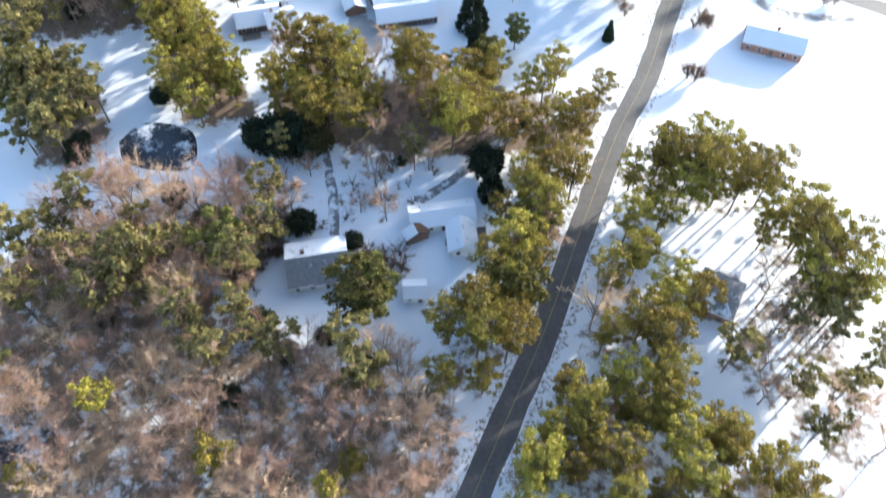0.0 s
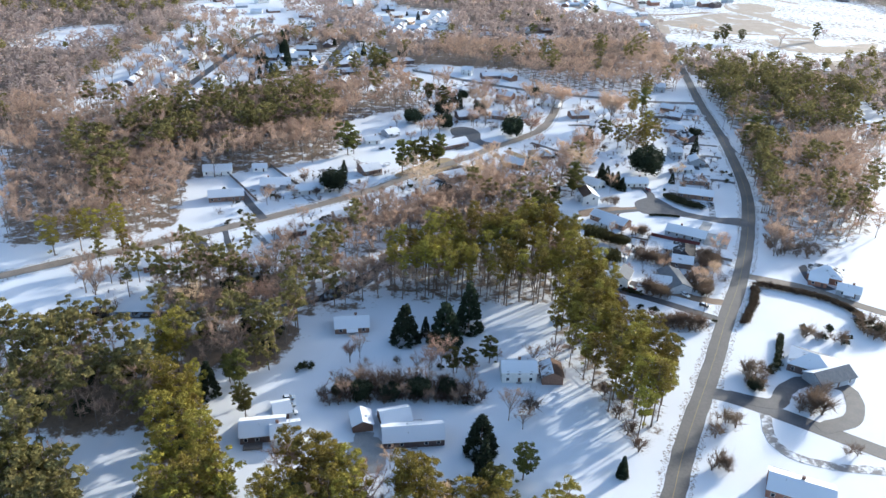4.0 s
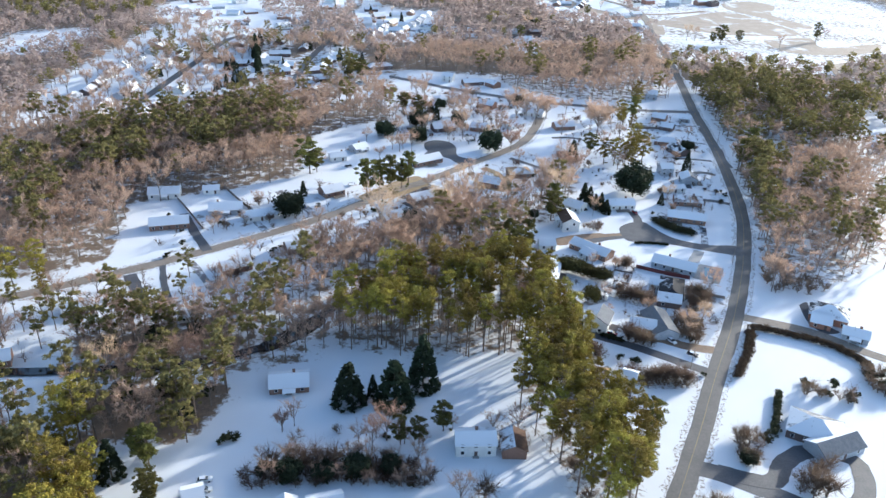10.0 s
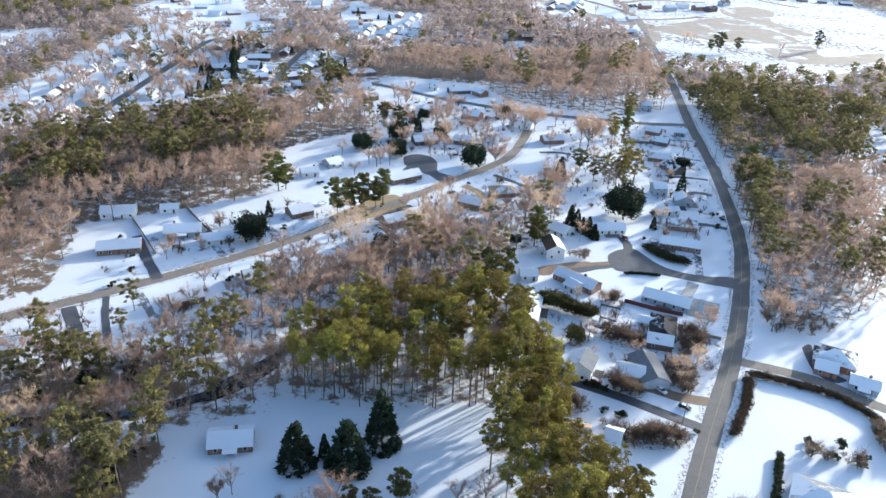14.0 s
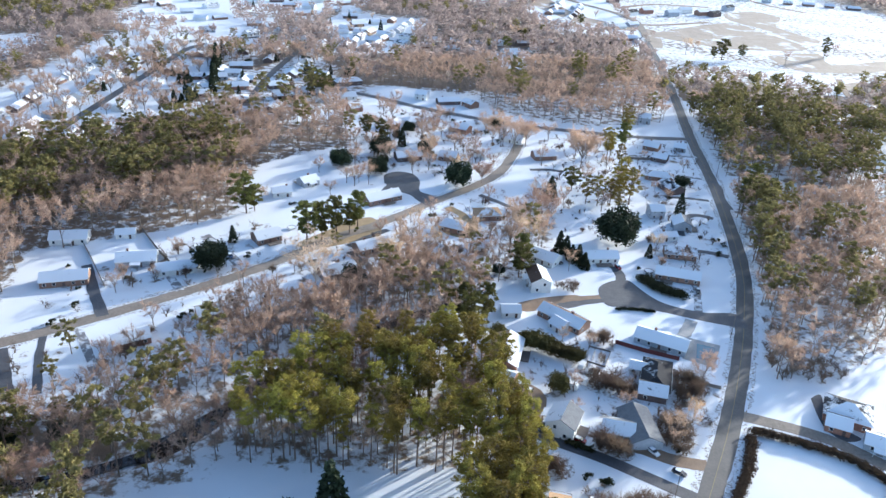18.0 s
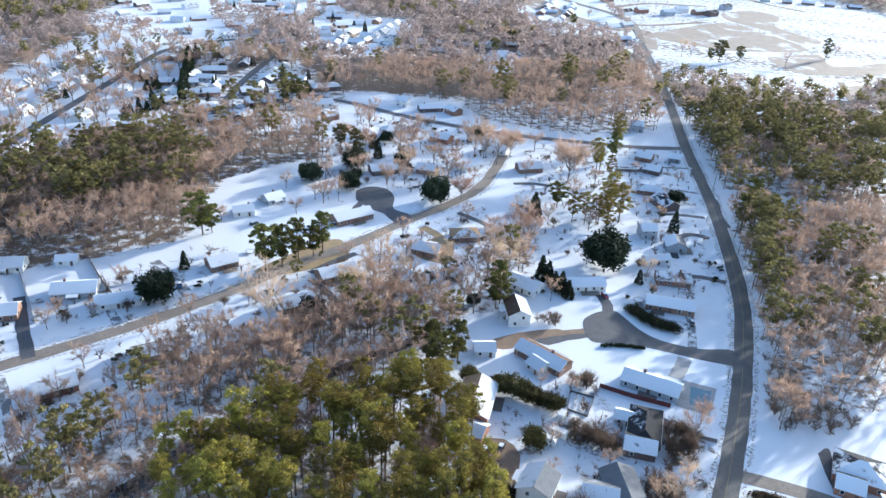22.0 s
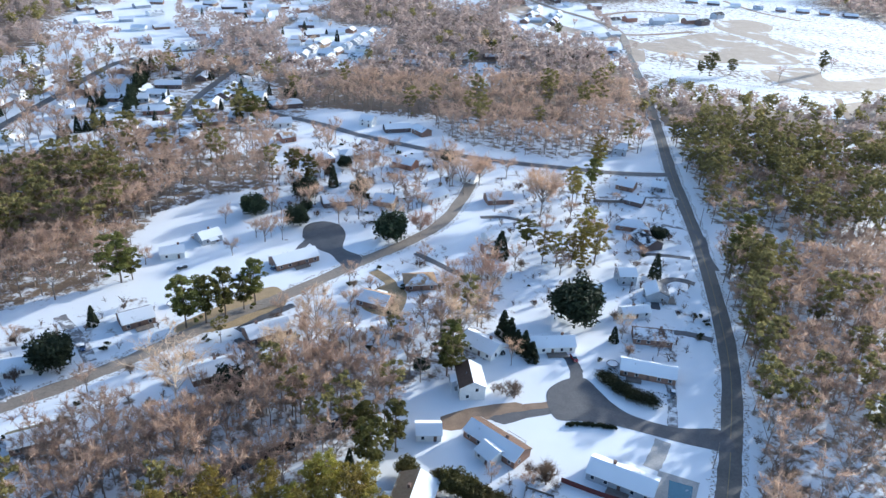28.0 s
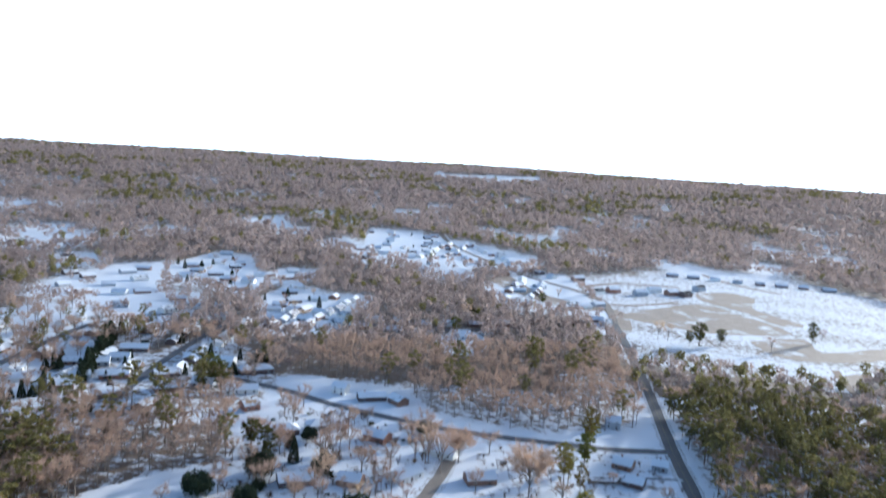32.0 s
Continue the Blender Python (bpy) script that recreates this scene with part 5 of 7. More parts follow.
patch("creek_pool", P_CREEKPOOL, M_WATER, -1.45, "dark still water where the creek widens", "creek", thick=0.2)
strip("creek_water", CREEK, 4.2, M_WATER, -1.46, "dark narrow creek between snowy banks", "creek")
for s_ in (-1, 1):
    line_ = smooth_line(MAIN, 3)
    side_ = []
    for a_, b_ in zip(line_[:-1], line_[1:]):
        d_ = (b_ - a_) / np.linalg.norm(b_ - a_)
        side_.append(tuple(a_ + np.array([-d_[1], d_[0]]) * 0.12 * s_))
    if s_ > 0:
        strip("centre_line", side_, 0.14, M_LINE, 0.066, "faded yellow centre line of the main road", "road marking", thick=0.02)

# ---- trees: a few of each kind are built, then copied all over the woods
PINES = [prototype("pine_tree", pine_parts(10 + i, h, c, s), M_BARK, M_NEEDLE, "tall olive-green pine with a bare lower trunk", "tree")
         for i, (h, c, s) in enumerate([(18, 0.5, 4.0), (20, 0.46, 3.7), (16, 0.58, 4.2), (19, 0.54, 3.6), (14, 0.68, 4.0)])]
TALLS = [prototype("tall_pine_tree", pine_parts(20 + i, h, c, s, 30, 72, 0.36), M_BARK, M_NEEDLE, "very tall olive-green pine with a long bare trunk", "tree")
         for i, (h, c, s) in enumerate([(24, 0.38, 2.9), (22, 0.42, 3.1), (25, 0.36, 2.8), (20, 0.46, 3.2), (23, 0.36, 2.6)])]
FULLS = [prototype("full_pine_tree", pine_parts(25 + i, h, c, s, 44, 66, 0.44), M_BARK, M_NEEDLE, "large yellow-green pine with a full crown", "tree")
         for i, (h, c, s) in enumerate([(20, 0.66, 4.6), (22, 0.6, 4.4), (18, 0.72, 4.8)])]
ROWS = [prototype("row_pine_tree", pine_parts(28 + i, h, c, s, 38, 70, 0.42), M_BARK, M_NEEDLE, "tall yellow-green pine in a dense row", "tree")
        for i, (h, c, s) in enumerate([(23, 0.5, 4.2), (21, 0.54, 4.0), (24, 0.48, 4.1)])]
BARES = [prototype("bare_tree", bare_parts(30 + i, h, s, 11, 1500, 0.032), M_LIMB, M_TWIG, "leafless brown deciduous tree", "tree")
         for i, (h, s) in enumerate([(16, 5.6), (14, 6.0), (18, 5.6), (13, 5.0), (15, 6.4)])]
CONES = [prototype("spruce_tree", cone_parts(50 + i, h, r), M_BARK, M_SPRUCE, "dense dark green cone-shaped evergreen", "tree")
         for i, (h, r) in enumerate([(11, 3.2), (13, 3.0), (9, 3.4)])]
BUSHES = [prototype("evergreen_shrub", bush_parts(60 + i), M_BARK, M_HEDGE, "rounded dark evergreen shrub in the snow", "shrub") for i in range(3)]
RUSTS = [prototype("bare_shrub", bare_parts(70 + i, 2.5, 1.7, 7, 520, 0.03), M_BARK, M_RUST, "reddish-brown leafless shrub in the snow", "shrub") for i in range(2)]
trng = np.random.default_rng(5)
USED = set()


def on_road(x, y, clear=1.0):
    for line, width in ROAD_LINES:
        for a, b in zip(line[:-1], line[1:]):
            d = b - a
            if abs(x - a[0]) > 40 or abs(y - a[1]) > 60:
                continue
            t = min(1, max(0, ((x - a[0]) * d[0] + (y - a[1]) * d[1]) / (d @ d + 1e-9)))
            if math.hypot(x - a[0] - t * d[0], y - a[1] - t * d[1]) < width / 2 + clear:
                return True
    return False


def in_house(x, y, clear=1.5):
    for hx, hy, ang, l, w, *_ in HOUSES:
        a = radians(ang)
        u, v = (x - hx) * math.cos(a) + (y - hy) * math.sin(a), -(x - hx) * math.sin(a) + (y - hy) * math.cos(a)
        if abs(u) < l / 2 + clear and abs(v) < w / 2 + clear:
            return True
    return False


LITE_PINES = [pine_parts(110 + i, h, c, s, 19, 27, 0.95) for i, (h, c, s) in enumerate([(19, 0.55, 4.6), (21, 0.5, 4.3), (17, 0.6, 4.8), (20, 0.5, 4.5)])]
LITE_BARES = [bare_parts(130 + i, h, s, 5, 470, 0.078) for i, (h, s) in enumerate([(15, 5.4), (13, 5.8), (17, 5.4), (12, 5.2)])]
SMALL_BARES = [bare_parts(150 + i, h, s, 7, 640, 0.045) for i, (h, s) in enumerate([(9, 3.6), (8, 4.0), (10, 3.8)])]
LITE_SHRUBS = [bare_parts(140 + i, 2.4, 1.8, 5, 190, 0.045) for i in range(3)]
PLANTED = []
COUNT = {"pine_tree": 0, "bare_tree": 0}
JOINED = {}


def plant(protos, x, y, size=1.0, group=""):
    """One tree: the first use takes the prototype itself, every later one a copy."""
    p = protos[int(trng.integers(len(protos)))]
    z = float(creek_depth(np.array(x), np.array(y))) - 0.05
    m = Matrix.LocRotScale((x, y, z), Euler((0, 0, trng.uniform(0, 6.28))), None)
    if p.name in USED:
        ob = copy_thing(p, m)
    else:
        USED.add(p.name)
        ob = p
        ob.matrix_basis = m
    s = size * trng.uniform(0.8, 1.16)
    PLANTED.append((x, y, s))
    ob.scale = (s * trng.uniform(0.92, 1.12), s * trng.uniform(0.92, 1.12), s)
    return tagged(ob, group=group)


def wood(area, spacing, pine_share, seed, group, size=1.0, single=True, tall=None):
    """Trees over an area; past the three hundred nearest of a kind they are joined into one mesh."""
    for x, y in scatter(area, spacing, seed):
        if on_road(x, y, 2.0) or in_house(x, y, 2.5) or inside(x, y, P_POND) or inside(x, y, P_POND2):
            continue
        if math.hypot(x - SYC_AT[0][0], y - SYC_AT[0][1]) < 9 or inside(x, y, FAR_GAP_A) or inside(x, y, FAR_GAP_B) or inside(x, y, FAR_GAP_D):
            continue
        pine = trng.uniform() < pine_share
        kind = "pine_tree" if pine else "bare_tree"
        if single and COUNT[kind] < (370 if pine else 230):
            COUNT[kind] += 1
            plant((tall or PINES) if pine else BARES, x, y, size, group)
        else:
            JOINED.setdefault(kind, []).append((x, y, size))


def triangles(verts, faces):
    tri = [(f[0], f[i], f[i + 1]) for f in faces for i in range(1, len(f) - 1)]
    return np.asarray(verts, float)[np.array(tri)]


def big_mesh(name, tris, materials, index, label, category):
    """One mesh from loose triangles."""
    q = tris.reshape(-1, 3)
    k = len(q)
    me = bpy.data.meshes.new(name)
    me.vertices.add(k)
    me.vertices.foreach_set("co", q.astype(np.float32).ravel())
    me.loops.add(k)
    me.loops.foreach_set("vertex_index", np.arange(k, dtype=np.int32))
    me.polygons.add(k // 3)
    me.polygons.foreach_set("loop_start", np.arange(0, k, 3, dtype=np.int32))
    for m in materials:
        me.materials.append(m)
    me.polygons.foreach_set("material_index", np.asarray(index, np.int32))
    me.update(calc_edges=True)
    return tagged(new(name, me), label, category, kind="stuff")


def join_trees(name, places, protos, materials, label, category="woods", small=()):
    out, index = [], []
    ready = [(triangles(*w), triangles(*l)) for w, l in protos]
    small = [(triangles(*w), triangles(*l)) for w, l in small]
    for x, y, size in places:
        few = ready
        if small and size < 0.85:
            few, size = small, size * 1.6
        w, l = few[int(trng.integers(len(few)))]
        p = np.concatenate([w, l])
        a, s = trng.uniform(0, 6.28), size * trng.uniform(0.8, 1.2)
        z = float(creek_depth(np.array(x), np.array(y))) + float(rise(np.array(x), np.array(y)))
        out.append(np.stack([s * (p[..., 0] * math.cos(a) - p[..., 1] * math.sin(a)) + x, s * (p[..., 0] * math.sin(a) + p[..., 1] * math.cos(a)) + y, s * p[..., 2] + z], -1))
        index.append(np.r_[np.zeros(len(w), int), np.ones(len(l), int)])
    big_mesh(name, np.concatenate(out), materials, np.concatenate(index), label, category)


wood(PINE_ROW, 5.9, 1.0, 2, "row of pines", tall=ROWS)
wood(GROVE, 4.9, 0.8, 1, "pines of the grove", tall=TALLS)
wood(SE_ROW, 5.6, 1.0, 15, "row of pines by the snowy field", tall=FULLS)
wood(ROADSIDE_W, 6.0, 0.9, 16, "pines beside the main road", tall=FULLS)
wood(ROADSIDE_E, 8.6, 0.9, 17, "pines beside the main road", tall=FULLS)
wood(SOUTH_PINES, 6.8, 0.95, 11, "pines of the southern wood", tall=FULLS)
wood(SOUTH_BELT, 6.8, 0.78, 12, "pines of the southern wood", tall=FULLS)
wood(FOOT_EAST, 8, 0.6, 19, "pines beside the main road", tall=FULLS)
wood(FOOT_BARE, 6.8, 0.14, 18, "trees of the south-western wood")
wood(SW_WOODS, 6.5, 0.28, 13, "trees of the south-western wood", tall=FULLS)
wood(CREEK_WOODS, 6.6, 0.12, 3, "trees along the creek", tall=TALLS)
wood(RIGHT_WOODS, 8, 0.5, 20, "trees of the south-eastern wood")
wood(SW_FAR, 6.6, 0.62, 14, "trees of the south-western wood", tall=FULLS)
wood(SW_MID, 6.2, 0.7, 31, "trees of the south-western wood")
wood(CREEK_PINES, 8.0, 0.75, 47, "trees along the creek", tall=FULLS)
wood(STREET_BACK, 8.6, 0.05, 30, "bare trees behind the street")
wood(SW_CREEK, 6.6, 0.6, 41, "trees along the creek", tall=TALLS)
wood(FAR_STREETS, 15, 0.15, 42, "", 0.75, single=False)
wood(WEST_YARDS, 11, 0.3, 46, "", 0.8, single=False)
wood(STREET_YARDS, 13, 0.03, 44, "", 0.62, single=False)
wood(TERRACE_YARDS, 26, 0.0, 45, "", 0.5, single=False)
wood(LOW_STREET, 10, 0.0, 43, "", 0.9, single=False)
wood(EAST_ROADSIDE, 7, 0.8, 10, "pines beside the main road", single=False)
wood(EAST_BARE, 9.6, 0.08, 9, "", single=False)
wood(EAST_OUTER, 9, 0.12, 32, "", single=False)
wood(EAST_PINES, 7.6, 0.5, 8, "", single=False)
wood(NW_PINES, 9.4, 0.06, 4, "", 1.2, single=False)
wood(NW_BAND, 9.0, 0.85, 48, "", 1.1, single=False)
wood(NW_LEFT, 9.5, 0.7, 49, "", 1.1, single=False)
wood(NW_BARE, 9.4, 0.03, 5, "", 1.2, single=False)
wood(MID_BARE, 14, 0.1, 6, "", 1.2, single=False)
wood(BELT, 9.5, 0.06, 7, "", 1.1, single=False)
wood(FAR_YARDS, 20, 0.2, 33, "", 0.8, single=False)
wood(CLOSE_YARDS, 15, 0.0, 34, "", 0.8, single=False)
wood(MID_YARDS, 27, 0.0, 35, "", 0.75, single=False)
wood(TERRACE_BACK, 26, 0.0, 36, "", 0.7, single=False)
wood(COLUMN_YARDS, 27, 0.0, 37, "", 0.45, single=False)
wood(SOUTH_YARDS, 11, 0.25, 38, "", 0.7, single=False)
wood(EAST_YARDS, 22, 0.0, 39, "", 0.45, single=False)
wood(SOUTH_GARDEN, 8, 0.0, 40, "", 0.45, single=False)
join_trees("pine_woods", JOINED["pine_tree"], LITE_PINES, [M_BARK, M_HAZENEEDLE], "haze-greyed olive pines of the woods farther off")
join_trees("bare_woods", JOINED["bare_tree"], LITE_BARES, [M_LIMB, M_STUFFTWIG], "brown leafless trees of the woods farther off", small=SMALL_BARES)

# ---- single trees and shrubs in the yards
ROUND = [prototype("broadleaf_evergreen", bush_parts(80 + i, 4.6, 8.5, 70, 72, 0.7), M_BARK, M_SPRUCE, "broad dark broadleaf evergreen tree in snow", "tree") for i in range(2)]
YARDS = [prototype("yard_pine_tree", pine_parts(95 + i, h, 0.74, s, 48, 62, 0.56), M_BARK, M_YARDPINE, "broad dark green pine standing in a yard", "tree") for i, (h, s) in enumerate([(15, 4.3), (16.5, 4.0), (14, 4.6)])]
BRONZE = [prototype("bronze_evergreen", bush_parts(84, 4.4, 8.0, 60, 56, 0.62), M_BARK, M_BRONZE, "bronze-green evergreen tree beside a lane", "tree")]
DOMED = [prototype("domed_bare_tree", bare_parts(90, 14, 8.0, 30, 5600, 0.04), M_LIMB, M_TWIG, "large leafless tree with a domed crown", "tree")]
SYCAMORE = [prototype("sycamore_tree", bare_parts(91, 19, 8.0, 18, 1400, 0.05), M_PALE, M_TWIG, "pale-barked leafless sycamore by the street", "tree")]
for protos, rows_, group in ((ROUND, DARK_TREES, "dark yard evergreens"), (YARDS, YARD_PINES, "yard pines"), (YARDS, YARD_PINES_B, "yard pines"), (FULLS, STREET_PINES, "pines by the street"), (FULLS, BIG_PINES, "tall pines between the yards"), (ROUND, SHADE_EVERGREENS, "evergreens under the southern pines"), (YARDS, GLADE_PINES, "yard pines"), (CONES, SPRUCES, "cone-shaped evergreens"),
                             (BARES, YARD_BARES, "bare yard trees"), (BARES, YARD_BARES_B, "bare yard trees"), (RUSTS, RUST_SHRUBS, "rusty shrubs"),
                             (RUSTS, RUST_SHRUBS_B, "rusty shrubs"), (BUSHES, SHRUBS, "evergreen shrubs"), (BUSHES, SHRUBS_B, "evergreen shrubs")):
    for x, y, size in rows_:
        plant(protos, x, y, size, group)
for n, (area, spacing) in enumerate(((CLOSE_YARDS, 34), (FAR_YARDS, 40), (SW_MID, 26), (STREET_BACK, 34))):
    for x, y in scatter(area, spacing, 200 + n):
        if not on_road(x, y, 2) and not in_house(x, y, 2.5):
            plant(ROUND if trng.uniform() < 0.55 else CONES, x, y, trng.uniform(0.5, 1.1), "dark yard evergreens")
for n, (area, spacing) in enumerate(((CLOSE_YARDS, 16), (MID_YARDS, 24), (COLUMN_YARDS, 24), (EAST_YARDS, 26), (SOUTH_GARDEN, 9), (SOUTH_YARDS, 12), (STREET_YARDS, 13), (TERRACE_YARDS, 13))):
    for x, y in scatter(area, spacing, 300 + n):
        if not on_road(x, y, 1) and not in_house(x, y, 0.8):
            rusty = trng.uniform() < 0.5
            plant(RUSTS if rusty else BUSHES, x, y, trng.uniform(0.7, 1.4), "rusty shrubs" if rusty else "evergreen shrubs")
for points, step, tall_ in ((FAR_HEDGE_A, 4.5, 0.8), (FAR_HEDGE_B, 4.5, 0.8), (FAR_HEDGE_C, 6, 1.2), (FAR_HEDGE_D, 5, 0.7), (FAR_HEDGE_E, 8, 0.8), (FAR_TREES_F, 12, 0.6)):
    line_ = smooth_line(points, 12)
    gone = 0.0
    for a_, b_ in zip(line_[:-1], line_[1:]):
        gone += float(np.linalg.norm(b_ - a_))
        if gone > step:
            gone = 0.0
            plant(CONES, float(b_[0]), float(b_[1]), tall_, "evergreen rows of the far streets")
for n, area in enumerate((THICKET_A, THICKET_B, THICKET_C, THICKET_D, THICKET_E, THICKET_F, THICKET_G, THICKET_H, THICKET_I, THICKET_J, THICKET_K, THICKET_L, THICKET_M, THICKET_N, THICKET_O, THICKET_P, THICKET_Q, THICKET_R, THICKET_S, THICKET_T)):
    spots_ = []
    for x, y in scatter(area, 4.2 if n == 9 else 2.3 if n < 6 or 6 < n < 10 else 2.6, 400 + n):
        if not on_road(x, y, 0.5) and not in_house(x, y, 0.5):
            spots_.append((x, y, trng.uniform(0.6, 1.35)))
    join_trees("thicket", spots_, LITE_SHRUBS, [M_BARK, M_RUST], "brown thicket of leafless shrubs in thin snow", "shrubs")
    PLANTED += spots_
for x, y, size in [*OLIVE_TREES, (-34.7, 146.4, 1.3), (-29.0, 145.4, 1.0)]:
    plant(BRONZE, x, y, size, "dark yard evergreens")
plant(DOMED, 123, 553, 1.55)
plant(DOMED, 92, 590, 1.0)
plant(DOMED, 62, 520, 0.8)
plant(SYCAMORE, *SYC_AT[0], 1.35)

# low plants and dead stalks in the beds and along the walls
TUFTS = [bare_parts(160 + i, 1.3, 0.8, 2, 34, 0.06) for i in range(4)]
spots_ = []
for n, (area, spacing) in enumerate(((COLUMN_YARDS, 7), (EAST_YARDS, 6.6), (CLOSE_YARDS, 7), (MID_YARDS, 6.5), (STREET_YARDS, 6.5), (TERRACE_YARDS, 9), (SOUTH_YARDS, 5), (WEST_YARDS, 6.5))):
    for x, y in scatter(area, spacing, 500 + n):
        if not on_road(x, y, 0.6) and not in_house(x, y, 0.5) and math.sin(x / 6.1) * math.sin(y / 7.3) > -0.35:
            spots_.append((x, y, trng.uniform(0.5, 1.5)))
join_trees("garden_plants", spots_, TUFTS, [M_BARK, M_RUST], "brown dead stalks and low bare shrubs in snowy yards", "plants")
PLANTED += [(x, y, s) for x, y, s in spots_ if s > 1.1]
# snow is thin and broken where shrubs and trees stand
for x, y, s in PLANTED:
    i0, i1 = np.searchsorted(gx, (x - 7, x + 7))
    j0, j1 = np.searchsorted(gy, (y - 7, y + 7))
    near_ = np.exp(-((GX[j0:j1, i0:i1] - x) ** 2 + (GY[j0:j1, i0:i1] - y) ** 2) / 6.0)
    LITTER[j0:j1, i0:i1] = np.maximum(LITTER[j0:j1, i0:i1], 0.56 * near_)
ground.data.attributes.new("litter", "FLOAT", "POINT").data.foreach_set("value", LITTER.ravel().astype(np.float32))


# ---- far woods, past counting
def far_clump(rng, kind, count, size):
    if kind == "pine":
        return needles(rng, (0, 0, 10), (3.4, 3.4, 4.5), count, size)[0].reshape(-1, 3, 3)
    return needles(rng, (0, 0, 8), (4.6, 4.6, 4.5), count, size * 0.9)[0].reshape(-1, 3, 3)


def far_wood_mesh(name, near, far, spacing, count, leaf, scale, share, material_pair, seed, half=0.68):
    """Trees in a ring sector ahead, joined into one mesh for each kind."""
    rng = np.random.default_rng(seed)
    xs = np.arange(-far * half, far * half, spacing)
    ys = np.arange(near * 0.55, far, spacing)
    X, Y = np.meshgrid(xs, ys)
    X, Y = X + rng.uniform(-0.5, 0.5, X.shape) * spacing, Y + rng.uniform(-0.5, 0.5, X.shape) * spacing
    d = np.hypot(X - 60, Y)
    ok = (d > near) & (d < far) & (np.abs(X - 60) < 0.75 * Y + 120)
    ok &= ~((np.abs(X - 40) < 300) & (Y < 720))
    for area in WOODS + CLEARINGS:
        ok &= ~inside_many(X, Y, area)
    ok &= ~far_open(X, Y) | (rng.uniform(size=X.shape) < 0.16)
    X, Y = X[ok], Y[ok]
    pine = rng.uniform(size=X.shape) < share * (0.1 + 1.5 * (np.sin(X / 190 + 2 + np.sin(Y / 90)) * np.sin(Y / 230 + 1 + np.sin(X / 120)) > 0.35))
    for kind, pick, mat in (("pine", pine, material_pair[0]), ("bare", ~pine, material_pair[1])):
        x, y = X[pick], Y[pick]
        n = len(x)
        if not n:
            continue
        protos = np.stack([far_clump(rng, kind, count, leaf) for _ in range(8)])
        which = rng.integers(0, 8, n)
        a = rng.uniform(0, 6.28, n)
        s = scale * rng.uniform(0.75, 1.25, n)
        p = protos[which] * s[:, None, None, None]
        c, sn = np.cos(a)[:, None, None], np.sin(a)[:, None, None]
        q = np.stack([p[..., 0] * c - p[..., 1] * sn + x[:, None, None], p[..., 0] * sn + p[..., 1] * c + y[:, None, None],
                      p[..., 2] * (1 / scale) ** 0.55 + rise(x, y)[:, None, None]], -1).reshape(-1, 3)
        me = bpy.data.meshes.new(name)
        k = len(q)
        me.vertices.add(k)
        me.vertices.foreach_set("co", q.astype(np.float32).ravel())
        me.loops.add(k)
        me.loops.foreach_set("vertex_index", np.arange(k, dtype=np.int32))
        me.polygons.add(k // 3)
        me.polygons.foreach_set("loop_start", np.arange(0, k, 3, dtype=np.int32))
        me.update(calc_edges=True)
        me.materials.append(mat)
        tagged(new(name + ("_pines" if kind == "pine" else ""), me),
               "distant pine woods in haze-greyed olive green" if kind == "pine" else "distant leafless woods in haze-greyed brown", "woods", kind="stuff")


far_wood_mesh("far_woods", 330, 1250, 10.5, 46, 2.1, 1.0, 0.24, (M_HAZENEEDLE, M_HAZETWIG), 1)
far_wood_mesh("farther_woods", 1250, 2300, 15, 22, 3.0, 1.4, 0.26, (M_HAZENEEDLE, M_HAZETWIG), 2)
far_wood_mesh("farthest_woods", 2300, 4850, 27, 15, 4.2, 2.3, 0.24, (M_HAZENEEDLE, M_HAZETWIG), 3)

# ---- houses
SHINGLES = [((0.16, 0.15, 0.15), (0.26, 0.25, 0.25)), ((0.07, 0.045, 0.033), (0.14, 0.085, 0.06)), ((0.011, 0.012, 0.016), (0.03, 0.031, 0.037)),
            ((0.11, 0.115, 0.125), (0.2, 0.205, 0.215)), ((0.25, 0.16, 0.09), (0.38, 0.26, 0.16)), ((0.09, 0.08, 0.05), (0.16, 0.14, 0.08))]
WALLS = [surface("white_siding", (0.55, 0.55, 0.53), (0.76, 0.75, 0.72), scale=0.4), surface("brown_brick_wall", (0.15, 0.085, 0.06), (0.28, 0.17, 0.12), scale=1.5, fine=5),
         surface("dark_brick_wall", (0.07, 0.05, 0.048), (0.14, 0.1, 0.09), scale=1.5, fine=5), surface("grey_siding", (0.26, 0.28, 0.31), (0.4, 0.42, 0.45), scale=0.4),
         surface("red_brick_wall", (0.2, 0.09, 0.06), (0.36, 0.19, 0.13), scale=1.5, fine=5)]
WALL_WORDS = ["white-sided", "brown brick", "dark brick", "grey-sided", "red brick"]
ROOF_WORDS = ["grey", "brown", "dark", "grey", "tan", "olive-brown"]
ROOFS = {}
M_TRIM = surface("white_trim", (0.6, 0.6, 0.58), (0.8, 0.79, 0.77), scale=1)
M_PANE = glassy("window_glass", (0.02, 0.025, 0.035))
M_DOOR = surface("painted_door", (0.07, 0.05, 0.045), (0.14, 0.09, 0.07), scale=2)
M_CHIMNEY = surface("chimney_brick", (0.14, 0.08, 0.06), (0.26, 0.16, 0.12), scale=2, fine=5)


def roof_material(tone, cover):
    c = round(min(1.0, max(0.05, cover)) * 8) / 8
    if (tone, c) not in ROOFS:
        ROOFS[tone, c] = snowed("snowy_shingles", *SHINGLES[tone], cover=c, scale=0.3, rough=0.9, spec=0.2)
    return ROOFS[tone, c]


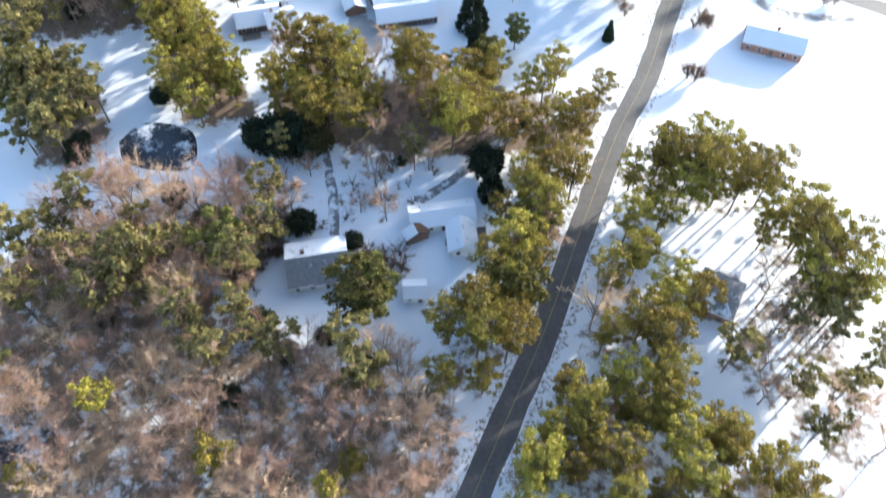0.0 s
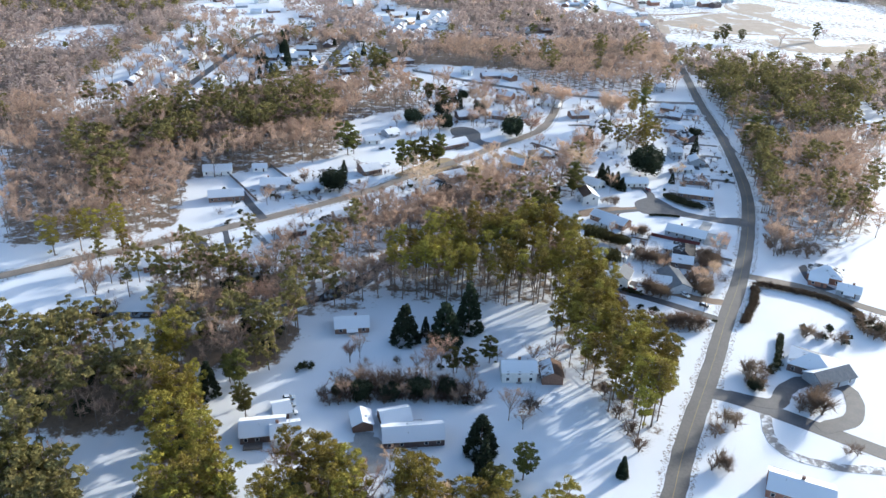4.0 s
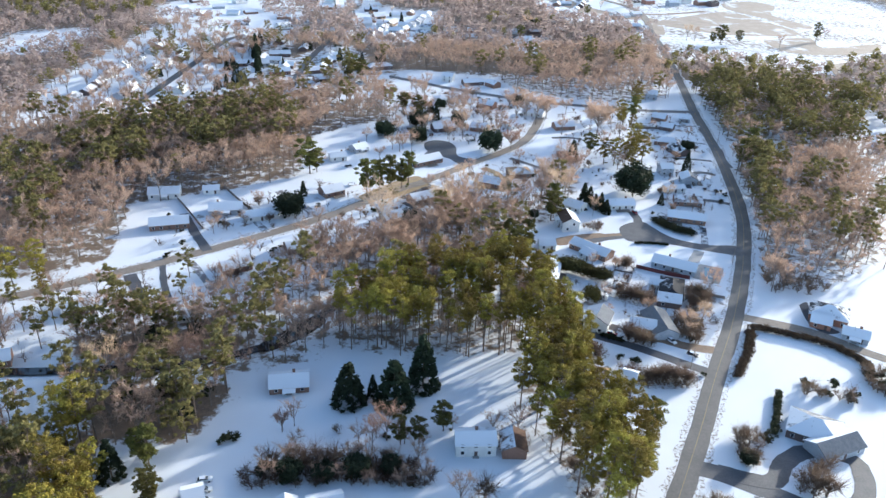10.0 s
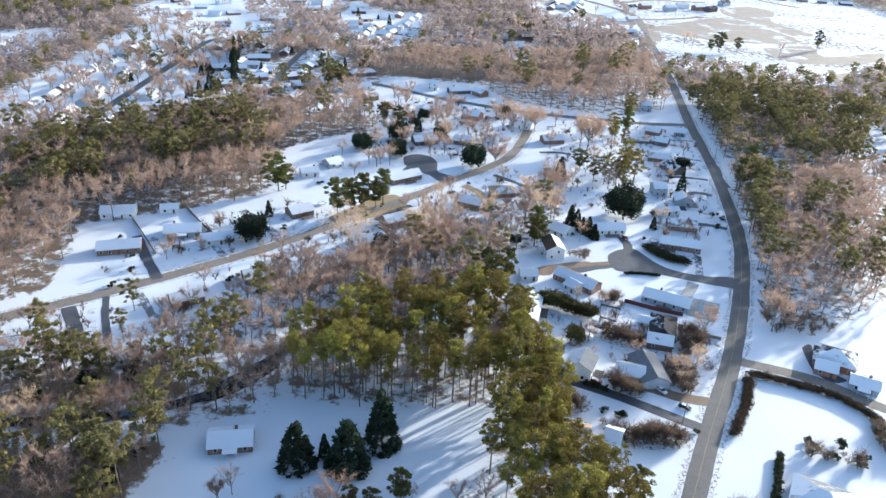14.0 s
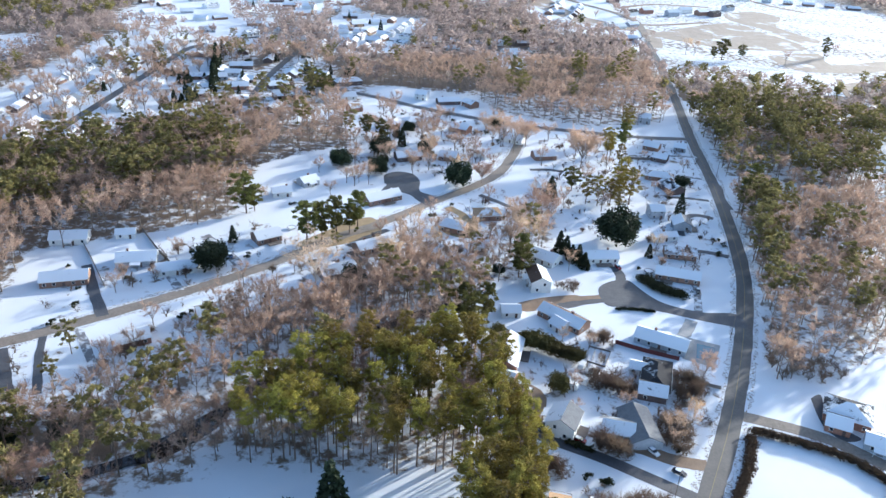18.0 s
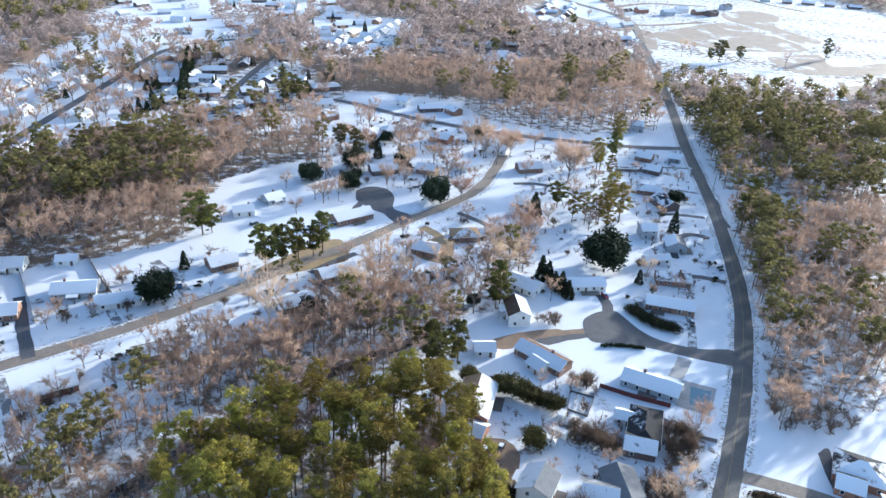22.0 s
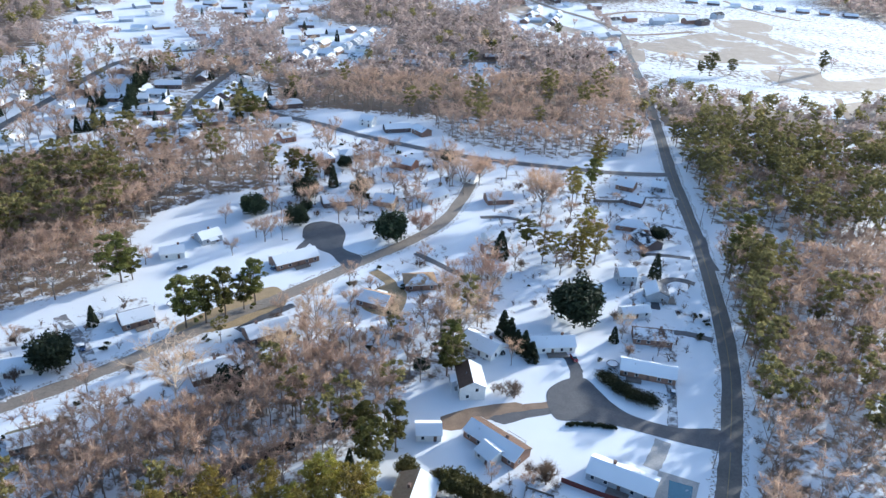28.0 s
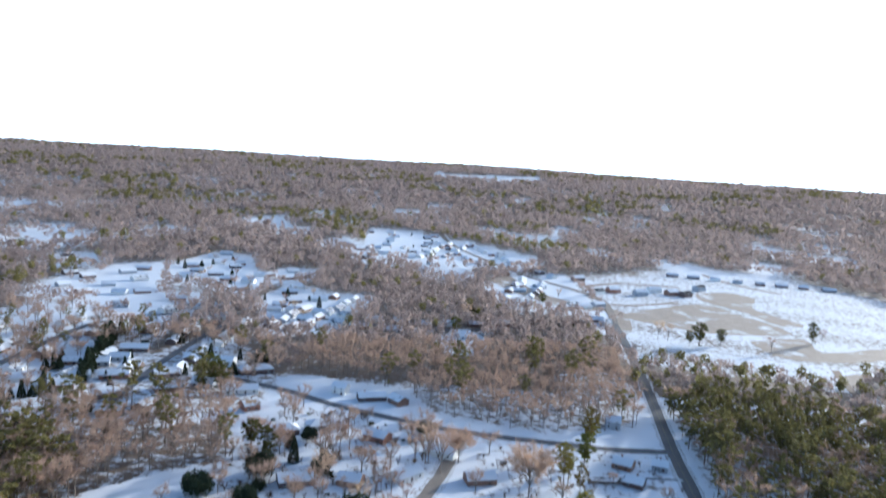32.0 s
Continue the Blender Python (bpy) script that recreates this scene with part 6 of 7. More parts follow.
def slab(bm, quad, thick):
    """A sloping slab under four top corners."""
    top = [bm.verts.new(p) for p in quad]
    low = [bm.verts.new((p[0], p[1], p[2] - thick)) for p in quad]
    n = len(quad)
    bm.faces.new(top)
    bm.faces.new(low[::-1])
    for i in range(n):
        bm.faces.new((top[i], low[i], low[(i + 1) % n], top[(i + 1) % n]))


def house_body(root, m, l, w, h, style, wall, roof, cover, ang, far=False):
    """Walls, roof planes, windows and doors of one block of a house, placed by m inside the house."""
    pitch = 0.52 if w < 9.6 else 0.45
    flip, cover = cover < 0, abs(cover)
    top = h + pitch * w / 2
    bm = bmesh.new()
    hip = style == "hip"
    base = [(-l / 2, -w / 2), (l / 2, -w / 2), (l / 2, w / 2), (-l / 2, w / 2)]
    lo, hi = [bm.verts.new(m @ Vector((*p, -0.3))) for p in base], [bm.verts.new(m @ Vector((*p, h))) for p in base]
    if hip:
        for i in range(4):
            bm.faces.new((lo[i], lo[(i + 1) % 4], hi[(i + 1) % 4], hi[i]))
        bm.faces.new(hi)
    else:
        g = [bm.verts.new(m @ Vector((s * l / 2, 0, top))) for s in (-1, 1)]
        bm.faces.new((lo[0], lo[1], hi[1], hi[0]))
        bm.faces.new((lo[2], lo[3], hi[3], hi[2]))
        bm.faces.new((lo[1], lo[2], hi[2], g[1], hi[1]))
        bm.faces.new((lo[3], lo[0], hi[0], g[0], hi[3]))
    part("wall", bm, WALLS[wall], root)
    o, e, t = 0.45, 0.35, 0.22
    drop = o * pitch
    for s in (-1, 1):
        y = s * (w / 2 + o)
        if hip:
            k = max(0.2, l / 2 - w / 2)
            q = [(-l / 2 - o, y, h - drop), (l / 2 + o, y, h - drop), (k, 0, top), (-k, 0, top)]
        else:
            q = [(-l / 2 - e, y, h - drop), (l / 2 + e, y, h - drop), (l / 2 + e, 0, top), (-l / 2 - e, 0, top)]
        q = [m @ Vector((a, b, c + t)) for a, b, c in q]
        if s > 0:
            q.reverse()
        facing = (q[1] - q[0]).cross(q[2] - q[1])
        facing = (Matrix.Rotation(radians(ang), 3, "Z") @ facing).normalized()
        melt = 0.34 * max(0, (facing.x * toward.x + facing.y * toward.y) * (-1 if flip else 1)) * 2 if cover < 0.9 else 0
        bm = bmesh.new()
        slab(bm, q, t)
        part("roof", bm, roof_material(roof, cover - melt + (0.18 if melt == 0 else 0)), root, "snowy shingle roof plane")
    if hip:
        for s in (-1, 1):
            k = max(0.2, l / 2 - w / 2)
            q = [m @ Vector(p) for p in ((s * (l / 2 + o), -w / 2 - o, h - drop + t), (s * (l / 2 + o), w / 2 + o, h - drop + t), (s * k, 0, top + t))]
            if s < 0:
                q.reverse()
            bm = bmesh.new()
            slab(bm, q, t)
            part("roof", bm, roof_material(roof, cover), root, "snowy shingle roof plane")
    storeys = 2 if h > 4.2 else 1
    for s in (-1, 1):
        n = max(2, int(l / (3.4 if not far else 5)))
        for level in range(storeys):
            for i in range(n):
                x = -l / 2 + l * (i + 0.5) / n
                if level == 0 and i == n // 2:
                    bm = bmesh.new()
                    box(bm, x - 0.5, x + 0.5, min(s * w / 2, s * (w / 2 + 0.06)), max(s * w / 2, s * (w / 2 + 0.06)), 0, 2.1, m)
                    part("door", bm, M_DOOR, root)
                    continue
                window(root, m, x, s * w / 2, 0.95 + 2.7 * level, s, "y", far)
    for s in (-1, 1):
        if not far:
            window(root, m, s * l / 2, -w / 5, 0.95, s, "x", far)
            if storeys == 2:
                window(root, m, s * l / 2, w / 6, 3.5, s, "x", far)
    return top


def window(root, m, x, y, z, s, axis, far):
    def put(bm, half, low, high, out, deep):
        a, b = (y, y + s * out) if axis == "y" else (x, x + s * out)
        a, b = min(a, b) , max(a, b)
        if axis == "y":
            box(bm, x - half, x + half, a, b, low, high, m)
        else:
            box(bm, a, b, y - half, y + half, low, high, m)
    bm = bmesh.new()
    put(bm, 0.62, z - 0.08, z + 1.33, 0.05, 0)
    frame_ob = part("window", bm, M_TRIM, root)
    bm = bmesh.new()
    put(bm, 0.5, z, z + 1.25, 0.065, 0)
    part("pane", bm, M_PANE, frame_ob)


def fittings(root, l, w, h, top, rng):
    """Gutters, vent pipes, steps, a porch and a back deck."""
    pitch = (top - h) / (w / 2)
    for s in (-1, 1):
        bm = bmesh.new()
        y = s * (w / 2 + 0.5)
        box(bm, -l / 2 - 0.3, l / 2 + 0.3, y - 0.07, y + 0.07, h - 0.18, h - 0.04)
        part("gutter", bm, M_TRIM, root)
    for k in range(2):
        x, y = l * rng.uniform(-0.35, 0.35), w * rng.uniform(0.1, 0.3) * (1 if rng.uniform() < 0.5 else -1)
        z = top - abs(y) * pitch
        link_mesh("vent_pipe", *tube([(x, y, z - 0.1), (x, y, z + 0.75)], [0.09, 0.09], 6), M_METAL, root)
    side = -1 if rng.uniform() < 0.5 else 1
    x0 = l / (2 * max(2, int(l / 3.2)))
    bm = bmesh.new()
    for k in range(2):
        y0, y1 = side * w / 2, side * (w / 2 + 0.5 + 0.35 * k)
        box(bm, -1.0, 1.0, min(y0, y1), max(y0, y1), -0.1, 0.34 - 0.17 * k)
    part("steps", bm, M_CONCRETE, root)
    if rng.uniform() < 0.5:
        a, b = side * (w / 2 + 0.35), side * (w / 2 + 2.6)
        q = [Vector(p) for p in ((-2.2, b, h - 0.55), (2.2, b, h - 0.55), (2.2, a, h - 0.12), (-2.2, a, h - 0.12))]
        bm = bmesh.new()
        slab(bm, q if side < 0 else q[::-1], 0.14)
        part("porch_roof", bm, M_SNOW, root, "snow-covered porch roof")
        for px in (-2.0, 2.0):
            bm = bmesh.new()
            py = side * (w / 2 + 2.4)
            box(bm, px - 0.08, px + 0.08, py - 0.08, py + 0.08, -0.1, h - 0.66)
            part("porch_post", bm, M_TRIM, root)
    if rng.uniform() < 0.6:
        x1, dw = l * rng.uniform(-0.25, 0.25), rng.uniform(2.6, 4.0)
        y0, y1 = -side * (w / 2 + 0.02), -side * (w / 2 + 3.2)
        bm = bmesh.new()
        box(bm, x1 - dw, x1 + dw, min(y0, y1), max(y0, y1), 0.3, 0.46)
        deck = part("deck", bm, M_GREYWOOD, root, "weathered wooden back deck")
        yr = y1 + side * 0.1
        for px in (x1 - dw + 0.1, x1 + dw - 0.1):
            bm = bmesh.new()
            box(bm, px - 0.06, px + 0.06, yr - 0.06, yr + 0.06, -0.1, 1.38)
            part("deck_post", bm, M_GREYWOOD, deck)
        bm = bmesh.new()
        box(bm, x1 - dw, x1 + dw, yr - 0.05, yr + 0.05, 1.38, 1.48)
        part("deck_rail", bm, M_GREYWOOD, deck)


def chimney(root, m, x, y, z0, z1):
    bm = bmesh.new()
    box(bm, x - 0.45, x + 0.45, y - 0.35, y + 0.35, z0, z1, m)
    box(bm, x - 0.52, x + 0.52, y - 0.42, y + 0.42, z1 - 0.25, z1 - 0.05, m)
    part("chimney", bm, M_CHIMNEY, root)


def words(wall, roof, cover, style):
    cover = abs(cover)
    snow = "thick snow on its roof" if cover > 0.9 else "half-melted snow on its %s roof" % ROOF_WORDS[roof]
    return "%s house with %s" % (WALL_WORDS[wall], snow)


hrng = np.random.default_rng(3)
current = None
for hx, hy, ang, l, w, h, style, wall, roof, cover in HOUSES:
    here = pose(hx, hy, 0, 0, 0, ang)
    far = hy > 520
    if style == "wing":
        house_body(current, current.matrix_basis.inverted() @ here, l, w, h, "gable", wall, roof, cover, ang, True)
        continue
    small = l < 8.8 and w <= 6.6
    current = new("shed" if small else "house")
    current.matrix_basis = here
    tagged(current, words(wall, roof, cover, style).replace("house", "outbuilding" if small else "house"), "shed" if small else "house")
    top = house_body(current, Matrix(), l, w, h, style, wall, roof, cover, ang, far or small)
    if not small and hrng.uniform() < 0.6:
        chimney(current, Matrix(), l * hrng.uniform(-0.3, 0.3), w * 0.12, h, top + 0.9)
    if not small and not far:
        fittings(current, l, w, h, top, hrng)

# ---- hedges, fences, cars, the pool, small things in the yards
def along(points, step):
    """Places at even steps along a smooth line, with the direction there."""
    line = smooth_line(points, 10)
    out, left = [], 0.0
    for a, b in zip(line[:-1], line[1:]):
        d = np.linalg.norm(b - a)
        while left < d:
            p = a + (b - a) * left / d
            out.append((p[0], p[1], math.degrees(math.atan2(b[1] - a[1], b[0] - a[0]))))
            left += step
        left -= d
    return out


def hedge(points, width, height, material, label, seed):
    """A clipped but uneven hedge: one thing with its stems and its leaves."""
    rng = np.random.default_rng(seed)
    root = tagged(new("hedge"), label, "hedge")
    stems, leaves = [], []
    for x, y, a in along(points, 0.5):
        stems.append(tube([(x, y, -0.1), (x + rng.normal() * 0.1, y + rng.normal() * 0.1, height * 0.7)], [0.05, 0.02], 3))
        for k in range(int(2 + width)):
            px, py = x + rng.normal() * width * 0.2, y + rng.normal() * width * 0.2
            leaves.append(needles(rng, (px, py, height * rng.uniform(0.35, 0.7)), (width * 0.34, width * 0.34, height * 0.36), 34, 0.42))
    link_mesh("stems", *join(stems), M_BARK, root)
    link_mesh("leaves", *join(leaves), material, root)


hedge(HEDGE_CLOSE, 6.5, 3.0, M_HEDGE, "broad dark evergreen hedge in a snowy island bed", 1)
hedge(HEDGE_FIELD, 3.6, 2.4, M_DARKHEDGE, "brown leafless hedge along the snowy field", 2)
hedge(HEDGE_ROADSIDE, 3.4, 2.4, M_DARKHEDGE, "brown leafless hedge beside the main road", 3)
hedge(HEDGE_LAWN, 1.6, 1.1, M_HEDGE, "low dark evergreen hedge by a lawn", 5)
hedge(HEDGE_HOUSE, 2.4, 2.2, M_HEDGE, "dark evergreen hedge against a dark brick house", 9)
hedge(HEDGE_BLACK, 1.8, 1.4, M_HEDGE, "low clipped dark hedge beside a lane", 7)
hedge(HEDGE_COURT, 4.4, 5.0, M_HEDGE, "tall dark evergreen hedge between two yards", 8)


def fence(points, height, material, label, boards=True):
    root = tagged(new("fence"), label, "fence")
    spots = along(points, 2.4)
    post = panel = None
    for i, (x, y, a) in enumerate(spots):
        if post is None:
            bm = bmesh.new()
            box(bm, -0.06, 0.06, -0.06, 0.06, -0.2, height + 0.1)
            post = part("post", bm, material, root)
            post.matrix_basis = pose(x, y, 0, 0, 0, a)
        else:
            o = post.copy()
            scene.collection.objects.link(o)
            o.matrix_basis = pose(x, y, 0, 0, 0, a)
        if i + 1 == len(spots):
            break
        if panel is None:
            bm = bmesh.new()
            box(bm, 0.06, 2.34, -0.02, 0.02, 0.05 if boards else height * 0.62, height if boards else height * 0.62 + 0.14)
            panel = part("panel" if boards else "rail", bm, material, root)
            panel.matrix_basis = pose(x, y, 0, 0, 0, a)
        else:
            o = panel.copy()
            scene.collection.objects.link(o)
            o.matrix_basis = pose(x, y, 0, 0, 0, a)


fence(FENCE_RED, 1.9, M_REDWOOD, "dark red board fence between two yards")
fence(FENCE_LOT, 1.7, M_GREYWOOD, "weathered board fence across a snowy yard")
fence(FENCE_LOT2, 1.7, M_GREYWOOD, "weathered board fence across a snowy yard")
fence(FENCE_POOL, 1.5, M_GREYWOOD, "weathered board fence beside the pool yard")
fence(FENCE_YARD, 1.7, M_GREYWOOD, "weathered board fence across a snowy yard")
fence(FENCE_FIELD, 1.3, M_GREYWOOD, "post and rail fence along the pines", False)

PAINTS = {"red": (0.2, 0.012, 0.018), "white": (0.75, 0.75, 0.74), "dark": (0.018, 0.02, 0.025), "blue": (0.03, 0.06, 0.16)}
M_PAINT = {k: surface(k + "_car_paint", tuple(v * 0.85 for v in c), c, rough=0.25, scale=0.5, bump=0, spec=0.7) for k, c in PAINTS.items()}


def loft(sections):
    """A closed hull through cross-sections of equal point count."""
    n = len(sections[0])
    verts = [p for s in sections for p in s]
    faces = [(i * n + k, i * n + (k + 1) % n, (i + 1) * n + (k + 1) % n, (i + 1) * n + k) for i in range(len(sections) - 1) for k in range(n)]
    faces += [tuple(range(n))[::-1], tuple((len(sections) - 1) * n + k for k in range(n))]
    return verts, faces


def car(colour):
    root = tagged(new("car"), "%s parked car with a light dusting of snow" % {"dark": "dark grey"}.get(colour, colour), "car", "parked cars")
    def ring(x, half, low, high):
        return [(x, -half, low), (x, half, low), (x, half * 1.02, (low + high) / 2), (x, half * 0.94, high), (x, -half * 0.94, high), (x, -half * 1.02, (low + high) / 2)]
    link_mesh("body", *loft([ring(x, h, 0.3, z) for x, h, z in ((-2.3, 0.74, 0.75), (-2.15, 0.84, 0.92), (-1.0, 0.9, 0.97), (0.9, 0.9, 0.95), (2.0, 0.84, 0.82), (2.3, 0.7, 0.65))]), M_PAINT[colour], root)
    link_mesh("cabin", *loft([ring(x, h, 0.9, z) for x, h, z in ((-1.9, 0.74, 0.96), (-1.3, 0.72, 1.4), (0.3, 0.72, 1.42), (1.15, 0.76, 0.97))]), M_PANE, root, )
    link_mesh("roof", *loft([ring(x, 0.7, 1.4, 1.47) for x in (-1.35, 0.35)]), M_SNOW, root)
    for x in (-1.4, 1.4):
        for y in (-0.86, 0.86):
            bm = bmesh.new()
            bmesh.ops.create_cone(bm, cap_ends=True, segments=12, radius1=0.33, radius2=0.33, depth=0.22)
            wheel = part("wheel", bm, M_RUBBER, root)
            wheel.matrix_basis = pose(x, y, 0.33, 90)
            bm = bmesh.new()
            bmesh.ops.create_cone(bm, cap_ends=True, segments=10, radius1=0.2, radius2=0.17, depth=0.24)
            part("rim", bm, M_METAL, wheel)
    for y in (-0.6, 0.6):
        bm = bmesh.new()
        box(bm, 2.2, 2.32, y - 0.16, y + 0.16, 0.58, 0.7)
        part("headlight", bm, M_TRIM, root)
    return root


made_cars = {}
for x, y, a, colour in [*CARS_LANE, *CARS_STREET, *CARS_SOUTH]:
    m = pose(x, y, 0.12, 0, 0, a)
    if colour in made_cars:
        copy_thing(made_cars[colour], m)
    else:
        made_cars[colour] = car(colour)
        made_cars[colour].matrix_basis = m


def camper(x, y, a, length):
    root = tagged(new("camper_trailer"), "white camper trailer parked beside a house", "trailer")
    root.matrix_basis = pose(x, y, 0.05, 0, 0, a)
    h = length / 2
    def ring(px, top):
        return [(px, -1.1, 0.5), (px, 1.1, 0.5), (px, 1.15, 1.6), (px, 1.05, top), (px, -1.05, top), (px, -1.15, 1.6)]
    link_mesh("body", *loft([ring(-h, 2.3), ring(-h + 0.4, 2.7), ring(h - 0.5, 2.75), ring(h, 2.2)]), M_TRIM, root)
    bm = bmesh.new()
    for px in (-h * 0.5, h * 0.4):
        box(bm, px - 0.4, px + 0.4, -1.17, -1.12, 1.5, 2.1)
    part("window", bm, M_PANE, root)
    for py in (-1.0, 1.0):
        bm = bmesh.new()
        bmesh.ops.create_cone(bm, cap_ends=True, segments=12, radius1=0.36, radius2=0.36, depth=0.22)
        part("wheel", bm, M_RUBBER, root).matrix_basis = pose(0, py, 0.36, 90)
    bm = bmesh.new()
    box(bm, h, h + 1.1, -0.06, 0.06, 0.45, 0.55)
    part("drawbar", bm, M_METAL, root)


camper(97.5, 341, 62, 5.5)
camper(94.5, 344, 62, 4.2)
camper(92.5, 335.5, -32, 6.0)
camper(89, 332, -28, 5.0)

garden = tagged(new("garden_bed"), "fenced snowy vegetable garden with wooden edging", "garden")
for (ax, ay), (bx, by) in zip(GARDEN_BED, [*GARDEN_BED[1:], GARDEN_BED[0]]):
    long_ = math.hypot(bx - ax, by - ay)
    bm = bmesh.new()
    box(bm, 0, long_, -0.08, 0.08, -0.05, 0.7, pose(ax, ay, 0, 0, 0, math.degrees(math.atan2(by - ay, bx - ax))))
    part("edge_board", bm, M_GREYWOOD, garden)
for k in (0.3, 0.6):
    (ax, ay), (bx, by), (cx, cy), (dx, dy) = GARDEN_BED
    px, py, qx, qy = ax + (bx - ax) * k, ay + (by - ay) * k, dx + (cx - dx) * k, dy + (cy - dy) * k
    bm = bmesh.new()
    box(bm, 0.5, math.hypot(qx - px, qy - py) - 0.5, -0.5, 0.5, -0.05, 0.3, pose(px, py, 0, 0, 0, math.degrees(math.atan2(qy - py, qx - px))))
    part("raised_bed", bm, M_VERGE, garden)
pool_water = patch("pool_water", P_POOL, M_POOL, 0.17, "blue winter pool water with some ice", "pool", thick=0.05, steps=1)


def street_pole(x, y, a, height=10.0):
    root = tagged(new("utility_pole"), "weathered wooden utility pole beside the road", "pole", "poles of the main road")
    root.matrix_basis = pose(x, y, 0, 0, 0, a)
    link_mesh("pole", *tube([(0, 0, -0.3), (0, 0, height)], [0.16, 0.11], 8), M_GREYWOOD, root)
    bm = bmesh.new()
    box(bm, -1.1, 1.1, -0.06, 0.06, height - 0.7, height - 0.55)
    part("crossarm", bm, M_GREYWOOD, root)


for x, y, a in ((113.1, 282.4, 60), (156.9, 370.2, 70), (182.5, 400, 70), (193, 470, 80), (205, 550, 80)):
    street_pole(x, y, a)

# a round trampoline, heat pumps, sheds' stacks of timber
def trampoline(x, y):
    root = tagged(new("trampoline"), "round black trampoline standing in a snowy yard", "trampoline")
    root.matrix_basis = pose(x, y, 0)
    n = 20
    ringv = [(2.0 * math.cos(6.2832 * k / n), 2.0 * math.sin(6.2832 * k / n), 0.8) for k in range(n)]
    link_mesh("mat", ringv + [(p[0], p[1], 0.76) for p in ringv], [tuple(range(n)), tuple(range(2 * n - 1, n - 1, -1))] + [(k, n + k, n + (k + 1) % n, (k + 1) % n) for k in range(n)], M_SNOW, root)
    link_mesh("rim", *tube([(2.1 * math.cos(6.2832 * k / n), 2.1 * math.sin(6.2832 * k / n), 0.8) for k in range(n + 1)], [0.12] * (n + 1), 5), M_RUBBER, root)
    for k in range(4):
        a = 1.5708 * k
        link_mesh("leg", *tube([(2.05 * math.cos(a), 2.05 * math.sin(a), -0.05), (2.05 * math.cos(a), 2.05 * math.sin(a), 0.8)], [0.04, 0.04], 5), M_METAL, root)


trampoline(136, 422)
trampoline(-32, 448)

# ---- far streets: plain houses in rows, the snow-covered building site and its tracks
FAR_WINDOW = [None]


def far_house(x, y, a, l, w, h, wall, roof, cover):
    root = tagged(new("house"), "distant " + words(wall, roof, cover, "gable"), "house", "houses of the far streets")
    z = float(rise(np.array(x), np.array(y)))
    root.matrix_basis = pose(x, y, z, 0, 0, a)
    pitch = 0.5
    top = h + pitch * w / 2
    bm = bmesh.new()
    base = [(-l / 2, -w / 2), (l / 2, -w / 2), (l / 2, w / 2), (-l / 2, w / 2)]
    lo, hi = [bm.verts.new((*p, -0.5)) for p in base], [bm.verts.new((*p, h)) for p in base]
    g = [bm.verts.new((s * l / 2, 0, top)) for s in (-1, 1)]
    for f in ((lo[0], lo[1], hi[1], hi[0]), (lo[2], lo[3], hi[3], hi[2]), (lo[1], lo[2], hi[2], g[1], hi[1]), (lo[3], lo[0], hi[0], g[0], hi[3])):
        bm.faces.new(f)
    part("wall", bm, WALLS[wall], root)
    for s in (-1, 1):
        q = [Vector(p) for p in ((-l / 2 - 0.3, s * (w / 2 + 0.4), h - 0.2 + 0.2), (l / 2 + 0.3, s * (w / 2 + 0.4), h), (l / 2 + 0.3, 0, top + 0.2), (-l / 2 - 0.3, 0, top + 0.2))]
        bm = bmesh.new()
        slab(bm, q if s < 0 else q[::-1], 0.2)
        part("roof", bm, roof_material(roof, cover), root)
    for k in range(3 if y < 900 else 0):
        if FAR_WINDOW[0] is None:
            bm = bmesh.new()
            box(bm, -0.7, 0.7, -0.05, 0.02, 0.9, 2.2)
            win = FAR_WINDOW[0] = part("window", bm, M_PANE, root)
        else:
            win = new("window", FAR_WINDOW[0].data)
            win.parent = root
        win.matrix_basis = pose(-l / 2 + l * (k + 0.5) / 3, -w / 2, 0)


frng = np.random.default_rng(8)
FAR_ST = [(-206, 560), (-204.5, 645), (-203, 717), (-203, 773), (-196, 830), (-150, 880), (-60, 905)]
FAR_ST2 = [(-60, 905), (60, 880), (140, 900)]
ESTATE_ST = [(252, 960), (262, 1100), (200, 1230), (140, 1400), (90, 1600), (60, 1900)]
FAR_ST3 = [(-105, 640), (-108, 740), (-100, 860)]
strip("far_street", FAR_ST, 7, M_LANE, 0.06, "distant dark street between snowy yards")
strip("cross_street", FAR_ST2, 6, M_LANE, 0.066, "distant dark street between snowy yards")
strip("back_street", FAR_ST3, 6, M_LANE, 0.07, "distant dark street between snowy yards")


def land_strip(name, points, width, mat, lift, label):
    ob = strip(name, points, width, mat, lift, label)
    for v in ob.data.vertices:
        v.co.z += float(rise(np.array(v.co.x), np.array(v.co.y)))


land_strip("estate_street", ESTATE_ST, 8, M_ROAD, 0.4, "distant pale road through a building site")


def far_row(points, step, off, both, tilt=0):
    for x, y, a in along(points, step):
        for s in ((-1, 1) if both else (1,)):
            if frng.uniform() < 0.12:
                continue
            n = radians(a + 90)
            px, py = x + s * off * math.cos(n) + frng.normal() * 2, y + s * off * math.sin(n) + frng.normal() * 2
            if any(abs(px - hx) < 16 and abs(py - hy) < 14 for hx, hy, *_ in HOUSES):
                continue
            far_house(px, py, a + tilt + frng.normal() * 4, frng.uniform(12, 18), frng.uniform(8, 10), frng.uniform(2.5, 3.2),
                      int(frng.choice([0, 0, 3, 1, 2])), int(frng.choice([0, 0, 3, 1, 2])), float(frng.choice([0.97, 0.9, 0.7, 0.5])))


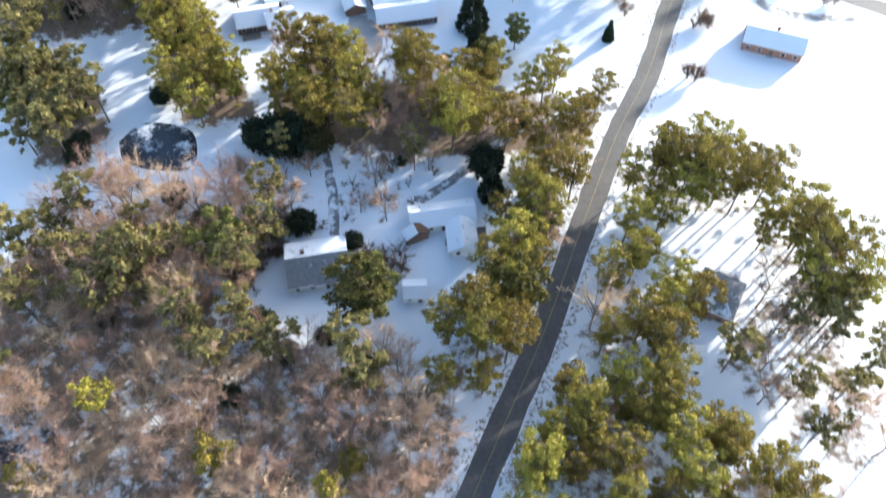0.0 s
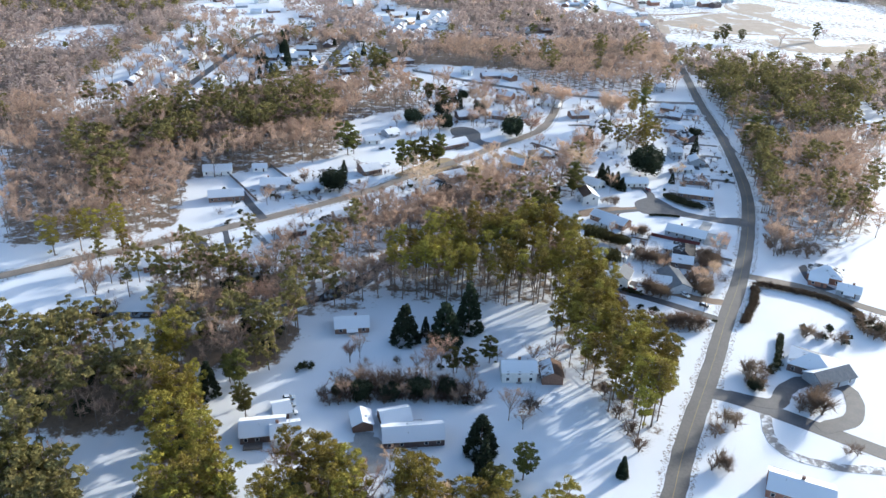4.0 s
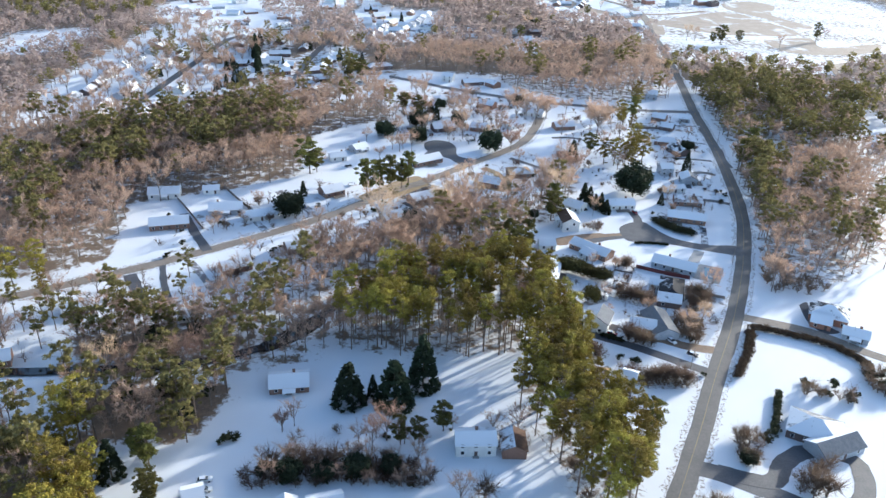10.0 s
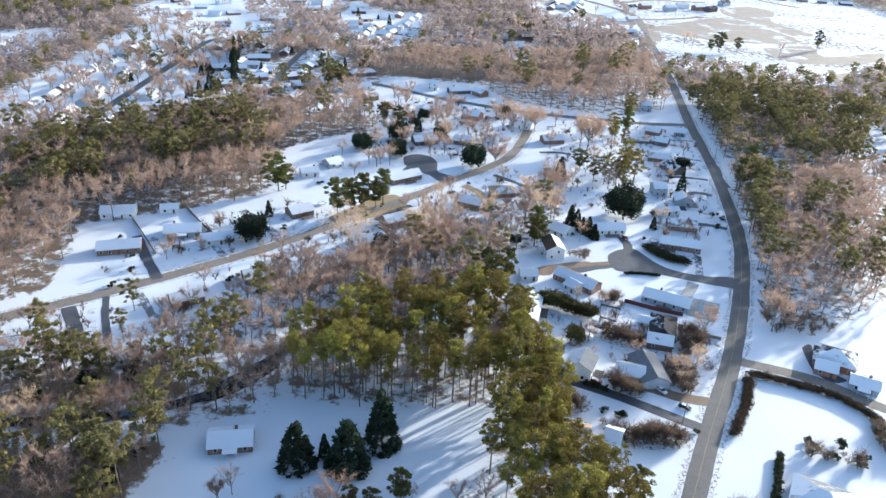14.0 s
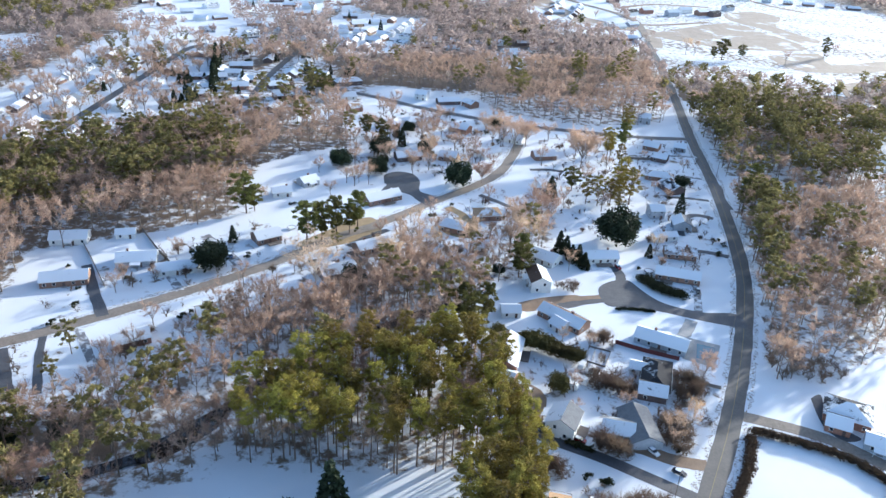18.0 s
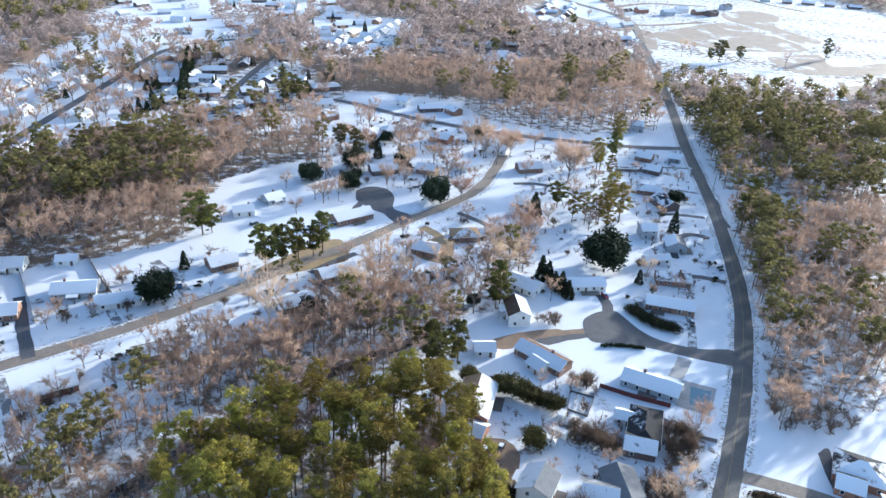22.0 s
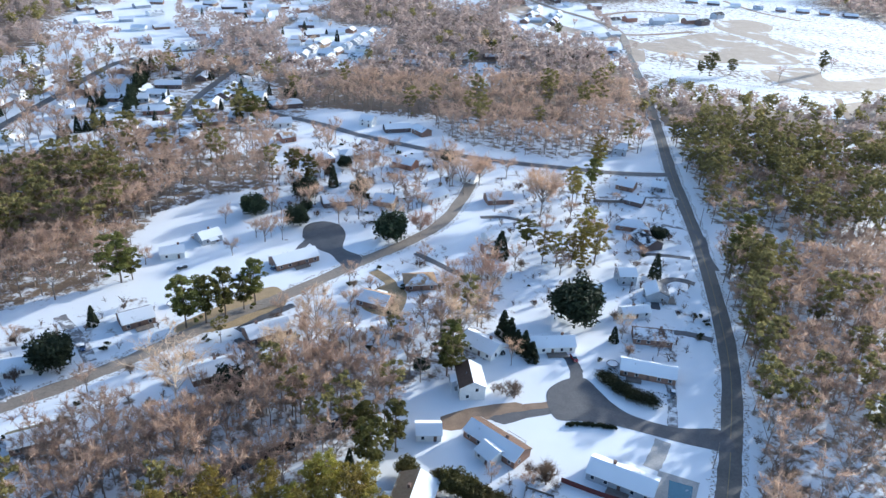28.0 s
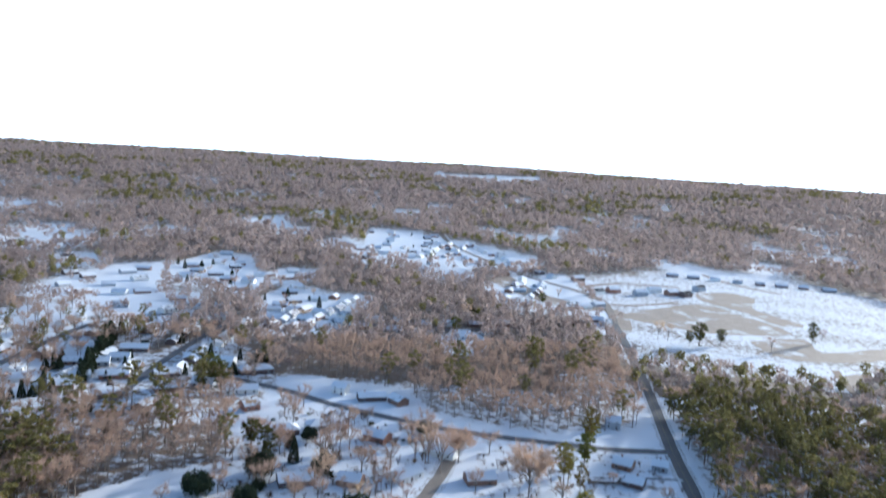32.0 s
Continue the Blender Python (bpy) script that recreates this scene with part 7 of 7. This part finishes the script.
far_row(FAR_ST, 21, 19, True)
far_row([(-255, 590), (-252, 800)], 22, 0, False)
far_row([(-150, 640), (-148, 840)], 24, 0, False)
far_row(FAR_ST2, 26, 17, True)
far_row(FAR_ST3, 24, 17, True)
far_row([(-50, 850), (-20, 1000)], 24, 12, True)
far_row([(160, 1030), (200, 1200)], 24, 14, True)
far_row(ESTATE_ST[2:5], 30, 28, True)
far_row([(60, 1360), (110, 1560)], 28, 16, True)
far_row([(420, 1330), (640, 1270)], 30, 0, False)
for x, y in scatter([(-420, 940), (-420, 1500), (380, 1500), (250, 960), (60, 760), (-60, 760)], 30, 91):
    if bool(far_open(np.array(x), np.array(y))) and not inside(x, y, FIELD) and frng.uniform() < 0.4:
        far_house(x, y, frng.uniform(0, 60), frng.uniform(12, 18), frng.uniform(8, 10), frng.uniform(2.5, 3.2), int(frng.choice([0, 0, 3, 1, 2])), int(frng.choice([0, 0, 3, 1, 2])), float(frng.choice([0.97, 0.9, 0.7, 0.5])))
for n, area in enumerate([SITE_A, SITE_B, SITE_C, SITE_D, SITE_E, SITE_F]):
    patch("graded_field", area, M_SITE, 0.05 + 0.004 * n, "distant graded tan earth with thawing snow", "field", steps=3)
for n, (points, width) in enumerate([(TRACK_A, 7), (TRACK_B, 9), (TRACK_C, 10), (TRACK_D, 8), (TRACK_E, 8), (TRACK_F, 6), (TRACK_G, 6), (TRACK_H, 8)]):
    land_strip("site_track", points, width, M_MUD if n % 2 else M_VERGE, 0.09 + 0.004 * n, "distant muddy track across the building site")
for x, y in FIELD_TREES:
    plant(BARES if frng.uniform() < 0.7 else YARDS, x, y, frng.uniform(0.9, 1.3), "scattered trees of the far field")
for n, (x, y) in enumerate(FIELD_SHELLS):
    far_house(x, y, 18 + 9 * (n % 3), 16, 10, 5.0, n % 5, (3, 0, 2)[n % 3], (0.6, 0.9, 0.4)[n % 3])
for n, area in enumerate((FAR_GAP_A, FAR_GAP_B, FAR_GAP_C, FAR_GAP_D)):
    for x, y in scatter(area, (42, 34, 62, 25)[n], 600 + n, 0.6):
        if all(math.hypot(x - h_[0], y - h_[1]) > 17 for h_ in HOUSES) and not on_road(x, y, 8):
            far_house(x, y, frng.uniform(-10, 30), frng.uniform(12, 17), frng.uniform(8, 10), frng.uniform(2.5, 3.2), int(frng.choice([0, 0, 3, 1, 2])), int(frng.choice([0, 3, 1, 2])), float(frng.choice([0.95, 0.8, 0.6])))
    for x, y in scatter(area, (34, 28, 60, 46)[n], 620 + n):
        if not on_road(x, y, 3):
            plant(CONES if frng.uniform() < 0.4 else BARES, x, y, frng.uniform(0.5, 0.8), "trees of the far yards")
